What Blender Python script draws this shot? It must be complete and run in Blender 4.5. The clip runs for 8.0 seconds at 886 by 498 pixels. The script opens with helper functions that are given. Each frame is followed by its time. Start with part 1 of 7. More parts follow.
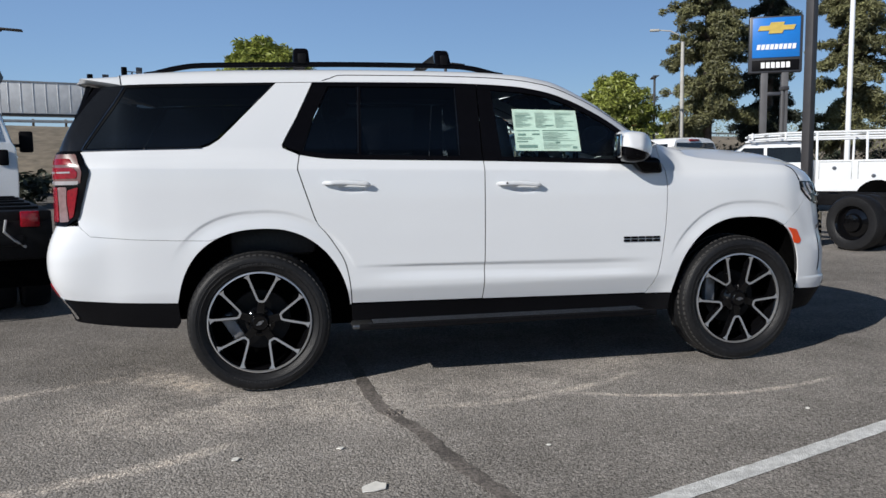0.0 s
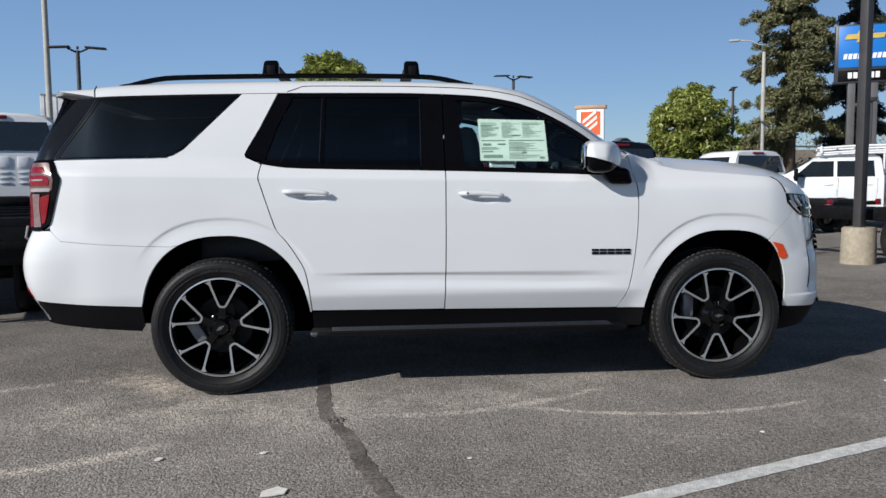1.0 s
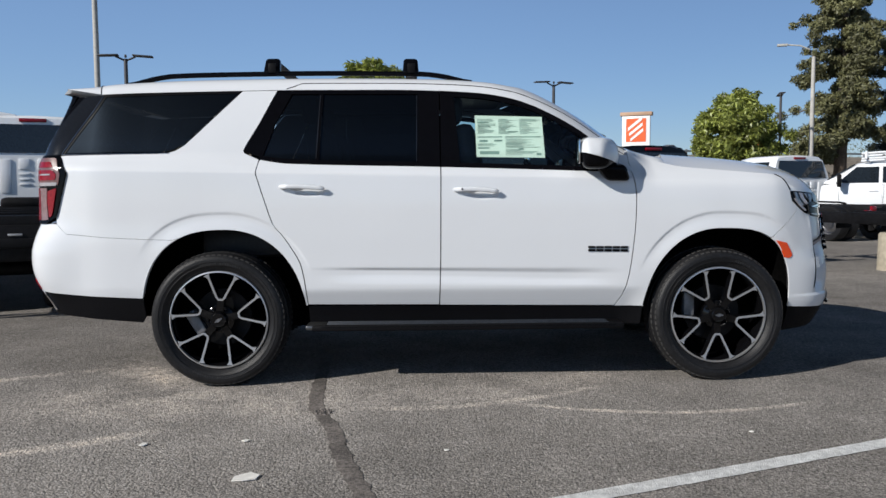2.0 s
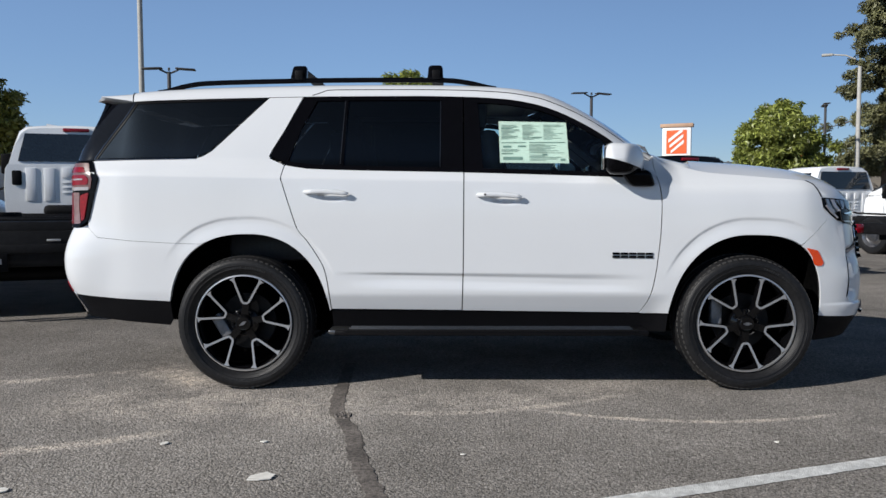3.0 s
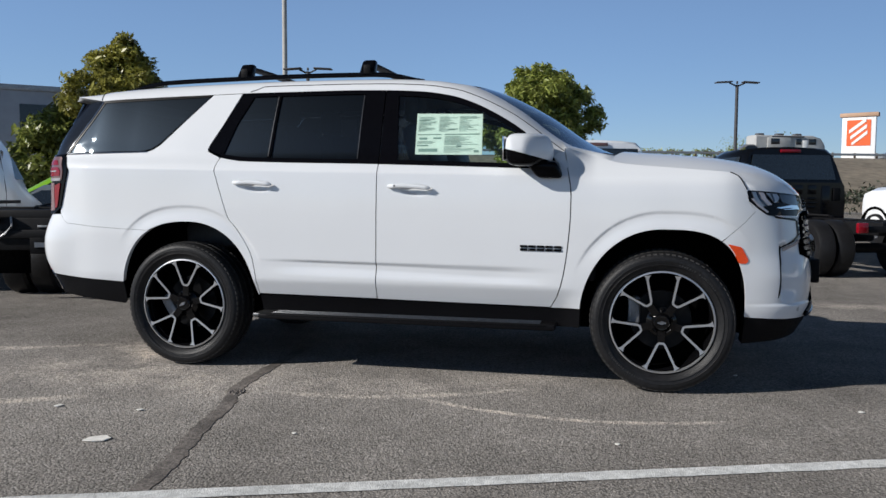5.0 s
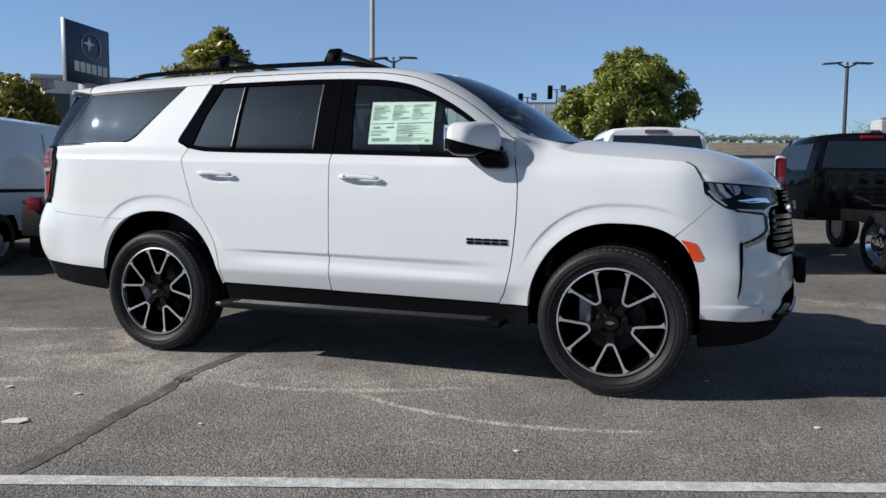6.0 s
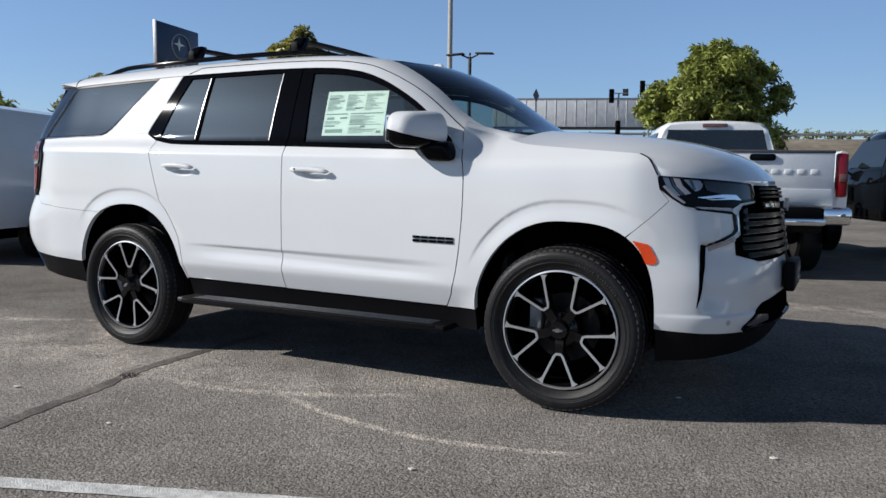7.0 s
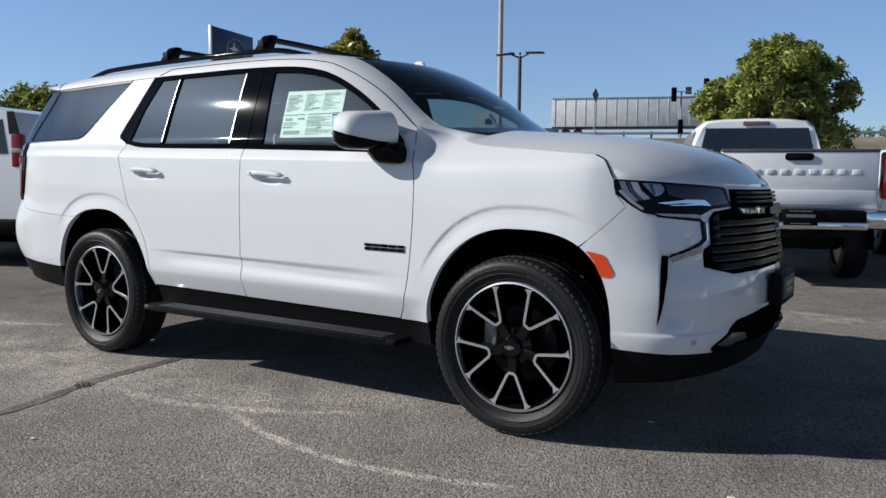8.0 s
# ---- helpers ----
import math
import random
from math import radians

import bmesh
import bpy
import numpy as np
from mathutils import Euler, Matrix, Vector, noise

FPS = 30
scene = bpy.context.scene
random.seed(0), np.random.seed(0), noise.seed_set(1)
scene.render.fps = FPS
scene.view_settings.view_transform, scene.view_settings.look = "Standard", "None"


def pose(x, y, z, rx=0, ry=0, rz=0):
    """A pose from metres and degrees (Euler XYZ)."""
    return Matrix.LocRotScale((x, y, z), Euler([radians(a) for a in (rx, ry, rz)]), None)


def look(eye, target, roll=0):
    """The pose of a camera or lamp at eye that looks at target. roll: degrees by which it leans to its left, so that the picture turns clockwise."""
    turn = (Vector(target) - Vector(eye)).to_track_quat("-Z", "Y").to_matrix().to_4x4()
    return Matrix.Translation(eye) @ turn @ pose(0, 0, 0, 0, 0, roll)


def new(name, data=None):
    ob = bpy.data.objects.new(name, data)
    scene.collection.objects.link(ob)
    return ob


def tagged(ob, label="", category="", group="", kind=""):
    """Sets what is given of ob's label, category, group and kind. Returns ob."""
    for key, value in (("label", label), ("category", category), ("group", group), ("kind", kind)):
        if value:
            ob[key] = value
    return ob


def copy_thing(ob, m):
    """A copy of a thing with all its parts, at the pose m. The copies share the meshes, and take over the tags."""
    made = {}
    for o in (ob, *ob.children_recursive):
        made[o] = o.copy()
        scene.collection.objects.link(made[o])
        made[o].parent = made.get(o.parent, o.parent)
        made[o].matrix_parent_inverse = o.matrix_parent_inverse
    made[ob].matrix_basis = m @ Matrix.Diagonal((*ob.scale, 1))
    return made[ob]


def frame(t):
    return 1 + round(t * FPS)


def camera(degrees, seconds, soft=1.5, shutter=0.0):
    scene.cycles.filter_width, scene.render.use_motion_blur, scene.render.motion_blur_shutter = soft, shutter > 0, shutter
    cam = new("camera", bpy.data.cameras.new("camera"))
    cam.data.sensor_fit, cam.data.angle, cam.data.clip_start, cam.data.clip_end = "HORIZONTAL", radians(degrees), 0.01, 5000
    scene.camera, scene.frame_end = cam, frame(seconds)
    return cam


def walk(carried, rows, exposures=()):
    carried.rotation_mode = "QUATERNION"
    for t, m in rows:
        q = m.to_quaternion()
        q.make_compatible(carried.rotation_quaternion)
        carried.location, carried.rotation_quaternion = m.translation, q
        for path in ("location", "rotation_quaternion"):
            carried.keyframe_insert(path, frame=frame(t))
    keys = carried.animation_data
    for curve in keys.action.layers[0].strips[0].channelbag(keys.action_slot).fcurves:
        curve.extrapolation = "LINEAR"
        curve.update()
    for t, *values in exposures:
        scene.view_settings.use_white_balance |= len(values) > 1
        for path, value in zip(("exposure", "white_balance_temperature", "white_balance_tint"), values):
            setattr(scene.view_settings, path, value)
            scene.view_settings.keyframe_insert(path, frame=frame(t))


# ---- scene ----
cam = camera(59.8, 8.0)
PATH = [
    (0, (-1.342, -5.506, 1.289), (-0.956, -3.554, 1.081), -0.8),
    (0.5, (-0.934, -5.574, 1.284), (-0.662, -3.602, 1.093), -0.7),
    (1, (-0.625, -5.599, 1.261), (-0.444, -3.615, 1.089), -0.5),
    (1.2, (-0.519, -5.611, 1.270), (-0.373, -3.625, 1.095), -0.4),
    (2.3, (-0.307, -5.638, 1.152), (-0.266, -3.643, 1.017), -0.2),
    (2.5, (-0.299, -5.627, 1.14), (-0.278, -3.631, 1.015), -0.1),
    (3, (-0.232, -5.639, 1.15), (-0.265, -3.643, 1.029), -0.1),
    (3.5, (0.09, -5.751, 1.16), (-0.017, -3.758, 1.037), 0.0),
    (4, (0.437, -5.719, 1.135), (0.228, -3.734, 1.007), 0.1),
    (4.5, (0.837, -5.621, 1.131), (0.507, -3.653, 0.994), 0.1),
    (4.7, (1.023, -5.613, 1.131), (0.650, -3.653, 0.996), 0.2),
    (5.8, (1.985, -5.210, 1.148), (1.319, -3.331, 0.986), 0.3),
    (6, (2.153, -5.148, 1.153), (1.444, -3.286, 0.985), 0.4),
    (6.5, (2.476, -4.873, 1.138), (1.65, -3.06, 0.964), 0.5),
    (7, (2.779, -4.558, 1.141), (1.85, -2.796, 0.964), 0.7),
    (7.5, (2.975, -4.251, 1.147), (1.965, -2.534, 0.97), 0.7),
    (8, (3.122, -4.042, 1.161), (2.053, -2.361, 0.985), 0.5),
]
walk(cam, [(t, look(eye, target, roll)) for t, eye, target, roll in PATH], [(0, 0.11), (2.5, 0.14), (3.5, 0.14), (4.5, 0.10), (6.0, 0.18), (8.0, 0.17)])

# ---- light: a low sun behind the right rear of the car, clear hazy sky ----
SUN = Vector((-0.738, -0.472, 0.485)).normalized()
sun = new("sun", bpy.data.lights.new("sun", "SUN"))
sun.data.energy, sun.data.angle, sun.data.color = 4.8, radians(0.53), (1.0, 0.965, 0.915)
sun.matrix_world = look(SUN * 60, (0, 0, 0))
world = bpy.data.worlds.new("sky")
scene.world = world
world.use_nodes = True
sky = world.node_tree.nodes.new("ShaderNodeTexSky")
sky.sky_type, sky.sun_disc = "NISHITA", False
sky.sun_elevation, sky.sun_rotation = math.asin(SUN.z), math.atan2(SUN.x, SUN.y)
sky.air_density, sky.dust_density, sky.ozone_density, sky.altitude = 1.0, 0.1, 5.0, 50.0
tint = world.node_tree.nodes.new("ShaderNodeVectorMath")
tint.operation = "MULTIPLY_ADD"
tint.inputs[1].default_value = (0.75, 0.78, 0.87)
tint.inputs[2].default_value = (1.02, 1.56, 2.42)  # haze
# the hazy sky is brightest along the horizon and deepens towards the zenith
place, high, deep, dome = (world.node_tree.nodes.new("ShaderNode" + k) for k in ("TexCoord", "SeparateXYZ", "MapRange", "VectorMath"))
deep.interpolation_type = "SMOOTHSTEP"
deep.inputs["From Min"].default_value, deep.inputs["From Max"].default_value = 0.20, 0.75
deep.inputs["To Min"].default_value, deep.inputs["To Max"].default_value = 1.0, 0.15
dome.operation = "SCALE"
# and paler towards the sun than away from it
away, fade, both = (world.node_tree.nodes.new("ShaderNode" + k) for k in ("VectorMath", "MapRange", "Math"))
away.operation, fade.interpolation_type, both.operation = "DOT_PRODUCT", "SMOOTHSTEP", "MULTIPLY"
away.inputs[1].default_value = Vector((-SUN.x, -SUN.y, 0)).normalized()
fade.inputs["From Min"].default_value, fade.inputs["From Max"].default_value = 0.35, 0.95
fade.inputs["To Min"].default_value, fade.inputs["To Max"].default_value = 1.0, 0.76
for a, b in ((sky.outputs[0], tint.inputs[0]), (place.outputs["Generated"], high.inputs[0]), (high.outputs[2], deep.inputs["Value"]), (tint.outputs[0], dome.inputs[0]), (place.outputs["Generated"], away.inputs[0]), (away.outputs["Value"], fade.inputs["Value"]), (deep.outputs[0], both.inputs[0]), (fade.outputs[0], both.inputs[1]), (both.outputs[0], dome.inputs["Scale"]), (dome.outputs[0], world.node_tree.nodes["Background"].inputs[0])):
    world.node_tree.links.new(a, b)
world.node_tree.nodes["Background"].inputs[1].default_value = 0.084


# ---- materials ----
def material(name, color, rough=0.5, metal=0.0, coat=0.0, vary=0.08, grain=30.0, stain=1.2, bump=0.0, bump_scale=200.0, each=0.0, spec=0.5):
    """A surface with two scales of variation: fine grain and broad stains; each: how far single pieces differ."""
    m = bpy.data.materials.new(name)
    m.use_nodes = True
    t = m.node_tree
    b = t.nodes["Principled BSDF"]
    b.inputs["Roughness"].default_value, b.inputs["Metallic"].default_value = rough, metal
    b.inputs["Coat Weight"].default_value, b.inputs["Coat Roughness"].default_value = coat, 0.03
    b.inputs["Specular IOR Level"].default_value = spec
    co = t.nodes.new("ShaderNodeTexCoord")
    fac = None
    for scale, amount in ((grain, vary), (stain, vary * 0.9)):
        n = t.nodes.new("ShaderNodeTexNoise")
        n.inputs["Scale"].default_value, n.inputs["Detail"].default_value = scale, 6
        t.links.new(co.outputs["Object"], n.inputs["Vector"])
        r = t.nodes.new("ShaderNodeMapRange")
        r.inputs["From Min"].default_value, r.inputs["From Max"].default_value = 0.3, 0.7
        r.inputs["To Min"].default_value, r.inputs["To Max"].default_value = 1 - amount, 1 + amount
        t.links.new(n.outputs["Fac"], r.inputs["Value"])
        if fac is None:
            fac = r.outputs["Result"]
        else:
            mul = t.nodes.new("ShaderNodeMath")
            mul.operation = "MULTIPLY"
            t.links.new(fac, mul.inputs[0]), t.links.new(r.outputs["Result"], mul.inputs[1])
            fac = mul.outputs[0]
    if each:
        o = t.nodes.new("ShaderNodeNewGeometry")
        r = t.nodes.new("ShaderNodeMapRange")
        r.inputs["To Min"].default_value, r.inputs["To Max"].default_value = 1 - each, 1 + each
        t.links.new(o.outputs["Random Per Island"], r.inputs["Value"])
        mul = t.nodes.new("ShaderNodeMath")
        mul.operation = "MULTIPLY"
        t.links.new(fac, mul.inputs[0]), t.links.new(r.outputs["Result"], mul.inputs[1])
        fac = mul.outputs[0]
    sc = t.nodes.new("ShaderNodeVectorMath")
    sc.operation = "SCALE"
    sc.inputs[0].default_value = color
    t.links.new(fac, sc.inputs["Scale"])
    t.links.new(sc.outputs[0], b.inputs["Base Color"])
    if bump:
        n = t.nodes.new("ShaderNodeTexNoise")
        n.inputs["Scale"].default_value, n.inputs["Detail"].default_value = bump_scale, 4
        t.links.new(co.outputs["Object"], n.inputs["Vector"])
        k = t.nodes.new("ShaderNodeBump")
        k.inputs["Strength"].default_value, k.inputs["Distance"].default_value = bump, 0.01
        t.links.new(n.outputs["Fac"], k.inputs["Height"])
        t.links.new(k.outputs[0], b.inputs["Normal"])
    return m


def glass_material(name, tint, ior=1.5, rough=0.0, gain=1.0, film_share=0.004):
    """A thin tinted pane: what is behind shows through the tint, gloss by Fresnel."""
    m = bpy.data.materials.new(name)
    m.use_nodes = True
    t = m.node_tree
    t.nodes.remove(t.nodes["Principled BSDF"])
    tr, gl, mix, fr = (t.nodes.new("ShaderNode" + k) for k in ("BsdfTransparent", "BsdfGlossy", "MixShader", "Fresnel"))
    tr.inputs[0].default_value, gl.inputs["Roughness"].default_value, fr.inputs[0].default_value = (*tint, 1), rough, ior
    gl.inputs["Color"].default_value = (0.80 * gain, 0.90 * gain, gain, 1)  # blue of the reflected sky, put into the gloss colour
    t.links.new(fr.outputs[0], mix.inputs[0]), t.links.new(tr.outputs[0], mix.inputs[1]), t.links.new(gl.outputs[0], mix.inputs[2])
    film, coat = t.nodes.new("ShaderNodeBsdfGlossy"), t.nodes.new("ShaderNodeMixShader")
    film.inputs["Roughness"].default_value, coat.inputs[0].default_value = 0.40, film_share  # a thin film of dust
    # blue stands for the hazy sky's reflection, put into the film's colour
    film.inputs["Color"].default_value = (0.60, 0.78, 1.0, 1)
    t.links.new(mix.outputs[0], coat.inputs[1]), t.links.new(film.outputs[0], coat.inputs[2])
    t.links.new(coat.outputs[0], t.nodes["Material Output"].inputs[0])
    return m


WHITE = material("white_paint", (0.632, 0.648, 0.668), 0.50, coat=1.0, vary=0.012, grain=900, stain=2, spec=0.2)
FLEET = material("fleet_white_paint", (0.74, 0.755, 0.77), 0.35, coat=0.7, vary=0.04, grain=60, stain=1.5)
GLOSS = material("gloss_black", (0.003, 0.003, 0.004), 0.035, coat=0.0, vary=0.1, spec=0.10)
BLACK = material("black_plastic", (0.005, 0.005, 0.006), 0.55, vary=0.2, grain=120, bump=0.12, bump_scale=900, spec=0.08)
DARK = material("dark_interior", (0.022, 0.022, 0.024), 0.7, vary=0.2)
# blacker than plastic: shade of arches, underside and recesses is put into it
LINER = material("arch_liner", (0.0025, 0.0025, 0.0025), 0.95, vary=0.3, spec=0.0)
RUBBER = material("tyre_rubber", (0.012, 0.012, 0.013), 0.45, vary=0.25, grain=50, stain=4, bump=0.15, bump_scale=400, spec=0.20)
# paler than the sidewall rubber: sunlight on the tread is put into the colour
TREAD = material("sunlit_tread", (0.042, 0.041, 0.040), 0.75, vary=0.3, grain=60, stain=5, spec=0.2)
STEP_TRIM = material("brushed_step_trim", (0.11, 0.112, 0.115), 0.30, metal=0.8, vary=0.15, grain=40)
ALLOY = material("machined_alloy", (0.46, 0.465, 0.48), 0.36, metal=0.75, vary=0.04, grain=300)
CHROME = material("chrome", (0.78, 0.79, 0.80), 0.06, metal=1.0, vary=0.03)
DARK_CHROME = material("dark_chrome", (0.10, 0.103, 0.108), 0.12, metal=1.0, vary=0.1)
WHEEL_BLACK = material("wheel_black", (0.003, 0.003, 0.0035), 0.05, vary=0.1, spec=0.34)
# steel darkened by the wheel's inner shade, put into its colour; also dark rims
BRAKE = material("shaded_brake", (0.012, 0.012, 0.013), 0.4, metal=0.8, vary=0.2)
STEEL = material("brake_steel", (0.30, 0.30, 0.31), 0.35, metal=1.0, vary=0.15)
SEAL = material("rubber_seal", (0.004, 0.004, 0.005), 0.32, vary=0.2, spec=0.10)
RED = material("red_lens", (0.20, 0.003, 0.010), 0.18, coat=0.25, vary=0.25, grain=60, spec=0.3)
CLEAR = material("clear_lens", (0.36, 0.33, 0.34), 0.22, metal=0.2, coat=0.8, vary=0.15, grain=20)
PALE_LENS = material("pale_lens", (0.19, 0.12, 0.12), 0.25, coat=0.3, vary=0.2, grain=40)
SMOKED = material("smoked_lens", (0.14, 0.07, 0.065), 0.2, coat=0.25, vary=0.15, grain=30)
AMBER = material("amber_lens", (0.76, 0.065, 0.008), 0.15, coat=0.6, vary=0.08, grain=80)
PAPER = material("sticker_paper", (0.60, 0.69, 0.61), 0.8, vary=0.02)
INK = material("sticker_ink", (0.17, 0.25, 0.22), 0.8, vary=0.15, each=0.5)
TRUCK_BLACK = material("black_truck_paint", (0.003, 0.0036, 0.005), 0.06, coat=0.0, vary=0.1, spec=0.22)
FRAME = material("chassis_black", (0.006, 0.006, 0.007), 0.55, vary=0.35, grain=20, stain=3, spec=0.15)
PILLAR_GLASS = material("pillar_glass", (0.010, 0.011, 0.013), 0.05, vary=0.15, spec=0.62)
SLAT = material("grille_slat", (0.004, 0.004, 0.0045), 0.22, vary=0.2, spec=0.035)
LETTER = material("tyre_lettering", (0.030, 0.030, 0.031), 0.6, vary=0.2, spec=0.2)
CAST = material("bare_cast_metal", (0.24, 0.24, 0.25), 0.45, metal=0.3, vary=0.2)
RUN_TRIM = material("window_run_trim", (0.13, 0.132, 0.138), 0.28, metal=1.0, vary=0.1)
SENSOR = material("sensor_cap", (0.34, 0.35, 0.36), 0.4, vary=0.1)
GREY = material("grey_plastic", (0.09, 0.09, 0.095), 0.5, vary=0.15, spec=0.2)
GLASS_FRONT = glass_material("door_glass", (0.80, 0.90, 0.88), film_share=0.008)
GLASS_SHIELD = glass_material("windscreen_glass", (0.34, 0.41, 0.42), ior=1.72)
GLASS_DARK = glass_material("privacy_glass", (0.045, 0.050, 0.056), rough=0.022, film_share=0.009)
BARK = material("bark", (0.11, 0.085, 0.065), 0.9, vary=0.4, grain=12, bump=0.6, bump_scale=30)
LEAF = material("magnolia_leaves", (0.252, 0.285, 0.068), 0.42, vary=0.22, grain=1.1, stain=0.35, each=0.55)
LEAF_GOLD = material("yellowing_leaves", (0.250, 0.238, 0.052), 0.38, vary=0.25, grain=0.9, stain=0.35, each=0.55)
NEEDLE = material("conifer_needles", (0.125, 0.125, 0.055), 0.6, vary=0.35, grain=0.5, stain=0.15, each=0.5)
# darker copy of the needles with shade put in; hedges use it too
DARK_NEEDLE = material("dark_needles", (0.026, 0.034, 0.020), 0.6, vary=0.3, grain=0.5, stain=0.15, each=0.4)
for m in (LEAF, LEAF_GOLD):  # leaves let some light through
    t = m.node_tree
    through_leaf, mixed = t.nodes.new("ShaderNodeBsdfTranslucent"), t.nodes.new("ShaderNodeMixShader")
    b = t.nodes["Principled BSDF"]
    t.links.new(b.inputs["Base Color"].links[0].from_socket, through_leaf.inputs[0])
    mixed.inputs[0].default_value = 0.32
    t.links.new(b.outputs[0], mixed.inputs[1]), t.links.new(through_leaf.outputs[0], mixed.inputs[2])
    t.links.new(mixed.outputs[0], t.nodes["Material Output"].inputs[0])
GALV = material("galvanised_steel", (0.36, 0.365, 0.37), 0.5, metal=0.6, vary=0.12, grain=8)
POLE_DARK = material("bronze_pole_paint", (0.045, 0.043, 0.045), 0.5, vary=0.15, grain=6)
POLE_GREY = material("concrete_pole", (0.40, 0.39, 0.36), 0.8, vary=0.12, grain=8)
CONCRETE = material("cast_concrete", (0.33, 0.29, 0.22), 0.9, vary=0.16, grain=18, stain=2.5, bump=0.3, bump_scale=60)


# ---- building tools ----
def mesh_ob(name, verts, faces, mats, parent=None, label="", flat=False, normals=None, index=None):
    me = bpy.data.meshes.new(name)
    me.from_pydata([tuple(map(float, v)) for v in verts], [], faces)
    for m in mats if isinstance(mats, (list, tuple)) else [mats]:
        me.materials.append(m)
    if index is not None:
        me.polygons.foreach_set("material_index", index)
    me.polygons.foreach_set("use_smooth", [not flat] * len(me.polygons))
    if normals is not None:
        me.normals_split_custom_set(normals)
    me.update()
    ob = new(name, me)
    if parent is not None:
        ob.parent = parent
    if label:
        ob["label"] = label
    return ob


def part(name, bm, mat, parent=None, label="", smooth=40):
    """Links a bmesh as one mesh object under a thing or a part; edges sharper than smooth degrees stay sharp."""
    me = bpy.data.meshes.new(name)
    if smooth:
        for f in bm.faces:
            f.smooth = True
        bm.normal_update()
        for e in bm.edges:
            if len(e.link_faces) != 2 or e.calc_face_angle(0) > radians(smooth):
                e.smooth = False
    bm.to_mesh(me)
    bm.free()
    me.materials.append(mat)
    ob = new(name, me)
    if parent is not None:
        ob.parent = parent
    if label:
        ob["label"] = label
    return ob


def thing(name, label, category, m=None, group="", kind=""):
    ob = new(name)
    ob.empty_display_size = 0.2
    if m is not None:
        ob.matrix_world = m
    return tagged(ob, label, category, group, kind)


def add_box(bm, size, at=(0, 0, 0), bevel=0.0, seg=2, turn=None, taper=None):
    """A box with rounded edges; taper: (x, y) scale of its top."""
    vs = bmesh.ops.create_cube(bm, size=1.0)["verts"]
    for v in vs:
        k = taper if taper and v.co.z > 0 else (1, 1)
        v.co = Vector((v.co.x * size[0] * k[0], v.co.y * size[1] * k[1], v.co.z * size[2]))
    if bevel:
        es = list({e for v in vs for e in v.link_edges})
        r = bmesh.ops.bevel(bm, geom=es, offset=bevel, segments=seg, affect="EDGES", profile=0.5)
        vs = list({v for f in r["faces"] for v in f.verts} | {v for v in vs if v.is_valid})
    m = Matrix.Translation(at) @ (turn if turn is not None else Matrix())
    bmesh.ops.transform(bm, matrix=m, verts=vs)
    return vs


def box_part(name, size, at, mat, parent=None, bevel=0.01, label="", turn=None, taper=None, seg=2):
    bm = bmesh.new()
    add_box(bm, size, at, bevel, seg, turn, taper)
    return part(name, bm, mat, parent, label)


def loft(rows, closed=False, flip=False, caps=False):
    """Vertices and faces of a sheet through rows of points."""
    n = len(rows[0])
    verts = [p for r in rows for p in r]
    faces = []
    for i in range(len(rows) - 1):
        for j in range(n if closed else n - 1):
            a, b = i * n + j, i * n + (j + 1) % n
            f = (a, b, b + n, a + n)
            faces.append(f[::-1] if flip else f)
    if caps:
        faces.append(tuple(range(n))[::-1] if not flip else tuple(range(n)))
        last = (len(rows) - 1) * n
        faces.append(tuple(range(last, last + n)) if not flip else tuple(range(last, last + n))[::-1])
    return verts, faces


def tube(path, radius, n=10, squash=(1, 1), close=True):
    """A round bar along a path; radius may be one for each point."""
    pts = [Vector(p) for p in path]
    rows = []
    for i, p in enumerate(pts):
        d = (pts[min(i + 1, len(pts) - 1)] - pts[max(i - 1, 0)]).normalized()
        up = Vector((0, 0, 1)) if abs(d.z) < 0.9 else Vector((1, 0, 0))
        a = d.cross(up).normalized()
        b = a.cross(d)
        r = radius[i] if isinstance(radius, (list, tuple)) else radius
        rows.append([p + a * math.cos(k * math.tau / n) * r * squash[0] + b * math.sin(k * math.tau / n) * r * squash[1] for k in range(n)])
    return loft(rows, closed=True, caps=close)


def tube_part(name, path, radius, mat, parent=None, n=10, label="", squash=(1, 1)):
    v, f = tube(path, radius, n, squash)
    bm = bmesh.new()
    vs = [bm.verts.new(p) for p in v]
    for q in f:
        bm.faces.new([vs[i] for i in q])
    bmesh.ops.recalc_face_normals(bm, faces=bm.faces)
    return part(name, bm, mat, parent, label)


def lathe(profile, n=48, axis="y"):
    """Turns a profile of (radius, height) round an axis."""
    rows = []
    for k in range(n):
        c, s = math.cos(k * math.tau / n), math.sin(k * math.tau / n)
        rows.append([(r * c, h, r * s) if axis == "y" else (r * c, r * s, h) for r, h in profile])
    rows.append(rows[0])
    v, f = loft(rows, flip=axis == "y")
    return v, f


def lathe_part(name, profile, mat, parent=None, n=48, axis="y", label="", at=(0, 0, 0)):
    v, f = lathe(profile, n, axis)
    bm = bmesh.new()
    vs = [bm.verts.new(Vector(p) + Vector(at)) for p in v]
    for q in f:
        bm.faces.new([vs[i] for i in q])
    bmesh.ops.remove_doubles(bm, verts=bm.verts, dist=1e-5)
    bmesh.ops.recalc_face_normals(bm, faces=bm.faces)
    return part(name, bm, mat, parent, label)


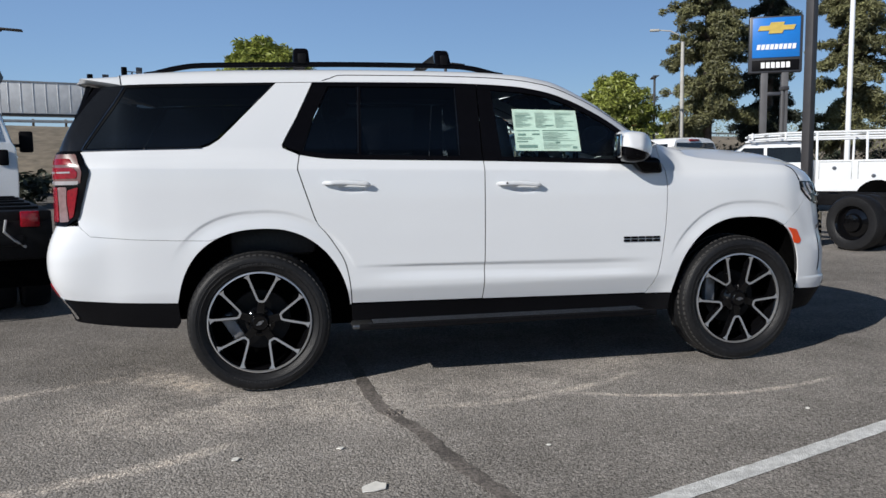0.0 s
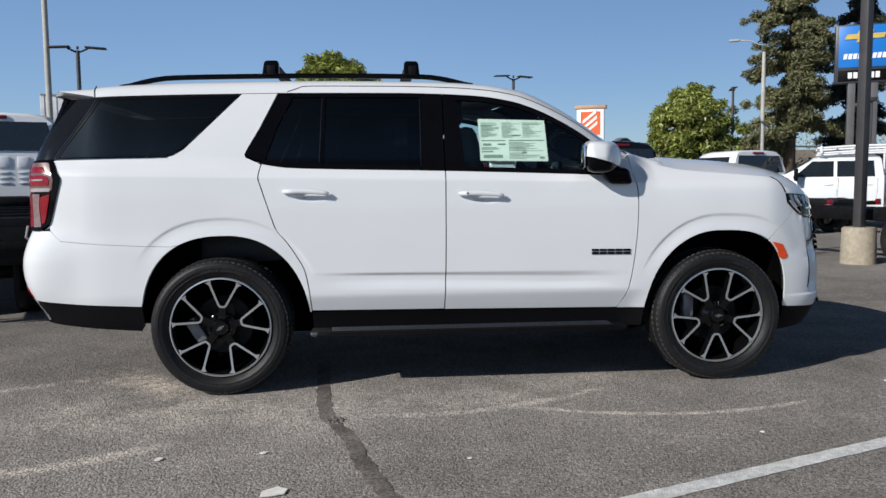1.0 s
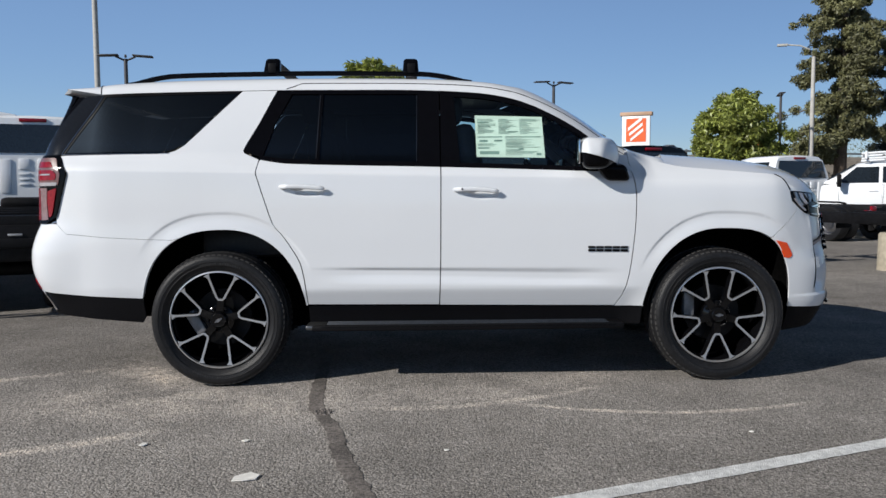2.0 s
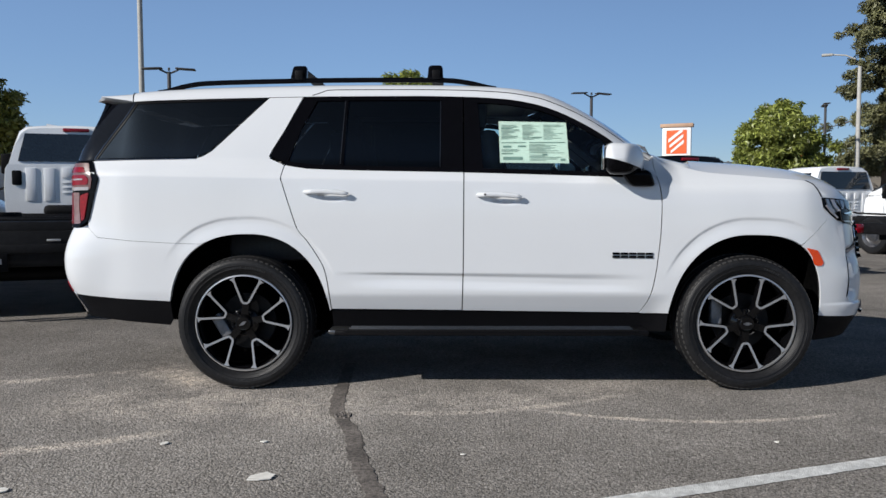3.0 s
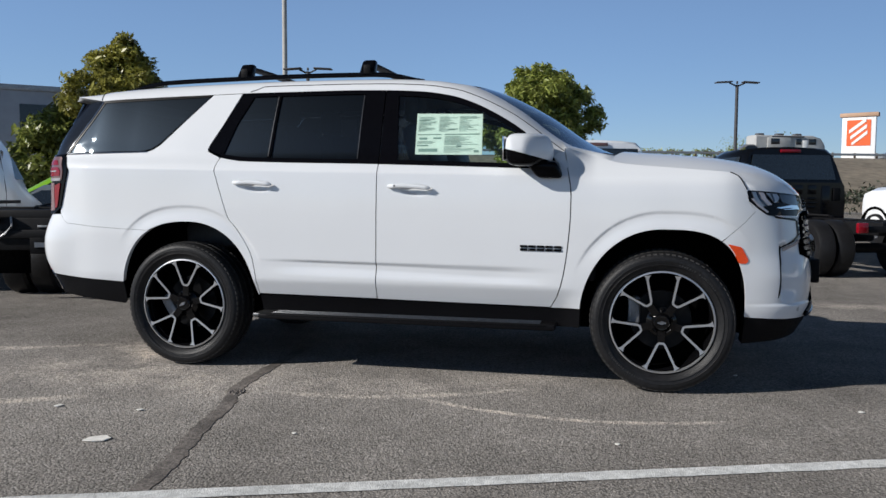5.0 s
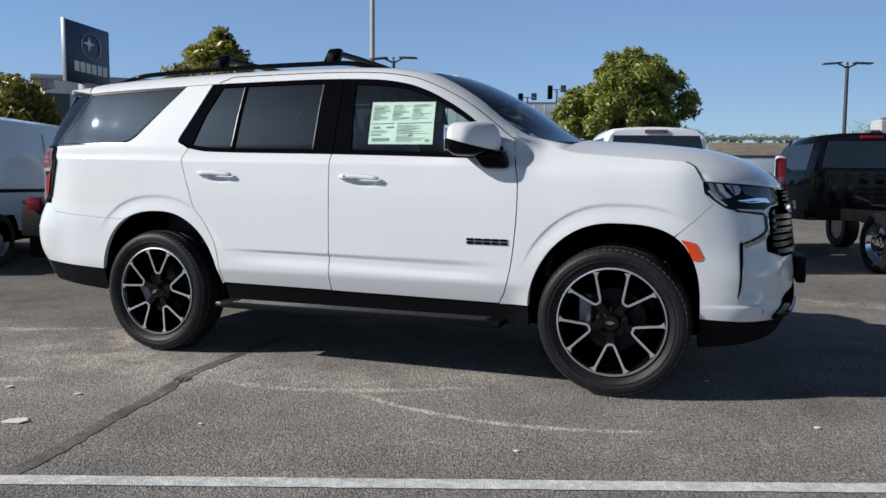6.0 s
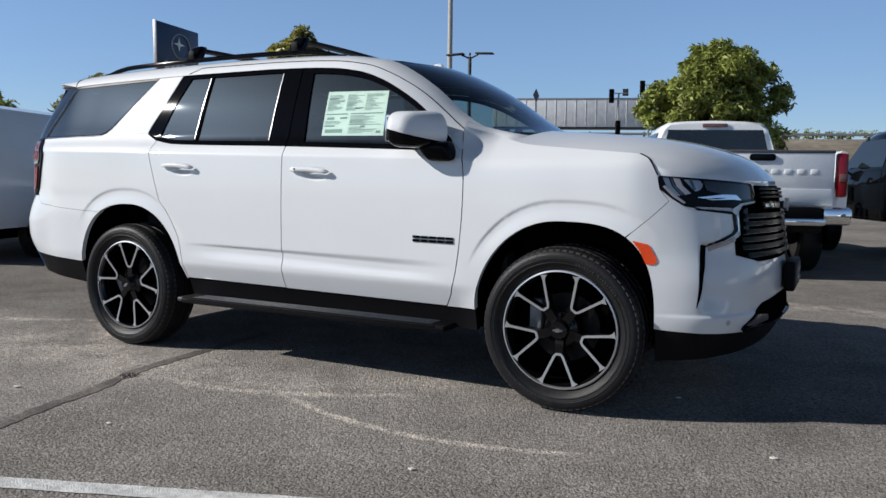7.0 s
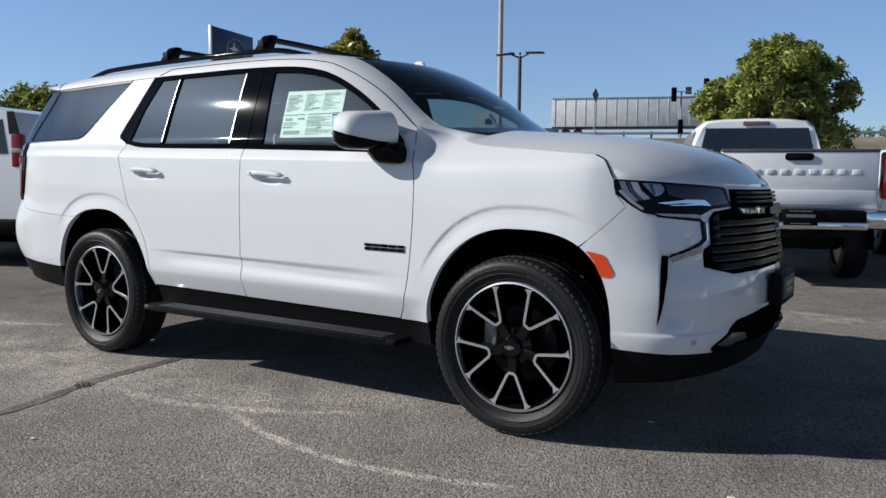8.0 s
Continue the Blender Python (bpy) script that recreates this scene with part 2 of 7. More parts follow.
def prism(bm, outline, h0, h1, frame_of):
    """A flat shape with thickness: outline points (a, b), from h0 to h1; frame_of maps (a, b, h) to a place."""
    lo = [bm.verts.new(frame_of(a, b, h0)) for a, b in outline]
    hi = [bm.verts.new(frame_of(a, b, h1)) for a, b in outline]
    n = len(outline)
    bm.faces.new(lo[::-1]), bm.faces.new(hi)
    for i in range(n):
        bm.faces.new((lo[i], lo[(i + 1) % n], hi[(i + 1) % n], hi[i]))


def rounded(pts, r, n=5):
    """A closed outline with its corners rounded by up to r."""
    out = []
    for i, p in enumerate(pts):
        a, b, c = (Vector(q) for q in (pts[i - 1], p, pts[(i + 1) % len(pts)]))
        ra, rc = min(r, (a - b).length * 0.45), min(r, (c - b).length * 0.45)
        s, e = b + (a - b).normalized() * ra, b + (c - b).normalized() * rc
        for k in range(n + 1):
            t = k / n
            out.append(tuple((1 - t) ** 2 * s + 2 * t * (1 - t) * b + t * t * e))
    return out


def merged(name, pieces, mat, parent=None, label="", flat=False, kind=""):
    """One mesh out of several (verts, faces)."""
    V, F = [], []
    for v, f in pieces:
        k = len(V)
        V += [tuple(p) for p in v]
        F += [tuple(i + k for i in q) for q in f]
    ob = mesh_ob(name, V, F, mat, parent, label, flat)
    if kind:
        ob["kind"] = kind
    return ob


# ---- the white sport utility vehicle: its skin ----
# plan of the body from the middle of the tail, round the side, to the middle of the nose
PLAN = [(-2.75, 0.0), (-2.74, -0.40), (-2.69, -0.68), (-2.615, -0.885), (-2.32, -0.965), (-1.95, -0.982), (-1.3, -0.985), (-0.5, -0.986),
        (0.4, -0.986), (1.1, -0.985), (1.55, -0.980), (1.93, -0.955), (2.2, -0.855), (2.345, -0.67), (2.440, -0.36), (2.475, 0.0)]


def catmull(pts, n=40):
    p = np.array([2 * np.array(pts[0]) - np.array(pts[1])] + [np.array(q) for q in pts] + [2 * np.array(pts[-1]) - np.array(pts[-2])], float)
    out = []
    for i in range(1, len(p) - 2):
        d0, d1, d2 = (max(np.linalg.norm(p[j + 1] - p[j]), 1e-6) ** 0.5 for j in (i - 1, i, i + 1))
        m1 = ((p[i] - p[i - 1]) / d0 - (p[i + 1] - p[i - 1]) / (d0 + d1) + (p[i + 1] - p[i]) / d1) * d1
        m2 = ((p[i + 1] - p[i]) / d1 - (p[i + 2] - p[i]) / (d1 + d2) + (p[i + 2] - p[i + 1]) / d2) * d1
        for t in np.linspace(0, 1, n, endpoint=False):
            out.append((2 * t**3 - 3 * t**2 + 1) * p[i] + (t**3 - 2 * t**2 + t) * m1 + (3 * t**2 - 2 * t**3) * p[i + 1] + (t**3 - t**2) * m2)
    out.append(p[-2])
    return np.array(out)


RUN = catmull(PLAN)
ARC = np.r_[0, np.cumsum(np.linalg.norm(np.diff(RUN, axis=0), axis=1))]
ARC -= np.interp(0.0, RUN[:, 0], ARC)  # u is x along the doors
U0, U1 = ARC[0], ARC[-1]


def smooth(a, b, x):
    t = min(1.0, max(0.0, (x - a) / (b - a)))
    return t * t * (3 - 2 * t)


def curve(knots):
    """A smooth curve (z -> value) through knots, with no overshoot."""
    x, y = np.array(knots, float).T
    h, d = np.diff(x), np.diff(y) / np.diff(x)
    m = np.r_[d[0], [0.0 if d[i - 1] * d[i] <= 0 else 2 * d[i - 1] * d[i] / (d[i - 1] + d[i]) for i in range(1, len(d))], d[-1]]

    def f(v):
        if v <= x[0]:
            return float(y[0] + m[0] * (v - x[0]))
        if v >= x[-1]:
            return float(y[-1] + m[-1] * (v - x[-1]))
        i = int(np.searchsorted(x, v)) - 1
        t = (v - x[i]) / h[i]
        return float((2 * t**3 - 3 * t**2 + 1) * y[i] + (t**3 - 2 * t**2 + t) * h[i] * m[i] + (3 * t**2 - 2 * t**3) * y[i + 1] + (t**3 - t**2) * h[i] * m[i + 1])
    return f


DOOR = curve([(0.25, -0.12), (0.40, -0.085), (0.465, -0.0635), (0.48, -0.0565), (0.51, -0.0425), (0.54, -0.0285), (0.572, -0.0136), (0.584, -0.0090), (0.593, -0.0066), (0.606, -0.0050), (0.66, -0.0028), (0.78, 0.0), (0.95, 0.003), (1.10, 0.002), (1.20, -0.003), (1.253, -0.0064), (1.261, -0.0090), (1.272, -0.0152), (1.30, -0.032), (1.345, -0.060), (1.45, -0.0905), (1.60, -0.1385), (1.75, -0.1945), (1.80, -0.2145), (1.95, -0.28)])
FENDER = curve([(0.25, -0.10), (0.40, -0.05), (0.55, -0.012), (0.75, 0.0), (0.95, 0.003), (1.12, 0.0), (1.20, -0.008), (1.235, -0.020), (1.28, -0.062), (1.34, -0.135), (1.40, -0.235), (1.5, -0.45)])
NOSE = curve([(0.20, -0.14), (0.28, -0.085), (0.36, -0.036), (0.45, 0.007), (0.503, 0.0195), (0.516, 0.0200), (0.532, 0.0120), (0.56, 0.0140), (0.66, 0.018), (0.74, 0.008), (0.82, -0.012), (0.95, -0.030), (1.10, -0.052), (1.18, -0.075), (1.24, -0.12), (1.4, -0.3)])
TAIL = curve([(0.25, -0.14), (0.40, -0.090), (0.50, -0.060), (0.58, -0.016), (0.66, 0.026), (0.74, 0.044), (0.80, 0.046), (0.88, 0.032), (0.95, 0.006), (1.01, -0.020), (1.05, -0.026), (1.10, -0.028), (1.30, -0.032), (1.40, -0.050), (1.78, -0.25), (1.9, -0.31)])
QUARTER = curve([(0.25, -0.10), (0.40, -0.045), (0.53, -0.014), (0.62, 0.0), (0.85, 0.002), (1.0, -0.003), (1.15, -0.005), (1.253, -0.0074), (1.261, -0.0094), (1.272, -0.0142), (1.30, -0.027), (1.345, -0.050), (1.40, -0.070), (1.50, -0.1005), (1.62, -0.1425), (1.74, -0.1890), (1.80, -0.2145), (1.95, -0.28)])
# wheel openings: middle, axle height, rise, then reach and squareness ahead of and behind the axle
ARCHES = [(-1.489, 0.40, 0.560, (0.486, 2.15), (0.500, 2.5)), (1.530, 0.40, 0.551, (0.468, 3.1), (0.470, 2.05))]


def arch_q(u, z, arch):
    cx, cz, h, ahead, behind = arch
    a, p = ahead if u > cx else behind
    return (abs((u - cx) / a) ** p + max(0.0, (z - cz) / h) ** p) ** (1 / p)


HANDLES = [(-1.016, 1.213), (0.027, 1.192)]  # door handles
SLIT = 2.190  # the edge behind which the bumper's air slit hides


def cup(u, z):
    """1 in the middle of the finger cup behind a door handle, 0 outside it."""
    for x, h in HANDLES:
        r = math.hypot((u - x - 0.046) / 0.106, (z - h + 0.024) / 0.036)
        if r < 1:
            return 1 - smooth(0.45, 1.0, r)
    return 0.0


def swell(u, z):
    """How far the body stands out from its plan curve."""
    fall = (0.013 - 0.0185 * (u - 0.2)) * smooth(1.08, 1.23, z) * (1 - smooth(1.33, 1.43, z))  # the shoulder crease drops towards the front
    door, o = DOOR(z - fall), 0.0
    groove = smooth(-1.05, -0.55, u) * (1 - smooth(0.55, 1.0, u))
    drop = 0.05 * smooth(-0.6, 0.9, u)
    zz = z + 0.012 * (u + 0.9) - 0.72
    door -= groove * 0.013 * smooth(0.010 + drop * 0.15, -0.010 - drop * 0.30, zz) * (1 - smooth(-0.03 - drop * 0.5, -0.10, zz))
    f = smooth(0.95, 1.15, u)
    o = door * (1 - f) + FENDER(z) * f
    f = smooth(1.85, 2.35, u)
    o = o * (1 - f) + NOSE(z) * f
    f = smooth(-1.2, -1.6, u)
    o = o * (1 - f) + QUARTER(z - fall) * f
    f = smooth(-2.25, -2.75, u)
    o = o * (1 - f) + TAIL(z) * f
    for arch in ARCHES:
        q = arch_q(u, z, arch)
        if 1.0 < q < 1.2:
            o -= 0.0066 * (1 - smooth(1.155, 1.192, q)) * smooth(1.0, 1.13, q) * smooth(0.66, 0.90, z) * (1 - smooth(1.80, 2.02, u)) * (1 - smooth(-1.80, -2.05, u))
    if 2.1 < u < 2.5 and z < 0.9:
        o -= 0.034 * smooth(SLIT, SLIT + 0.040, u) * (1 - smooth(SLIT + 0.045, 2.43, u)) * smooth(0.52, 0.62, z) * (1 - smooth(0.84, 0.88, z))
    return o - 0.017 * cup(u, z)


def skin(u, z, lift=0.0):
    """The place of the body's point u along, z up, lifted off by lift; the right-hand side of the car."""
    x, y = np.interp(u, ARC, RUN[:, 0]), np.interp(u, ARC, RUN[:, 1])
    e = 0.015
    dx = np.interp(u + e, ARC, RUN[:, 0]) - np.interp(u - e, ARC, RUN[:, 0])
    dy = np.interp(u + e, ARC, RUN[:, 1]) - np.interp(u - e, ARC, RUN[:, 1])
    n = math.hypot(dx, dy)
    o = swell(u, z) + lift
    return (x + dy / n * o, y - dx / n * o, z)


def skin_normal(u, z, lift=0.0):
    e = 0.006
    a, b = Vector(skin(u + e, z, lift)) - Vector(skin(u - e, z, lift)), Vector(skin(u, z + e, lift)) - Vector(skin(u, z - e, lift))
    return a.cross(b).normalized()


def panel(name, outline, mat, parent, side=1, lift=0.0, depth=0.014, step=0.05, label="", fine=False, cuts=()):
    """A body panel: an outline (u, z) cut out of the car's skin, with its edges turned in. side 1: right, -1: left."""
    bm = bmesh.new()
    bm.faces.new([bm.verts.new((u, z, 0)) for u, z in outline])
    bm.normal_update()
    bmesh.ops.triangulate(bm, faces=bm.faces, ngon_method="EAR_CLIP")
    us, zs = [p[0] for p in outline], [p[1] for p in outline]
    for k, lo, hi in ((0, min(us), max(us)), (1, min(zs), max(zs))):
        n = max(1, int((hi - lo) / step))
        for i in range(1, n):
            co, no = [0, 0, 0], [0, 0, 0]
            co[k], no[k] = lo + (hi - lo) * i / n, 1
            bmesh.ops.bisect_plane(bm, geom=bm.verts[:] + bm.edges[:] + bm.faces[:], plane_co=co, plane_no=no, dist=1e-6)
    for z in cuts:
        bmesh.ops.bisect_plane(bm, geom=bm.verts[:] + bm.edges[:] + bm.faces[:], plane_co=(0, z, 0), plane_no=(0, 1, 0), dist=1e-6)
    if fine:
        near = {v for v in bm.verts if any(1.07 < arch_q(v.co.x, v.co.y, a) < 1.25 for a in ARCHES) or (2.16 < v.co.x < 2.27 and v.co.y < 0.9) or any(abs(v.co.x - x - 0.046) < 0.13 and abs(v.co.y - z + 0.024) < 0.06 for x, z in HANDLES)}
        es = [e for e in bm.edges if e.verts[0] in near and e.verts[1] in near and e.calc_length() > 0.012]
        bmesh.ops.subdivide_edges(bm, edges=es, cuts=2, use_grid_fill=True)
        bmesh.ops.triangulate(bm, faces=bm.faces)
        bm.normal_update()
    bm.verts.ensure_lookup_table(), bm.verts.index_update()
    V = [skin(v.co.x, v.co.y, lift) for v in bm.verts]
    N = [skin_normal(v.co.x, v.co.y, lift) for v in bm.verts]
    F, normals = [], []
    for f in bm.faces:
        ids = [v.index for v in f.verts]
        if f.normal.z < 0:
            ids.reverse()
        F.append(ids)
        normals += [N[i] for i in ids]
    back = {}
    for e in bm.edges:
        if len(e.link_faces) == 1:
            f = e.link_faces[0]
            l = [k for k in f.loops if k.edge == e][0]
            a, b = l.vert.index, l.link_loop_next.vert.index
            if f.normal.z < 0:
                a, b = b, a
            ids = []
            for i in (b, a):
                V.append(V[i]), ids.append(len(V) - 1)
            for i in (a, b):
                if i not in back:
                    V.append(tuple(Vector(V[i]) - N[i] * depth))
                    back[i] = len(V) - 1
                ids.append(back[i])
            n = (Vector(V[b]) - Vector(V[a])).cross(N[a]).normalized()
            F.append(ids)
            normals += [n] * 4
    bm.free()
    if side < 0:
        V = [(x, -y, z) for x, y, z in V]
        out = []
        k = 0
        for ids in F:
            out += [(n[0], -n[1], n[2]) for n in normals[k:k + len(ids)]][::-1]
            k += len(ids)
        F, normals = [ids[::-1] for ids in F], out
    return mesh_ob(name, V, F, mat, parent, label, normals=[tuple(n) for n in normals])


def arch_line(arch, a0, a1, n=26, k=1.0):
    """Points of a wheel opening from angle a0 to a1 (degrees; 0 ahead, 90 up)."""
    cx, cz, h, ahead, behind = arch
    out = []
    for i in range(n + 1):
        t = radians(a0 + (a1 - a0) * i / n)
        c, s = math.cos(t), math.sin(t)
        a, p = ahead if c > 0 else behind
        out.append((cx + k * a * math.copysign(abs(c) ** (2 / p), c), cz + k * h * math.copysign(abs(s) ** (2 / p), s)))
    return out


def ramp(f, a, b, n=10):
    """Points (u, f(u)) from a to b."""
    return [(a + (b - a) * i / n, f(a + (b - a) * i / n)) for i in range(n + 1)]


def at_u(edge):
    """A curve z -> u for an upright seam."""
    return curve(sorted((z, u) for u, z in edge))


BELT = curve([(-1.40, 1.442), (-1.376, 1.430), (-1.33, 1.408), (-1.29, 1.394), (-1.2, 1.378), (-1.11, 1.367), (-0.183, 1.344), (0.695, 1.316), (1.05, 1.300)])
TOP = curve([(-2.5, 1.765), (-2.26, 1.785), (-1.4, 1.806), (-1.08, 1.811), (-0.5, 1.812), (-0.2, 1.806), (0.05, 1.792), (0.255, 1.758), (0.40, 1.708), (0.509, 1.655), (0.65, 1.572), (0.76, 1.490), (0.86, 1.400), (0.97, 1.300)])
HOOD_SIDE = curve([(0.98, 1.425), (1.1, 1.388), (1.2, 1.358), (1.30, 1.332), (1.55, 1.308), (1.782, 1.288), (1.90, 1.278), (1.945, 1.258), (1.99, 1.178)])
SEAM_C = at_u([(-1.276, 1.40), (-1.286, 1.34), (-1.293, 1.30), (-1.282, 1.262), (-1.240, 1.128), (-1.193, 0.990), (-1.180, 0.968), (-1.154, 0.941), (-1.091, 0.853), (-1.030, 0.738), (-1.005, 0.60), (-0.996, 0.48)])
SEAM_B = at_u([(-0.181, 1.40), (-0.183, 1.2), (-0.186, 0.8), (-0.194, 0.47)])
SEAM_A = at_u([(0.960, 1.45), (0.975, 1.34), (1.000, 1.22), (1.008, 1.144), (1.005, 1.0), (0.993, 0.85), (0.974, 0.70), (0.940, 0.56), (0.886, 0.46)])
GAP = 0.0032
CREASE = [0.564 + 0.004 * k for k in range(12)] + [0.655 + 0.0055 * k for k in range(18)] + [1.244 + 0.0055 * k for k in range(15)]


def seam(f, z0, z1, d, n=14):
    return [(f(z0 + (z1 - z0) * i / n) + d, z0 + (z1 - z0) * i / n) for i in range(n + 1)]


car = thing("sport_utility_vehicle", "clean white sport utility vehicle with black roof rails, on asphalt", "car")
REAR, FRONT = ARCHES
for side in (1, -1):
    # doors, fender, quarter, bumpers
    o = ramp(lambda u: BELT(u) - 0.012, -1.276 + GAP, -0.182 - GAP, 16) + seam(SEAM_B, 1.33, 0.490, -GAP) + seam(SEAM_C, 0.498, 1.37, GAP, 30)
    panel("rear_door", o, WHITE, car, side, step=0.02, fine=True, cuts=CREASE)
    o = ramp(lambda u: BELT(u) - 0.012, -0.182 + GAP, 0.86, 16) + [(0.88, 1.36), (0.925, 1.40)] + seam(SEAM_A, 1.40, 0.474, -GAP) + seam(SEAM_B, 0.488, 1.33, GAP)
    panel("front_door", o, WHITE, car, side, step=0.02, fine=True, cuts=CREASE)
    o = seam(SEAM_A, 0.470, 1.43, GAP) + ramp(HOOD_SIDE, 0.985, 1.985, 24) + [(2.000, 1.113), (2.0435, 1.0593), (1.9702, 0.9878), (1.8872, 0.9158)]
    o += arch_line(FRONT, 56, 172, 26) + [(1.066, 0.470)]
    panel("front_fender", o, WHITE, car, side, depth=0.03, step=0.02, fine=True)
    o = [(1.889, 0.914), (1.972, 0.986), (2.046, 1.058), (2.005, 1.113), (1.992, 1.174), (2.24, 1.166), (2.52, 1.152), (2.8, 1.148), (U1, 1.147), (U1, 0.44), (2.8, 0.435), (2.44, 0.437), (2.22, 0.443), (2.03, 0.452), (1.998, 0.456)]
    o += arch_line(FRONT, 6, 55, 14)
    panel("front_bumper", o, WHITE, car, side, depth=0.010, step=0.02, fine=True, cuts=[0.500 + 0.005 * k for k in range(9)])
    o = arch_line(REAR, 8, 117, 26) + [(-1.80, 0.900), (-1.976, 0.906), (-2.20, 0.918), (-2.436, 0.940), (-2.500, 1.000), (-2.505, 1.043), (-2.46, 1.17), (-2.424, 1.304), (-2.49, 1.405)]
    o += [(-2.472, 1.408), (-2.1, 1.414), (-1.90, 1.416), (-1.835, 1.420), (-1.785, 1.434), (-1.730, 1.468), (-1.66, 1.537), (-1.55, 1.650), (-1.400, TOP(-1.40))] + [(-1.30, TOP(-1.3)), (-1.190, TOP(-1.19))]
    o += [(-1.29, 1.60), (-1.36, 1.475), (-1.378, 1.436), (-1.37, 1.418), (-1.33, 1.400)] + seam(SEAM_C, 1.38, 0.490, -GAP, 30)
    panel("quarter_panel", o, WHITE, car, side, depth=0.02, step=0.02, fine=True, cuts=CREASE[-8:])
    o = arch_line(REAR, 118, 166, 14) + [(-1.985, 0.548), (-2.3, 0.563), (-2.606, 0.583), (-2.75, 0.60), (-2.85, 0.63), (U0, 0.66), (U0, 1.0), (-2.78, 0.997), (-2.60, 0.996), (-2.502, 0.998), (-2.435, 0.9375), (-2.20, 0.9158), (-1.976, 0.9038), (-1.80, 0.8978)]
    panel("rear_bumper", o, WHITE, car, side, depth=0.03, step=0.04, fine=True)
    panel("lower_valance", [(U0, 0.47), (-2.75, 0.462), (-2.6, 0.448), (-2.3, 0.420), (-2.0, 0.395), (-1.978, 0.43), (-1.984, 0.545), (-2.3, 0.560), (-2.606, 0.580), (-2.75, 0.597), (-2.85, 0.627), (U0, 0.657)], BLACK, car, side, lift=-0.004)
    panel("bumper_reflector", rounded([(-2.745, 0.668), (-2.690, 0.648), (-2.664, 0.590), (-2.712, 0.600)], 0.006), RED, car, side, lift=0.006, depth=0.01, step=0.03, label="small red bumper reflector")
    panel("bumper_strip", rounded([(-2.664, 0.600), (-2.640, 0.594), (-2.560, 0.470), (-2.585, 0.466)], 0.004), CHROME, car, side, lift=0.006, depth=0.01, step=0.03, label="bright strip at the bumper corner")
    panel("liftgate", [(U0, 1.003), (-2.90, 1.003), (-2.82, 1.05), (-2.80, 1.2), (-2.80, 1.40), (U0, 1.41)], WHITE, car, side, lift=-0.006)
    panel("liftgate_glass", [(U0, 1.414), (-2.68, 1.414), (-2.56, 1.60), (-2.40, TOP(-2.40)), (U0, 1.79)], GLOSS, car, side, lift=0.0, label="black rear glass and pillar")
    # tail lamp: dark surround with red and clear lenses
    lamp = panel("tail_lamp", rounded([(-2.495, 1.412), (-2.423, 1.304), (-2.50, 1.038), (-2.575, 1.000), (-2.80, 1.000), (-2.80, 1.402), (-2.6, 1.412)], 0.02), GLOSS, car, side, lift=0.012, depth=0.03, label="red and clear tail lamp with a dark surround")
    panel("smoked_cover", rounded([(-2.508, 1.396), (-2.462, 1.300), (-2.474, 1.232), (-2.76, 1.232), (-2.76, 1.396)], 0.012), SMOKED, lamp, side, lift=0.0165, label="smoked clear upper cover")
    panel("upper_lens", rounded([(-2.540, 1.372), (-2.512, 1.338), (-2.74, 1.338), (-2.74, 1.372)], 0.008), RED, lamp, side, lift=0.019)
    panel("upper_lens", rounded([(-2.512, 1.322), (-2.486, 1.296), (-2.492, 1.262), (-2.74, 1.258), (-2.74, 1.322)], 0.010), RED, lamp, side, lift=0.019)
    panel("light_line", rounded([(-2.528, 1.300), (-2.528, 1.291), (-2.72, 1.288), (-2.72, 1.298)], 0.003), CLEAR, lamp, side, lift=0.021)
    panel("clear_band", rounded([(-2.480, 1.248), (-2.486, 1.228), (-2.74, 1.224), (-2.74, 1.246)], 0.006), CLEAR, lamp, side, lift=0.019)
    panel("lower_lens", rounded([(-2.486, 1.214), (-2.522, 1.052), (-2.545, 1.036), (-2.556, 1.130), (-2.552, 1.196)], 0.010), RED, lamp, side, lift=0.018, label="deep red lower lens")
    panel("reversing_lens", rounded([(-2.556, 1.214), (-2.562, 1.130), (-2.550, 1.024), (-2.612, 1.020), (-2.622, 1.214)], 0.008), PALE_LENS, lamp, side, lift=0.018)
    panel("lower_lens", rounded([(-2.628, 1.214), (-2.620, 1.022), (-2.76, 1.022), (-2.76, 1.214)], 0.010), RED, lamp, side, lift=0.018, label="deep red lower lens")
    # window band
    o = [(-1.372, 1.438), (-1.33, 1.414), (-1.262, 1.392), (-1.19, 1.60), (-1.085, TOP(-1.085)), (-1.182, TOP(-1.182)), (-1.285, 1.60)]
    panel("pillar_trim", o, GLOSS, car, side, lift=0.001, label="gloss black pillar trim")
    o = ramp(lambda u: BELT(u) + 0.010, -1.256, -0.944, 6) + [(-0.926, TOP(-0.93) - 0.018)] + ramp(lambda u: TOP(u) - 0.018, -0.927, -1.083, 4)[1:] + [(-1.184, 1.60)]
    panel("vent_glass", o, GLASS_DARK, car, side, lift=-0.006, depth=0.004)
    o = ramp(lambda u: BELT(u) + 0.010, -0.918, -0.322, 8) + ramp(lambda u: TOP(u) - 0.018, -0.318, -0.900, 8)
    panel("rear_door_glass", o, GLASS_DARK, car, side, lift=-0.006, depth=0.004, label="dark tinted window glass")
    o = [(-0.942, BELT(-0.942)), (-0.920, BELT(-0.92)), (-0.902, TOP(-0.902) - 0.01), (-0.924, TOP(-0.924) - 0.01)]
    panel("window_divider", o, GLOSS, car, side, lift=0.003)
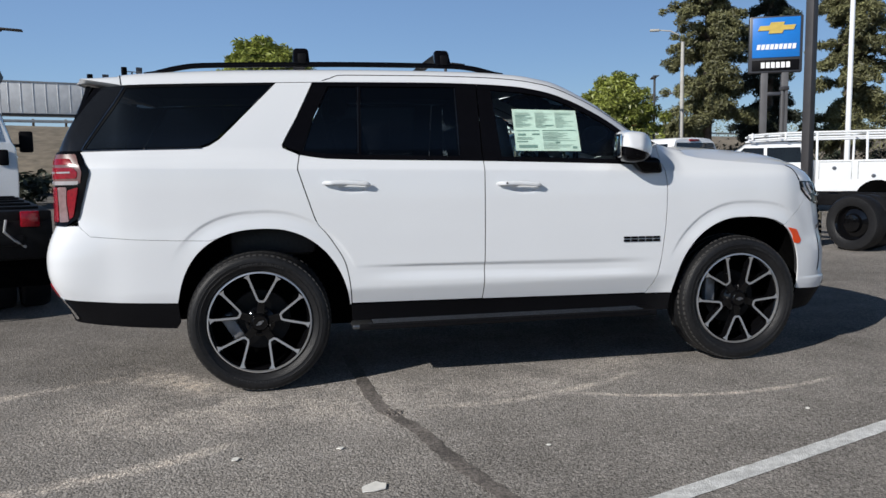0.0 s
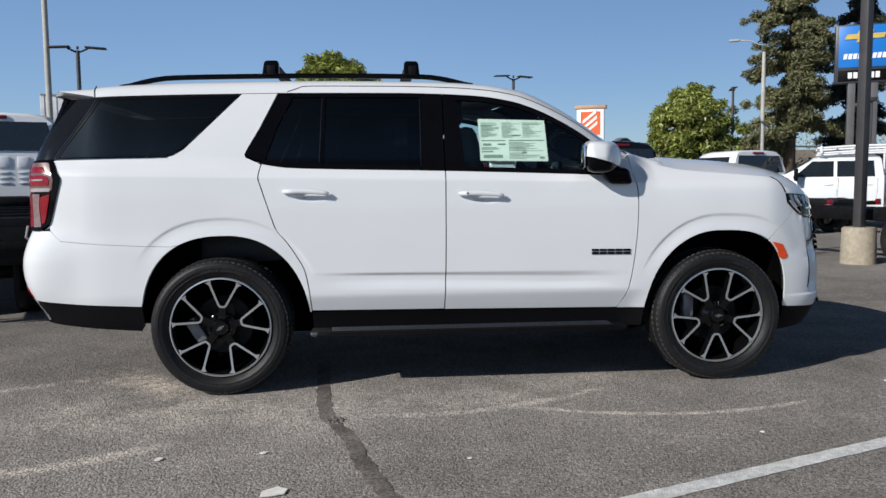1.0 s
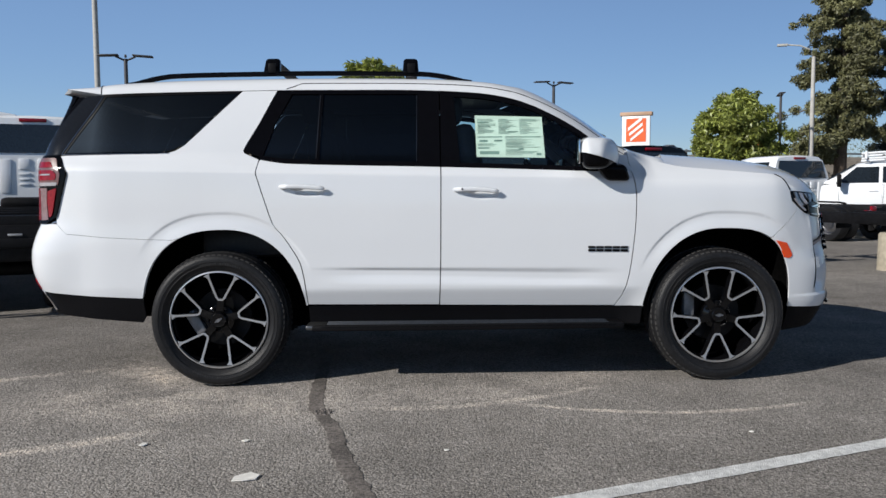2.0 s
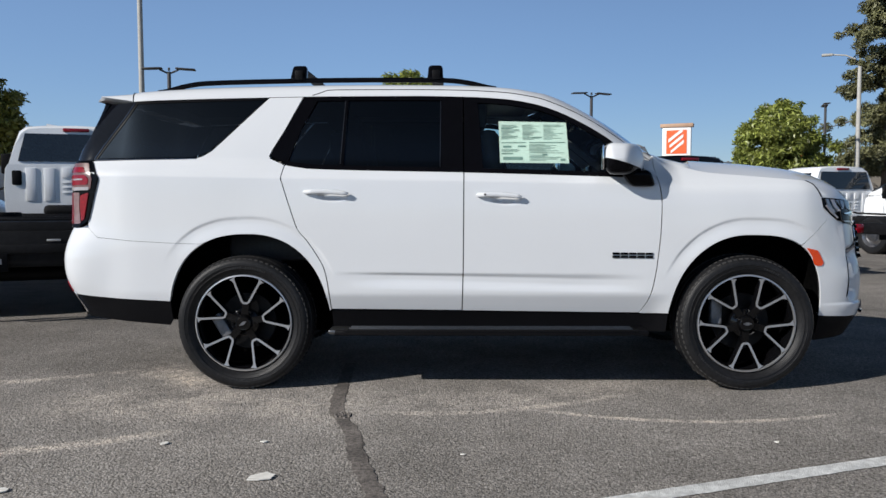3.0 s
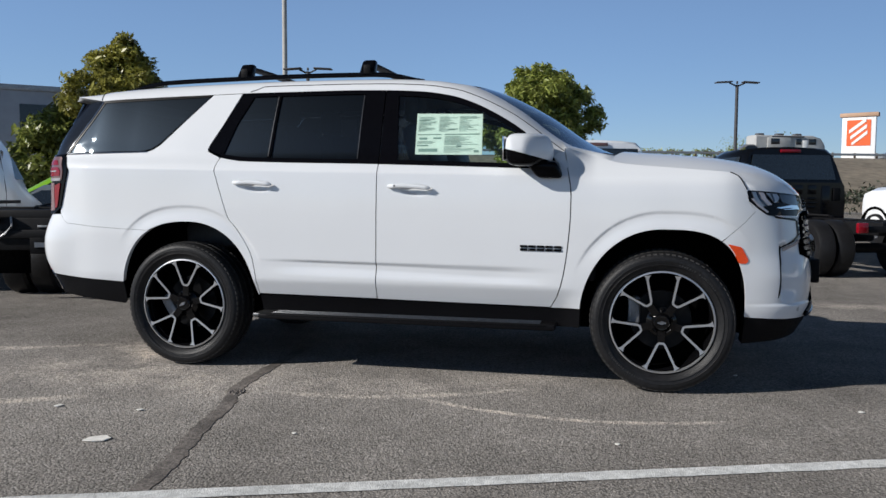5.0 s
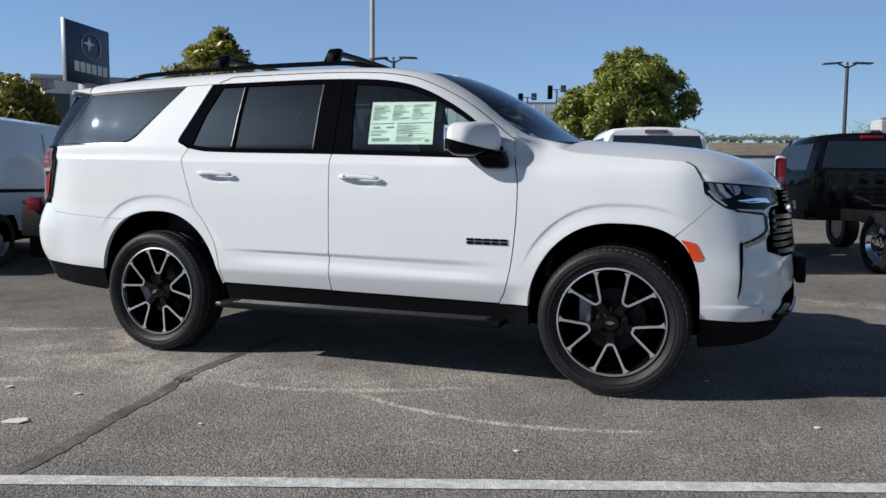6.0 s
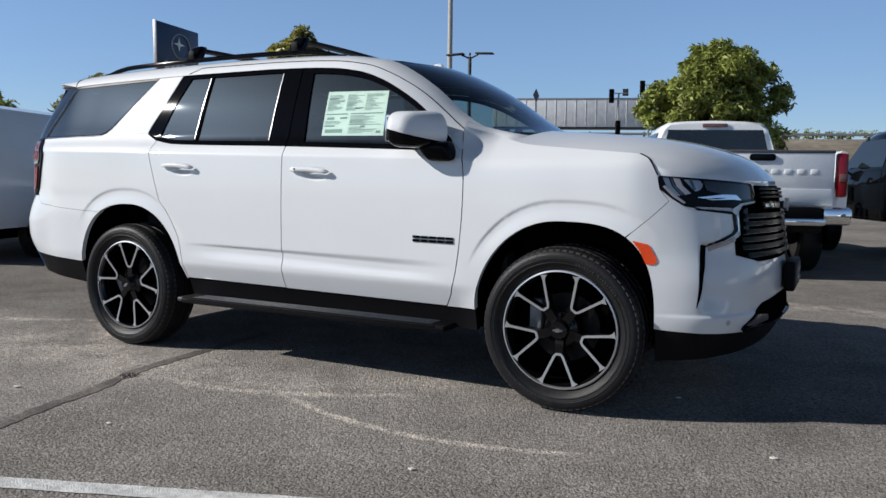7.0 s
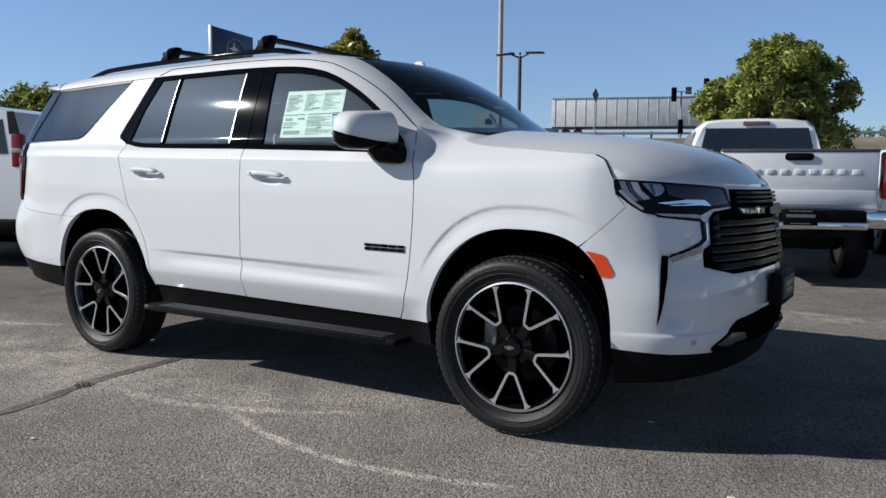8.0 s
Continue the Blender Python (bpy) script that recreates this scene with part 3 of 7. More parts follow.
    for a, c in ((-0.940, -0.922), (-0.330, -0.327)):
        panel("glass_run", [(a, BELT(a) + 0.02), (a + 0.005, BELT(a) + 0.02), (c + 0.005, TOP(c) - 0.03), (c, TOP(c) - 0.03)], RUN_TRIM, car, side, lift=0.005, depth=0.004, step=0.1)
    o = [(-0.324, BELT(-0.324)), (-0.187, BELT(-0.187)), (-0.187, TOP(-0.187)), (-0.320, TOP(-0.32))]
    panel("pillar_cover", o, GLOSS, car, side, lift=0.002, label="gloss black door pillar")
    o = [(-0.180, BELT(-0.18)), (-0.062, BELT(-0.062)), (-0.098, TOP(-0.098)), (-0.180, TOP(-0.18))]
    panel("pillar_cover", o, GLOSS, car, side, lift=0.002, label="gloss black door pillar")
    o = ramp(lambda u: BELT(u) + 0.010, -0.064, 0.800, 10) + ramp(lambda u: TOP(u) - 0.024, 0.800, -0.094, 20)
    panel("front_door_glass", o, GLASS_FRONT, car, side, lift=-0.006, depth=0.004, label="clear green-tinted window glass").visible_shadow = False
    o = [(0.775, BELT(0.775)), (0.93, BELT(0.93)), (0.905, 1.36), (0.860, TOP(0.86)), (0.775, TOP(0.775))]
    panel("mirror_sail", o, GLOSS, car, side, lift=0.002)
    o = ramp(lambda u: BELT(u) - 0.011, -1.293, -0.185, 14) + ramp(lambda u: BELT(u) + 0.016, -0.185, -1.262, 14)
    panel("belt_seal", o, GLOSS, car, side, lift=0.005)
    o = ramp(lambda u: BELT(u) - 0.011, -0.179, 0.90, 14) + ramp(lambda u: BELT(u) + 0.016, 0.90, -0.179, 14)
    panel("belt_seal", o, GLOSS, car, side, lift=0.005)
    o = ramp(lambda u: TOP(u) + 0.002, -1.19, -0.185, 14) + ramp(lambda u: TOP(u) - 0.024, -0.185, -1.10, 14)
    panel("window_header", o[::-1], GLOSS, car, side, lift=0.003)
    o = ramp(lambda u: TOP(u) + 0.002, -0.179, 0.88, 30) + ramp(lambda u: TOP(u) - 0.032, 0.83, -0.179, 30)
    panel("window_header", o[::-1], GLOSS, car, side, lift=0.003)
    # quarter window with its thin bright edge, and the dark pillar behind it
    o = [(-2.465, 1.424), (-2.1, 1.428), (-1.90, 1.429), (-1.842, 1.433), (-1.795, 1.446), (-1.742, 1.478), (-1.67, 1.547), (-1.56, 1.655), (-1.425, TOP(-1.42) - 0.012), (-1.8, TOP(-1.8) - 0.014), (-2.252, TOP(-2.25) - 0.014)]
    panel("quarter_glass", o, GLASS_DARK, car, side, lift=-0.003, depth=0.004, label="dark tinted window glass")
    pad = [(-2.490, 1.408), (-2.465, 1.424), (-2.252, TOP(-2.25) - 0.014), (-1.425, TOP(-1.42) - 0.012), (-1.403, TOP(-1.40)), (-1.8, TOP(-1.8)), (-2.278, TOP(-2.27))]
    panel("quarter_seal", pad, SEAL, car, side, lift=0.001)
    panel("bright_strip", [(-2.486, 1.418), (-2.482, 1.418), (-2.269, TOP(-2.27) - 0.008), (-2.273, TOP(-2.27) - 0.004)], CHROME, car, side, lift=0.006, depth=0.006)
    panel("bright_strip", [(-2.481, 1.414), (-1.82, 1.420), (-1.82, 1.4235), (-2.481, 1.4175)], CHROME, car, side, lift=0.004, depth=0.006)
    o = [(-2.72, 1.414), (-2.494, 1.412), (-2.280, TOP(-2.28)), (-2.40, TOP(-2.40)), (-2.56, 1.60)]
    panel("rear_pillar_glass", o, PILLAR_GLASS, car, side, lift=0.003, label="dark tinted glass over the rear pillar")
    # sill and step
    o = [(-0.996, 0.485), (-0.993, 0.36), (1.062, 0.35), (1.066, 0.466), (0.886, 0.470), (-0.19, 0.484)]
    panel("sill", o, BLACK, car, side, lift=-0.006, depth=0.03)
    y0 = -0.955 * side
    step = box_part("running_board", (1.90, 0.155, 0.036), (-0.02, y0, 0.362), BLACK, car, 0.012, "black running board with ribbed treads")
    for k in range(4):
        box_part("tread_rib", (1.72, 0.0045, 0.006), (-0.02, y0 + (k - 1.5) * 0.032, 0.3825), STEP_TRIM, step, 0.002, "bright tread rib")
    box_part("edge_strip", (1.78, 0.006, 0.010), (-0.02, y0 - 0.0785 * side, 0.374), BLACK, step, 0.002)
    box_part("end_cap", (0.13, 0.150, 0.030), (-0.94, y0, 0.366), STEP_TRIM, step, 0.012)
    for x in (-0.75, 0.0, 0.72):
        box_part("bracket", (0.06, 0.25, 0.03), (x, y0 + 0.12 * side, 0.352), BLACK, step, 0.004)
    # handle, marker, badge, mirror
    for name, (x, z) in zip(("rear_handle", "front_handle"), HANDLES):
        rows = []
        for k in range(25):
            g = k / 24
            a, rise = x - 0.137 + 0.276 * g, z + 0.001 + 0.007 * math.sin(math.pi * g) - 0.011 * g
            out = 0.010 + 0.020 * smooth(0, 0.20, g) * (1 - 0.45 * smooth(0.90, 1.0, g))
            tall = 0.0135 * (0.30 + 0.70 * math.sqrt(max(0.0, 1 - max(0.0, 1 - g / 0.05) ** 2))) * (0.25 + 0.75 * math.sqrt(max(0.0, 1 - max(0.0, (g - 0.90) / 0.10) ** 2)))
            deep = 0.012
            ring = [(math.cos(q * math.tau / 12), math.sin(q * math.tau / 12)) for q in range(12)]
            p = [skin(a, rise + tall * math.copysign(abs(w) ** 0.7, w), out + deep * math.copysign(abs(c) ** 0.7, c) + 0.017 * cup(a, rise + tall * w)) for c, w in ring]
            rows.append([(q[0], q[1] * side, q[2]) for q in p])
        v, f = loft(rows, closed=True, caps=True)
        bm = bmesh.new()
        vs = [bm.verts.new(p) for p in v]
        for q in f:
            bm.faces.new([vs[n] for n in q])
        bmesh.ops.recalc_face_normals(bm, faces=bm.faces)
        h = part(name, bm, WHITE, car, "white door handle", smooth=60)
        if name == "front_handle":
            lathe_part("lock_button", [(0, -0.004 * side), (0.006, -0.004 * side), (0.007, 0)], GREY, h, 12, at=(x - 0.083, skin(x - 0.083, z + 0.004, 0.0395)[1] * side, z + 0.004))
    panel("side_marker", rounded([(1.884, 0.872), (1.962, 0.855), (2.004, 0.780), (1.990, 0.762), (1.950, 0.762), (1.922, 0.822)], 0.010), AMBER, car, side, lift=0.004, depth=0.010, step=0.03, label="orange side marker lamp")
    for k in range(5):
        a, w = 0.713 + k * 0.050, 0.043
        for z0, z1 in ((0.847, 0.834), (0.828, 0.814)):
            o = [(a, z0), (a + w, z0), (a + w, z1), (a, z1)]
            panel("badge_block", [(p, q - 0.010 * (p - 0.713)) for p, q in o][::-1], GLOSS, car, side, lift=0.006, depth=0.006, step=0.1, label="raised black badge bar")
    rows = []
    for k in range(15):
        g = k / 14
        end = math.sqrt(max(0.0, 1 - max(0.0, (g - 0.62) / 0.38) ** 2.4)) * 0.93 + 0.07
        back, front = 0.652 - 0.022 * g, 0.902 - 0.045 * g - 0.100 * g * g
        mid, half = (back + front) / 2 + 0.02 * (1 - end), (front - back) / 2 * (0.45 + 0.55 * end)
        ring = []
        for q in range(28):
            c, w = math.cos(q * math.tau / 28), math.sin(q * math.tau / 28)
            c, w = math.copysign(abs(c) ** 0.55, c), math.copysign(abs(w) ** 0.62, w)
            px = mid + half * c * (1 - 0.16 * max(0, w) * max(0, c))
            ring.append((px, -(0.962 + 0.212 * g) * side, 1.410 - 0.010 * g + (0.102 - 0.012 * g) * end * w - 0.06 * (px - 0.70) * max(0, w)))
        rows.append(ring)
    v, f = loft(rows, closed=True, caps=True)
    shells = []
    for keep in (1, -1):
        bm = bmesh.new()
        vs = [bm.verts.new(p) for p in v]
        for q in f:
            bm.faces.new([vs[n] for n in q])
        bmesh.ops.recalc_face_normals(bm, faces=bm.faces)
        bmesh.ops.bisect_plane(bm, geom=bm.verts[:] + bm.edges[:] + bm.faces[:], plane_co=(0.76, -1.07 * side, 1.375 + 0.001 * keep), plane_no=(0.26, 0, 1), clear_inner=keep > 0, clear_outer=keep < 0)
        bmesh.ops.holes_fill(bm, edges=[e for e in bm.edges if len(e.link_faces) == 1])
        shells.append(bm)
    mirror = part("door_mirror", shells[0], WHITE, car, "white mirror cap on a black foot", smooth=50)
    part("lower_shell", shells[1], GLOSS, mirror, smooth=50)
    bm = bmesh.new()
    add_box(bm, (0.010, 0.150, 0.140), (0, 0, 0), 0.004, 2)
    bmesh.ops.transform(bm, matrix=pose(0.634, -1.055 * side, 1.412, 0, 0, -6 * side), verts=bm.verts)
    part("mirror_glass", bm, CHROME, mirror)
    bm = bmesh.new()
    add_box(bm, (0.150, 0.110, 0.100), (0, 0, 0), 0.028, 3, taper=(1.25, 1.1))
    for q in bm.verts:
        q.co.x -= 0.55 * (q.co.z + 0.02)
    bmesh.ops.transform(bm, matrix=pose(0.872, -0.985 * side, 1.295, 10 * side, 0, 0), verts=bm.verts)
    part("mirror_foot", bm, GLOSS, mirror)

# ---- roof, pillars, windscreen, bonnet ----
ROOF = curve([(-2.50, 1.835), (-2.42, 1.852), (-2.2, 1.890), (-1.6, 1.918), (-0.8, 1.928), (-0.2, 1.922), (0.1, 1.905), (0.33, 1.874), (0.45, 1.852), (0.6, 1.82)])
SHIELD = [curve([(0.25, v[0]), (0.35, v[1]), (0.55, v[2]), (0.75, v[3]), (0.86, v[4]), (0.97, v[5])]) for v in ((0.34, 0.44, 0.665, 0.880, 0.985, 1.10), (-0.615, -0.625, -0.665, -0.712, -0.738, -0.748), (1.848, 1.806, 1.676, 1.512, 1.447, 1.402))]


def inner_edge(x):
    """The inner edge of the roof side and of the windscreen pillar."""
    a = Vector((x, -0.645, ROOF(x) - 0.026))
    if x < 0.15:
        return a
    b = Vector([f(max(x, 0.25)) for f in SHIELD])
    if x < 0.25:
        b.x -= (0.25 - x)
    return a.lerp(b, smooth(0.15, 0.30, x))


for side in (1, -1):
    line = []
    for i in range(46):
        x = -1.13 + 2.05 * i / 45
        a, b = Vector(skin(x, TOP(x) + 0.003, 0.004)), inner_edge(x)
        roofy = 1 - smooth(0.2, 0.6, x)
        c = a.lerp(b, 0.5) + Vector((0, -0.034, 0.036)) * roofy + Vector((0.012, -0.020, 0.020)) * (1 - roofy)
        t = 0.05 + 0.27 * smooth(-1.13, -1.02, x) + 0.12 * smooth(0.3, 0.7, x)
        p = (1 - t) ** 2 * a + 2 * t * (1 - t) * c + t * t * b
        line.append((p.x, p.y * side, p.z))
    tube_part("door_top_seam", line, 0.0030, SEAL, car, 6)
    rows = []
    for i in range(70):
        x = -2.30 + (0.975 + 2.30) * i / 69
        a, b = Vector(skin(x, TOP(x) + 0.003, 0.004)), inner_edge(x)
        roofy = 1 - smooth(0.2, 0.6, x)
        c = a.lerp(b, 0.5) + Vector((0, -0.034, 0.036)) * roofy + Vector((0.012, -0.020, 0.020)) * (1 - roofy)
        rows.append([tuple((1 - t) ** 2 * a + 2 * t * (1 - t) * c + t * t * b) for t in [k / 8 for k in range(9)]])
        rows[-1] = [(p[0], p[1] * side, p[2]) for p in rows[-1]]
    v, f = loft(rows, flip=side < 0)
    mesh_ob("roof_side", v, f, WHITE, car, "white roof side and windscreen pillar")
rows = []
for i in range(44):
    x = -2.30 + (0.50 + 2.30) * i / 43
    row = []
    for k in range(17):
        w = k / 8 - 1
        xe = min(x, 0.34 + 0.13 * (1 - w * w))
        e = inner_edge(min(xe, 0.25))
        row.append((xe, w * -e.y, ROOF(xe) - 0.026 * w * w - (0.004 if abs(w) == 1 else 0)))
    rows.append(row)
v, f = loft(rows, flip=True)
mesh_ob("roof", v, f, WHITE, car)
rows = []
for i in range(15):
    s = 0.26 + (0.965 - 0.26) * i / 14
    e = Vector([g(s) for g in SHIELD])
    bulge, rise = 0.112 + 0.095 * i / 14, 0.022 - 0.012 * i / 14
    rows.append([(e.x - 0.004 + bulge * (1 - (k / 10 - 1) ** 2), -e.y * (k / 10 - 1), e.z - 0.006 + rise * (1 - (k / 10 - 1) ** 2)) for k in range(21)])
v, f = loft(rows)
f = [q[::-1] for q in f]
shield = mesh_ob("windscreen", v, f, GLASS_SHIELD, car, "clear raked windscreen")
shield.visible_shadow = False
v, f = loft([[(p[0] - 0.004, p[1], p[2] - 0.004) for p in r] for r in rows[:2]])
mesh_ob("shade_band", v, f, SEAL, shield)
rows2 = [[(p[0] + d, p[1] * 0.97, p[2] + h) for p in rows[-1]] for d, h in ((-0.03, 0.012), (0.05, -0.004), (0.13, -0.025))]
v, f = loft(rows2)
mesh_ob("cowl_panel", v, f, BLACK, car, "black cowl below the windscreen")
for side in (1, -1):
    rows = []
    for i in range(16):
        u = 0.965 + (1.22 - 0.965) * i / 12
        bump = 1 if i < 12 else 0
        a = Vector(skin(u, HOOD_SIDE(u) - 0.004, -0.002))
        b = Vector((0.93 + 0.34 * i / 12, -0.735 + 0.05 * (i / 12) ** 2, 1.470 - 0.082 * (i / 12) ** 0.7 - 0.006))
        rows.append([tuple(Vector(q) * 1) for q in (a, a.lerp(b, 0.35) + Vector((0, -0.006, 0.012)) * bump, a.lerp(b, 0.7) + Vector((0, -0.004, 0.010)) * bump, b)])
        rows[-1] = [(q[0], q[1] * side, q[2]) for q in rows[-1]]
    v, f = loft(rows, flip=side > 0)
    mesh_ob("scuttle", v, f, WHITE, car)
CROWN = curve([(0, 1.418), (0.3, 1.401), (0.5, 1.382), (0.65, 1.357), (0.77, 1.322), (0.87, 1.274), (0.95, 1.214), (1.0, 1.158)])


def bonnet(s, w):
    """A place on the bonnet: s from the cowl to the nose, w from the middle (0) to the right edge (1)."""
    nose = Vector(skin(U1 - (U1 - 1.992) * w, 1.150 + 0.026 * w))
    back = Vector((1.36 - 0.16 * w * w, skin(1.2, 1.358)[1] * w, 1.418 - 0.060 * w * w))
    side_u = 1.2 + (1.992 - 1.2) * s
    edge = Vector(skin(side_u, HOOD_SIDE(side_u)))
    flat = back.lerp(nose, s)
    one = Vector((1.2, skin(1.2, 1.358)[1], 1.358)).lerp(Vector(skin(1.992, 1.176)), s)
    p = flat + w * w * (edge - one)
    m = max(0.0, (w - 0.36) / 0.64) ** 1.8
    p.z = CROWN(s) * (1 - m) + edge.z * m + 0.012 * smooth(0.42, 0.58, w) * (1 - smooth(0.58, 0.95, w)) * (1 - s)
    return p


rows = []
for i in range(41):
    s = (i / 40) ** 0.8
    right = [bonnet(s, k / 16) for k in range(16, -1, -1)]
    rows.append([tuple(p) for p in right] + [(p.x, -p.y, p.z) for p in right[-2::-1]])
v, f = loft(rows)
n0 = len(v)
for r in (0, 40):
    rim = [r * 33 + k for k in range(33)]
    for k in rim:
        v.append((v[k][0], v[k][1], v[k][2] - 0.02))
    f += [(rim[k], rim[k + 1], n0 + k + 1, n0 + k) for k in range(32)]
    n0 += 33
for c in (0, 32):
    col = [r * 33 + c for r in range(41)]
    for k in col:
        v.append((v[k][0], v[k][1], v[k][2] - 0.02))
    f += [(col[k], col[k + 1], n0 + k + 1, n0 + k) for k in range(40)]
    n0 += 41
bm = bmesh.new()
vs = [bm.verts.new(p) for p in v]
for q in f:
    bm.faces.new([vs[i] for i in q])
bmesh.ops.recalc_face_normals(bm, faces=bm.faces)
part("bonnet", bm, WHITE, car, "white bonnet with a raised middle", smooth=35)
for side in (1, -1):
    line = [skin(u, HOOD_SIDE(u) + 0.001, 0.001) for u in [1.905 + (1.990 - 1.905) * i / 10 for i in range(11)]]
    tube_part("bonnet_seam", [(p[0], p[1] * side, p[2]) for p in line], 0.0034, SEAL, car, 6)
# spoiler: carries the roof's section on to a thin trailing edge
rows = []
for i in range(9):
    f = i / 8
    x = -2.262 - 0.290 * f
    zc = 1.874 - 0.028 * f - 0.012 * f * f
    yo, zo = 0.766 - 0.045 * f * f, 1.788 + 0.036 * f
    half = []
    for k in range(9):
        w = k / 8
        half.append((x + 0.035 * w**3 * f, 0.645 * w, zc - 0.026 * w * w))
    inner, outer = Vector((x, 0.645, zc - 0.026)), Vector((x + 0.035 * f, yo, zo))
    bend = inner.lerp(outer, 0.5) + Vector((0, 0.034, 0.036)) * (1 - 0.35 * f)
    for k in range(1, 9):
        w = k / 8
        p = (1 - w) ** 2 * inner + 2 * w * (1 - w) * bend + w * w * outer
        half.append((p.x + 0.035 * f, p.y, p.z))
    thick = 0.070 - 0.052 * f
    under = [(x + 0.03 * f, y, min(zo, zc - 0.03) - 0.004 - thick * 0.25) for y in (yo - 0.03, 0.5, 0.0)]
    section = half + under
    rows.append(section + [(p[0], -p[1], p[2]) for p in section[-2:0:-1]])
v, f = loft(rows, closed=True, caps=True)
bm = bmesh.new()
vs = [bm.verts.new(p) for p in v]
for q in f:
    bm.faces.new([vs[i] for i in q])
bmesh.ops.recalc_face_normals(bm, faces=bm.faces)
part("rear_spoiler", bm, WHITE, car, "white roof spoiler")
for side in (1, -1):
    a, b = Vector(skin(-2.290, TOP(-2.29) + 0.003, 0.004)), inner_edge(-2.29)
    c = a.lerp(b, 0.5) + Vector((0, -0.034, 0.036))
    line = [(1 - t) ** 2 * a + 2 * t * (1 - t) * c + t * t * b for t in [k / 8 for k in range(9)]]
    tube_part("spoiler_seam", [(p.x, p.y * side, p.z + 0.001) for p in line], 0.0030, SEAL, car, 6)
# roof rails, cross bars, antenna fin
for side in (1, -1):
    pts = [(x, -0.625 * side, ROOF(x) - 0.022 + 0.031 * smooth(-2.16, -1.85, x) * (1 - smooth(-0.30, 0.03, x))) for x in [-2.16 + 2.19 * i / 40 for i in range(41)]]
    tube_part("roof_rail", pts, [0.004 + 0.007 * smooth(0, 0.08, i / 40) * (1 - smooth(0.92, 1, i / 40)) for i in range(41)], GLOSS, car, 10, "black roof rail", (1.0, 1.5))
for x in (-1.245, -0.362):
    bar = tube_part("cross_bar", [(x, y, 2.012 + 0.008 * (1 - (y / 0.58) ** 2)) for y in [-0.58 + 1.16 * i / 12 for i in range(13)]], 0.016, BLACK, car, 12, "black roof cross bar with clamp feet", (2.6, 1.0))
    for side in (1, -1):
        bm = bmesh.new()
        add_box(bm, (0.105, 0.080, 0.106), (x, -0.596 * side, 1.987), 0.020, 3, taper=(0.86, 0.85))
        for v in bm.verts:
            v.co.y += side * 0.62 * (v.co.z - 1.965)
        part("clamp_foot", bm, GLOSS, bar)
        box_part("lock_cover", (0.05, 0.012, 0.06), (x + 0.005, -0.640 * side, 1.968), BLACK, bar, 0.005)
bm = bmesh.new()
add_box(bm, (0.13, 0.035, 0.060), (0.16, 0.30, 1.930), 0.012, 2, taper=(0.45, 0.4))
part("antenna_fin", bm, WHITE, car)


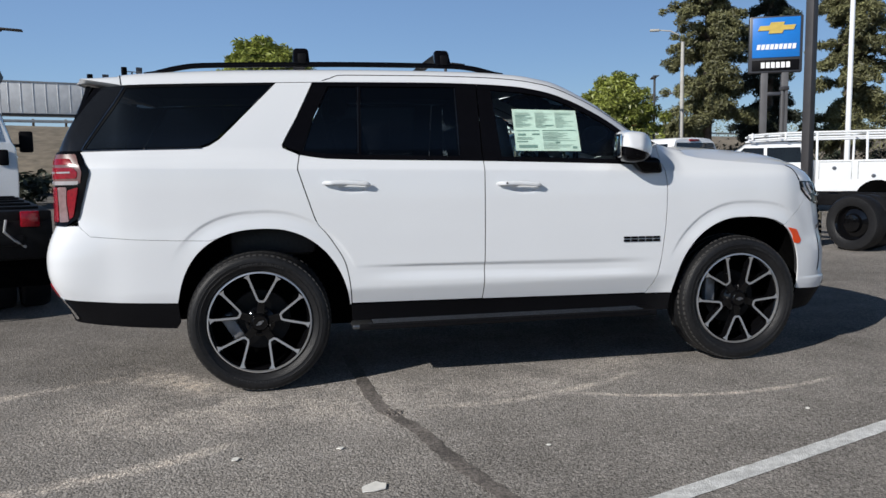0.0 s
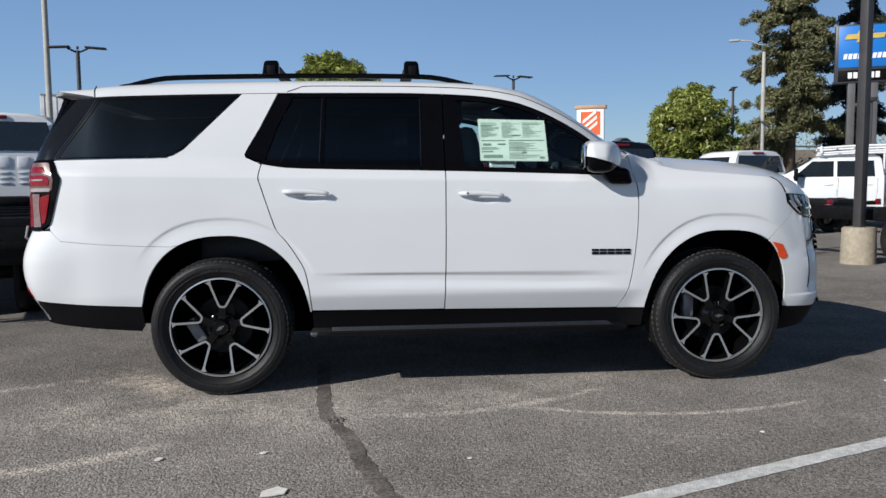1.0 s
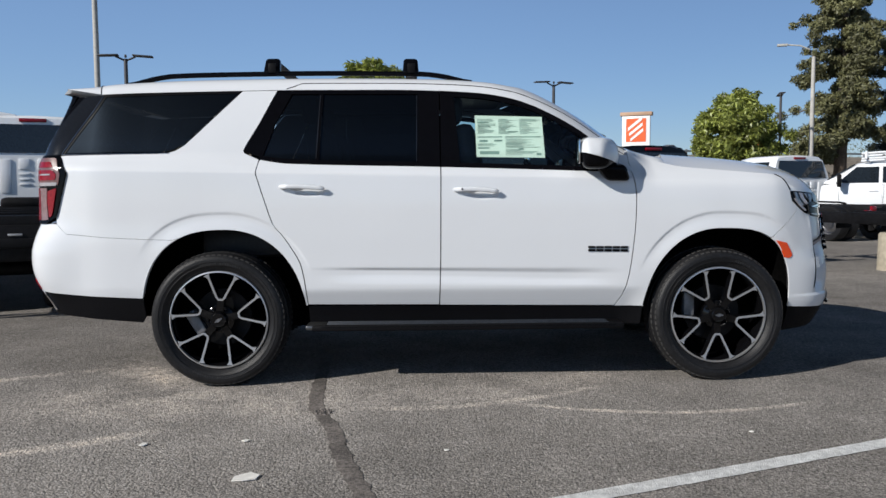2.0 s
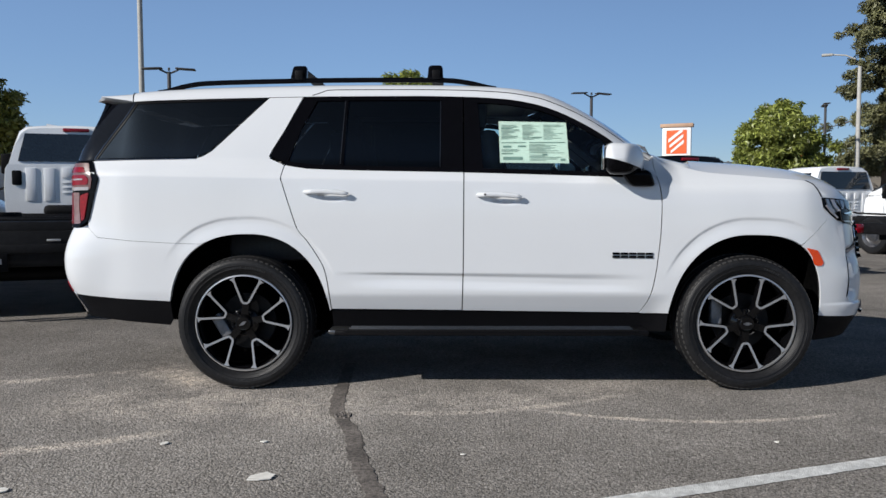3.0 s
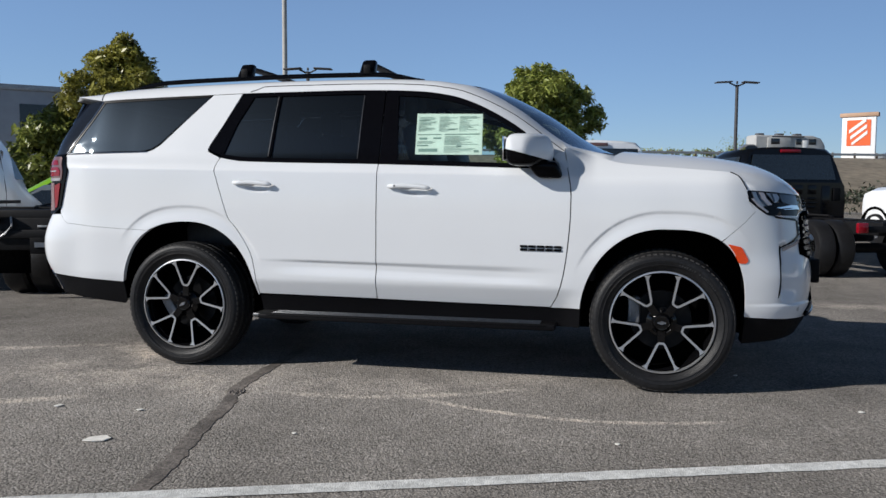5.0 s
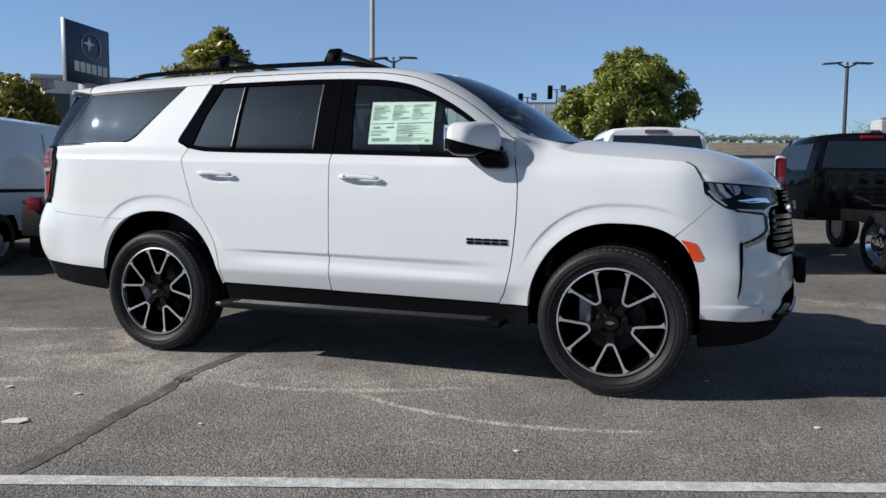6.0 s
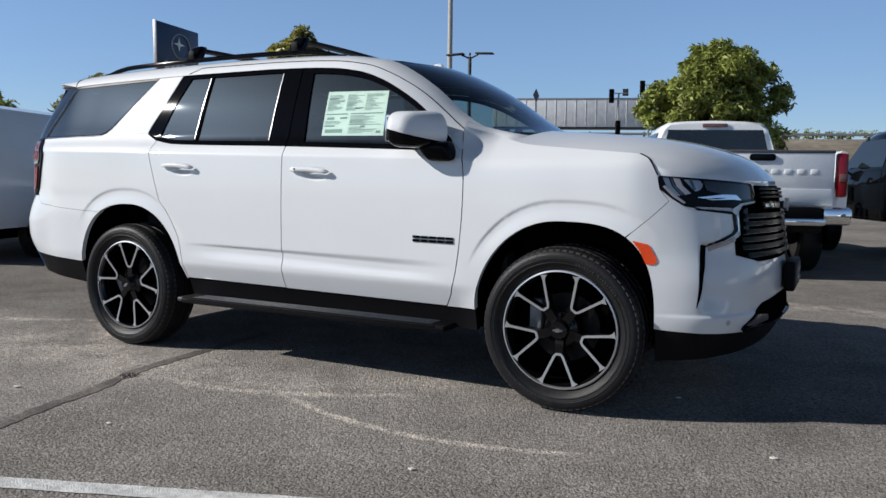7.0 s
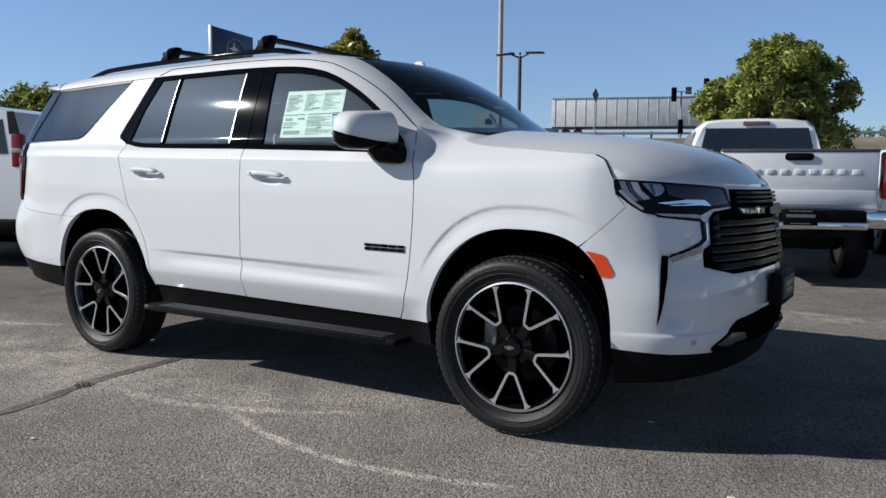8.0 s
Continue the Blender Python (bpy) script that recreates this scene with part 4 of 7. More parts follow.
# ---- the nose: head lamps, grille, air slits, lower intake ----
for side in (1, -1):
    o = rounded([(1.990, 1.176), (2.240, 1.163), (2.572, 1.146), (2.612, 1.140), (2.636, 1.060), (2.481, 1.050), (2.400, 1.022), (2.190, 1.024), (2.115, 1.036), (2.058, 1.070), (2.004, 1.112)], 0.012)
    lamp = panel("head_lamp", o, GLOSS, car, side, lift=0.004, depth=0.02, step=0.04, label="dark glossy head lamp with chrome inside")
    # slanted reflector fins at the outer end, a bowl, a dark projector and a bright blade below
    for (a, b), mat in (((0.00, 0.30), STEEL), ((0.36, 0.50), DARK_CHROME), ((0.56, 0.92), CLEAR)):
        top = [(2.014 + 0.084 * k, 1.168 - 0.006 * k) for k in (a, b)]
        low = [(2.072 + 0.082 * k, 1.082 + 0.014 * k) for k in (b, a)]
        mid = [((p[0] + q[0]) / 2 - 0.012, (p[1] + q[1]) / 2) for p, q in zip(top, low[::-1])]
        panel("reflector_fin", [top[0], top[1], mid[1], low[0], low[1], mid[0]], mat, lamp, side, lift=0.010 + 0.004 * a, depth=0.006, step=0.02, label="bright reflector fin")
    panel("reflector_edge", [(2.014, 1.126), (2.058, 1.082), (2.112, 1.048), (2.122, 1.054), (2.066, 1.092), (2.022, 1.132)], CLEAR, lamp, side, lift=0.011, depth=0.006, step=0.03)
    panel("reflector_bowl", rounded([(2.108, 1.160), (2.196, 1.156), (2.214, 1.134), (2.196, 1.112), (2.166, 1.104), (2.142, 1.128)], 0.010), STEEL, lamp, side, lift=0.010, depth=0.007, step=0.03, label="bright chrome reflector bowl")
    # dark reflection in the bowl, put on as a thin strip
    panel("bowl_dark_reflection", [(2.140, 1.157), (2.152, 1.156), (2.172, 1.112), (2.160, 1.110)], DARK_CHROME, lamp, side, lift=0.013, depth=0.005, step=0.03)
    panel("projector", rounded([(2.216, 1.155), (2.560, 1.138), (2.606, 1.074), (2.481, 1.066), (2.300, 1.098), (2.232, 1.110)], 0.012), PILLAR_GLASS, lamp, side, lift=0.009, depth=0.006, step=0.03, label="dark glossy projector cover")
    panel("lamp_blade", rounded([(2.176, 1.078), (2.330, 1.092), (2.430, 1.090), (2.470, 1.064), (2.400, 1.068), (2.260, 1.066)], 0.006), CHROME, lamp, side, lift=0.013, depth=0.008, step=0.03)
    # the chrome blade's dark reflection, added as a raised sliver
    panel("blade_dark_reflection", rounded([(2.200, 1.072), (2.290, 1.077), (2.360, 1.076), (2.290, 1.069)], 0.003), DARK_CHROME, lamp, side, lift=0.0165, depth=0.004, step=0.03)
    panel("light_bar", rounded([(2.170, 1.034), (2.390, 1.029), (2.408, 1.014), (2.200, 1.025)], 0.004), CLEAR, lamp, side, lift=0.009, depth=0.006, step=0.03, label="pale daytime light bar")
    # bright-edged dark line that hooks round the white cheek, and the air slit below it
    o = [(2.170, 1.026), (2.400, 1.012), (2.428, 0.995), (2.432, 0.918), (2.400, 0.898), (2.245, 0.846), (2.252, 0.862), (2.392, 0.912), (2.410, 0.928), (2.405, 0.998), (2.180, 1.018)]
    hook = panel("hook_strip", o[::-1], GLOSS, car, side, lift=0.004, depth=0.01, step=0.04, label="black strip round the bumper cheek")
    panel("bright_edge", [(2.434, 0.995), (2.442, 0.990), (2.442, 0.915), (2.434, 0.918)], CHROME, hook, side, lift=0.007, depth=0.008, step=0.05)
    panel("bright_edge", [(2.255, 0.842), (2.405, 0.893), (2.410, 0.875), (2.265, 0.826)][::-1], CLEAR, hook, side, lift=0.007, depth=0.008, step=0.05)
    panel("air_slit", rounded([(2.204, 0.858), (2.246, 0.852), (2.236, 0.760), (2.212, 0.655), (2.182, 0.560), (2.190, 0.645), (2.194, 0.75)], 0.008)[::-1], LINER, car, side, lift=0.004, depth=0.01, step=0.012, label="black air slit")
    # grille
    o = [(2.641, 1.136), (2.875, 1.134), (U1, 1.134), (U1, 0.770), (2.875, 0.768), (2.602, 0.768), (2.410, 0.806), (2.412, 0.880), (2.460, 0.900), (2.460, 1.010), (2.496, 1.040), (2.639, 1.052)]
    grille = panel("grille", o[::-1], LINER, car, side, lift=0.005, depth=0.012, step=0.06, label="black slatted grille")
    for k, z in enumerate((1.118, 1.098, 1.078)):
        panel("slat", [(2.660, z + 0.007), (U1, z + 0.005), (U1, z - 0.006), (2.660, z - 0.004)][::-1], SLAT, grille, side, lift=0.022, depth=0.02, step=0.08)
        panel("slat_edge", [(2.665, z + 0.007), (U1, z + 0.005), (U1, z + 0.003), (2.665, z + 0.005)][::-1], DARK_CHROME, grille, side, lift=0.025, depth=0.004, step=0.08)
    panel("grille_bar", [(2.650, 1.058), (U1, 1.055), (U1, 1.018), (2.675, 1.026)][::-1], GLOSS, grille, side, lift=0.028, depth=0.02, step=0.08)
    panel("bright_insert", [(2.662, 1.050), (2.960, 1.048), (2.960, 1.028), (2.690, 1.032)][::-1], CHROME, grille, side, lift=0.034, depth=0.008, step=0.08, label="bright strip on the grille bar")
    for k in range(6):
        z = 0.990 - k * 0.037
        a = 2.470 if z > 0.9 else 2.435 + (0.04 if z < 0.83 else 0) + (0.10 if z < 0.80 else 0)
        panel("slat", [(a, z + 0.012), (U1, z + 0.010), (U1, z - 0.010), (a, z - 0.008)][::-1], SLAT, grille, side, lift=0.024, depth=0.022, step=0.08)
        panel("slat_edge", [(a + 0.01, z - 0.009), (U1, z - 0.0105), (U1, z - 0.0125), (a + 0.01, z - 0.0105)][::-1], DARK_CHROME, grille, side, lift=0.026, depth=0.004, step=0.08)
    panel("grille_end", [(2.460, 0.90), (2.511, 0.90), (2.511, 1.03), (2.473, 1.02)][::-1], GLOSS, grille, side, lift=0.016, depth=0.014, step=0.05)
    panel("parking_sensor", [(2.345 + 0.013 * math.cos(k * math.tau / 12), 0.492 + 0.013 * math.sin(k * math.tau / 12)) for k in range(12)], SENSOR, car, side, lift=0.002, depth=0.006, step=0.02, label="round parking sensor")
    # bumper crease ledge, lower intake, valance
    o = rounded([(2.450, 0.462), (2.621, 0.562), (2.875, 0.585), (U1 + 0.0, 0.585), (U1, 0.47), (2.825, 0.45), (2.542, 0.448)], 0.012)
    low = panel("lower_intake", o[::-1], LINER, car, side, lift=0.004, depth=0.012, step=0.05, label="black lower intake")
    panel("fog_bezel", rounded([(2.473, 0.468), (2.564, 0.516), (2.675, 0.505), (2.700, 0.474), (2.542, 0.462)], 0.008)[::-1], STEEL, low, side, lift=0.012, depth=0.01, step=0.03, label="bright corner bezel")
    panel("intake_lip", [(2.450, 0.458), (2.825, 0.462), (U1, 0.480), (U1, 0.462), (2.825, 0.444), (2.450, 0.440)][::-1], GLOSS, low, side, lift=0.022, depth=0.02, step=0.06)
    panel("front_valance", [(2.003, 0.455), (2.030, 0.449), (2.220, 0.440), (2.450, 0.434), (2.875, 0.430), (U1, 0.430), (U1, 0.33), (2.825, 0.325), (2.400, 0.315), (2.150, 0.30), (2.012, 0.29)][::-1], BLACK, car, side, lift=-0.002, depth=0.05, step=0.06, label="black lower valance")
bm = bmesh.new()
add_box(bm, (0.055, 0.40, 0.155), (2.518, 0, 0.665), 0.012, 2)
plate = part("plate_bracket", bm, BLACK, car, "black number plate bracket")
box_part("plate", (0.006, 0.31, 0.10), (2.5465, 0, 0.670), GREY, plate, 0.002, "dark dealer plate")
for k, w in ((0, 0.22), (1, 0.15)):
    box_part("print_bar", (0.003, w, 0.022), (2.5512, 0, 0.688 - k * 0.034), STEEL, plate, 0.0)
bm = bmesh.new()
prism(bm, [(-0.11, -0.016), (-0.11, 0.016), (-0.045, 0.016), (-0.045, 0.034), (0.055, 0.034), (0.045, 0.016), (0.11, 0.016), (0.11, -0.016), (0.045, -0.016), (0.045, -0.034), (-0.055, -0.034), (-0.045, -0.016)], 0, 0.014, lambda a, b, h: (2.466 + h, a, 1.036 + b))
part("nose_emblem", bm, STEEL, car, "small bright cross-shaped emblem")

# ---- wheels ----
def v_pocket(ang, r_in=0.124, r_out=0.284, half_in=9.5, half_out=18.5, w=0.0062):
    """The path of one machined double spoke: out, across and back."""
    p = []
    def along(r):
        return half_in + (half_out - half_in) * (r - r_in - 0.012) / (r_out - r_in - 0.012)
    for r, a in ((r_out, -half_out), (r_out - 0.010, -along(r_out - 0.010)), (r_out - 0.026, -along(r_out - 0.026)), (r_in + 0.012, -half_in), (r_in, -half_in * 0.62), (r_in, half_in * 0.62), (r_in + 0.012, half_in), (r_out - 0.026, along(r_out - 0.026)), (r_out - 0.010, along(r_out - 0.010)), (r_out, half_out)):
        t = radians(ang + a)
        p.append(Vector((r * math.cos(t), r * math.sin(t))))
    left, right = [], []
    for i, q in enumerate(p):
        d = (p[min(i + 1, 9)] - p[max(i - 1, 0)]).normalized()
        n = Vector((-d.y, d.x))
        k = w + max(0.0, 0.0056 - abs(w - 0.0062)) * {0: 2.4, 1: 0.9, 8: 0.9, 9: 2.4}.get(i, 0.0)
        left.append(q + n * k), right.append(q - n * k)
    return left, right


def build_wheel(parent, name="wheel"):
    """A wheel round its hub: y is outward on the right side (negative)."""
    hub = lathe_part(name, [(0.0, -0.012), (0.040, -0.016), (0.047, -0.010), (0.050, 0.006), (0.060, 0.020), (0.086, 0.034), (0.090, 0.06), (0.08, 0.09), (0.0, 0.09)], WHEEL_BLACK, parent, 40, label="black and machined alloy wheel with a wide tyre")
    prof = [(0.300, 0.012), (0.322, -0.012), (0.345, -0.026), (0.372, -0.028), (0.390, -0.020), (0.402, -0.004), (0.410, 0.020)]
    prof += [(0.410, 0.045), (0.403, 0.047), (0.403, 0.055), (0.4115, 0.057), (0.4125, 0.105), (0.405, 0.107), (0.405, 0.117), (0.4125, 0.119), (0.4115, 0.165), (0.403, 0.167), (0.403, 0.175), (0.410, 0.177), (0.402, 0.222), (0.372, 0.246), (0.30, 0.23)]
    tyre = lathe_part("tyre", prof, RUBBER, hub, 72, label="black road tyre")
    bl = []
    for k in range(72):
        a0, a1 = k * math.tau / 72, (k + 0.62) * math.tau / 72
        for h0, h1, r0, r1 in ((-0.016, 0.042, 0.3945, 0.4135), (0.180, 0.232, 0.414, 0.394)):
            q = [(r * math.cos(a), h, r * math.sin(a)) for a in (a0, a1) for r, h in ((r0 - 0.003, h0), (r0 + 0.004, h0), (r1 + 0.0, h1), (r1 - 0.006, h1))]
            bl.append((q, [(0, 1, 2, 3), (7, 6, 5, 4), (1, 5, 6, 2), (0, 4, 5, 1), (2, 6, 7, 3)]))
    merged("tread_pattern", bl, TREAD, tyre, flat=True, kind="stuff")
    rings = [lathe([(r, -0.0275), (r + 0.0022, -0.0302), (r + 0.0045, -0.0280)], 64) for r in (0.336, 0.3565)]
    merged("sidewall_rim", rings, RUBBER, tyre)
    bars = []
    for k in range(16):
        for base in (0.6, 3.7):
            a = base + k * 0.043 + (0.05 if k > 8 else 0)
            h = (0.010, 0.007, 0.011)[k % 3]
            q = [((r) * math.cos(t), -0.0297, r * math.sin(t)) for t, r in ((a, 0.342), (a + 0.022, 0.342), (a + 0.022, 0.342 + h), (a, 0.342 + h))]
            bars.append((q, [(0, 1, 2, 3)]))
    merged("sidewall_lettering", bars, LETTER, tyre, flat=True, kind="stuff")
    lathe_part("rim_barrel", [(0.296, 0.004), (0.281, 0.018), (0.272, 0.06), (0.262, 0.13), (0.275, 0.20), (0.297, 0.225)], WHEEL_BLACK, hub, 64)
    lathe_part("rim_ring", [(0.2880, 0.012), (0.2888, -0.002), (0.2902, -0.006), (0.2978, -0.004), (0.301, 0.012)], ALLOY, hub, 72, label="machined silver rim edge")
    for i in range(5):
        ang = -90 + 72 * i
        left, right = v_pocket(ang)
        bm = bmesh.new()
        dish = lambda q: -0.006 + 0.016 * max(0.0, 1 - q.length / 0.284) ** 0.8
        top = [bm.verts.new((q.x, dish(q), q.y)) for q in left] + [bm.verts.new((q.x, dish(q), q.y)) for q in right[::-1]]
        bot = [bm.verts.new((v.co.x, v.co.y + 0.006, v.co.z)) for v in top]
        for k in range(9):
            bm.faces.new((top[k], top[k + 1], top[18 - k], top[19 - k]))
        for k in range(20):
            bm.faces.new((top[k], bot[k], bot[(k + 1) % 20], top[(k + 1) % 20]))
        bmesh.ops.recalc_face_normals(bm, faces=bm.faces)
        part("machined_face", bm, ALLOY, hub, "silver machined spoke face")
        left, right = v_pocket(ang, w=0.0085)
        bm = bmesh.new()
        top = [bm.verts.new((q.x, dish(q) + 0.004, q.y)) for q in left] + [bm.verts.new((q.x, dish(q) + 0.004, q.y)) for q in right[::-1]]
        bot = [bm.verts.new((v.co.x * 1.0, v.co.y + 0.055, v.co.z * 1.0)) for v in top]
        for k in range(9):
            bm.faces.new((top[k], top[k + 1], top[18 - k], top[19 - k]))
        for k in range(20):
            bm.faces.new((top[k], bot[k], bot[(k + 1) % 20], top[(k + 1) % 20]))
        t = radians(ang)
        c, s = math.cos(t), math.sin(t)
        prism(bm, [(0.035, -0.022), (0.126, -0.020), (0.126, 0.020), (0.035, 0.022)], 0.012, 0.07, lambda a, b, h: (a * c - b * s, h, a * s + b * c))
        bmesh.ops.recalc_face_normals(bm, faces=bm.faces)
        part("spoke", bm, WHEEL_BLACK, hub)
    for i in range(6):
        t = radians(30 + 60 * i)
        lathe_part("wheel_nut", [(0, -0.008), (0.007, -0.008), (0.010, 0.0), (0.010, 0.03)], BRAKE, hub, 6, at=(0.074 * math.cos(t), 0.022, 0.074 * math.sin(t)))
    bm = bmesh.new()
    prism(bm, [(-0.024, -0.004), (-0.024, 0.004), (-0.01, 0.004), (-0.01, 0.009), (0.012, 0.009), (0.010, 0.004), (0.024, 0.004), (0.024, -0.004), (0.010, -0.004), (0.010, -0.009), (-0.012, -0.009), (-0.010, -0.004)], -0.020, -0.012, lambda a, b, h: (a, h, b))
    bmesh.ops.recalc_face_normals(bm, faces=bm.faces)
    part("cap_emblem", bm, STEEL, hub)
    lathe_part("brake_disc", [(0.06, 0.118), (0.175, 0.115), (0.177, 0.14), (0.06, 0.14)], BRAKE, hub, 40)
    # black disc added for the shade behind the spokes
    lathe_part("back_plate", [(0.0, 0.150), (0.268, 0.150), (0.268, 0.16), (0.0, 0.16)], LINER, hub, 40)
    box_part("brake_caliper", (0.07, 0.07, 0.16), (-0.155, 0.115, 0.055), CAST, hub, 0.015)
    return hub


wheel = build_wheel(car)
wheel.matrix_world = pose(1.5355, -0.962, 0.411, 0, 0, 0)
for x, y, spin in ((-1.5355, -0.962, -31), (1.5355, 0.962, 0), (-1.5355, 0.962, 30)):
    w = copy_thing(wheel, pose(x, y, 0.411, 0, spin, 0 if y < 0 else 180))

# ---- arch liners, underbody, inner shell, cabin ----
for side in (1, -1):
    for arch in ARCHES:
        ahead, behind = (0.31, 0.44) if arch is FRONT else (0.44, 0.43)
        line = [(arch[0] + arch[3][0] * 1.02, ahead)] + arch_line(arch, 8, 172, 30, 1.03) + [(arch[0] - arch[4][0] * 1.02, behind)]
        rim = [max(-0.968, skin(u, z)[1] + 0.016) for u, z in line]  # stays inside the body's edge
        rows = [[(u, y * side, z) for (u, z), y in zip(line, rim)]] + [[(u, y * side, z) for u, z in line] for y in (-0.80, -0.60)]
        v, f = loft(rows)
        f.append(tuple(range(2 * len(line), 3 * len(line))))
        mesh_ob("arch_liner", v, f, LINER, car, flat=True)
    o = arch_line(REAR, 176, 8, 26, 1.04) + [(-0.98, 0.50), (1.05, 0.50)] + arch_line(FRONT, 172, 8, 26, 1.04) + [(2.050, 0.50), (2.040, 1.02), (1.97, 1.15), (1.4, 1.27), (0.98, 1.29), (-1.3, 1.36), (-2.45, 1.38), (-2.5, 0.60), (-2.05, 0.55)]
    panel("inner_shell", o[::-1], DARK, car, side, lift=-0.035, depth=0.01, step=0.12)
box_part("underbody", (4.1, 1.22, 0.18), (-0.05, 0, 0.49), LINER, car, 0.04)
# boxes added to keep the underside black, standing for its shadow
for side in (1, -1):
    box_part("underside_shade_box", (3.7, 0.10, 0.20), (0.15, 0.52 * side, 0.40), LINER, car, 0.02)
box_part("cabin_floor", (1.96, 1.78, 0.04), (0.03, 0, 0.60), DARK, car, 0.0)
box_part("load_floor", (1.66, 1.12, 0.04), (-1.78, 0, 0.62), DARK, car, 0.0)
box_part("firewall", (0.05, 1.40, 0.62), (1.12, 0, 0.92), DARK, car, 0.02)
box_part("fuel_tank", (0.9, 0.5, 0.18), (-0.6, 0.25, 0.34), LINER, car, 0.05)
# exhaust takes the underside's shade as its colour, not bare steel
tube_part("exhaust", [(-2.3, -0.35, 0.38), (-1.9, -0.35, 0.38), (-1.2, -0.3, 0.42), (0.6, -0.28, 0.40)], 0.04, LINER, car)
box_part("headliner", (2.6, 1.2, 0.02), (-1.0, 0, 1.845), GREY, car, 0.005)
CLOTH = material("seat_leather", (0.030, 0.030, 0.032), 0.55, vary=0.2, grain=60)


def seat(x, y, w, back=0.62, head=True):
    s = box_part("seat", (0.54, w, 0.20), (x, y, 0.86), CLOTH, car, 0.06, "dark leather seat")
    box_part("backrest", (0.16, w, back), (x - 0.29, y, 1.00 + back / 2), CLOTH, s, 0.06, turn=pose(0, 0, 0, 0, -14, 0))
    if head:
        box_part("headrest", (0.11, 0.27, 0.19), (x - 0.40, y, 1.10 + back), CLOTH, s, 0.045)


seat(0.32, -0.43, 0.56), seat(0.32, 0.43, 0.56), seat(-0.62, -0.42, 0.58), seat(-0.62, 0.42, 0.58), seat(-1.45, 0, 1.3, 0.5, False)
dash = box_part("dashboard", (0.44, 1.46, 0.28), (0.90, 0, 1.18), DARK, car, 0.08, "dark dashboard")
box_part("screen", (0.03, 0.30, 0.17), (0.72, 0.0, 1.32), GLOSS, dash, 0.01)
v, f = lathe([(0.19 + 0.016 * math.cos(k * math.tau / 8), 0.016 * math.sin(k * math.tau / 8)) for k in range(9)], 32, "y")
m = pose(0.60, 0.42, 1.24, 0, 0, 90) @ pose(0, 0, 0, -22, 0, 0)
mesh_ob("steering_wheel", [m @ Vector(p) for p in v], f, DARK, car)
box_part("rear_view_mirror", (0.03, 0.24, 0.07), (0.62, 0, 1.70), GLOSS, car, 0.012)
# window sticker behind the front door glass, with rows of print
sticker = panel("window_sticker", [(0.034, 1.652), (0.452, 1.642), (0.462, 1.386), (0.040, 1.392)][::-1], PAPER, car, 1, lift=-0.018, depth=0.001, step=0.1, label="pale price sticker with rows of fine print")
random.seed(5)
for col, (a, b) in enumerate(((0.05, 0.17), (0.18, 0.30), (0.31, 0.44))):
    z = 1.628
    while z > 1.535:
        w = random.uniform(0.35, 0.98) * (b - a)
        panel("print_row", [(a, z), (a + w, z), (a + w, z - 0.0024), (a, z - 0.0024)][::-1], INK, sticker, 1, lift=-0.0165, depth=0.0005, step=0.3)
        z -= random.uniform(0.0058, 0.0078)
for a, b, z, h in ((0.05, 0.12, 1.612, 0.007), (0.24, 0.30, 1.552, 0.006), (0.05, 0.20, 1.519, 0.006), (0.22, 0.44, 1.519, 0.006), (0.06, 0.11, 1.498, 0.013), (0.15, 0.20, 1.498, 0.010), (0.05, 0.12, 1.452, 0.008), (0.06, 0.18, 1.428, 0.020), (0.30, 0.33, 1.446, 0.010), (0.41, 0.44, 1.416, 0.014)):
    panel("print_block", [(a, z), (b, z), (b, z - h), (a, z - h)][::-1], INK, sticker, 1, lift=-0.0165, depth=0.0005, step=0.3)
for a, b, z0, z1 in ((0.22, 0.44, 1.505, 1.45), (0.05, 0.20, 1.475, 1.46), (0.22, 0.44, 1.44, 1.405)):
    z = z0
    while z > z1:
        w = random.uniform(0.4, 0.98) * (b - a)
        panel("print_row", [(a, z), (a + w, z), (a + w, z - 0.0022), (a, z - 0.0022)][::-1], INK, sticker, 1, lift=-0.0165, depth=0.0005, step=0.3)
        z -= random.uniform(0.0055, 0.0075)


# ---- ground: worn asphalt lot, one sheet to the horizon ----
def chain(t, op, a, b=None, c=None):
    """A math node on sockets or numbers."""
    n = t.nodes.new("ShaderNodeMath")
    n.operation = op
    for i, v in enumerate((a, b, c)):
        if v is None:
            continue
        if isinstance(v, (int, float)):
            n.inputs[i].default_value = v
        else:
            t.links.new(v, n.inputs[i])
    return n.outputs[0]


def noise_of(t, vec, scale, detail=5.0, rough=0.55):
    n = t.nodes.new("ShaderNodeTexNoise")
    n.inputs["Scale"].default_value, n.inputs["Detail"].default_value, n.inputs["Roughness"].default_value = scale, detail, rough
    t.links.new(vec, n.inputs["Vector"])
    return n.outputs["Fac"]


def ease(t, v, a, b):
    r = t.nodes.new("ShaderNodeMapRange")
    r.interpolation_type = "SMOOTHSTEP"
    r.inputs["From Min"].default_value, r.inputs["From Max"].default_value = a, b
    t.links.new(v, r.inputs["Value"])
    return r.outputs["Result"]


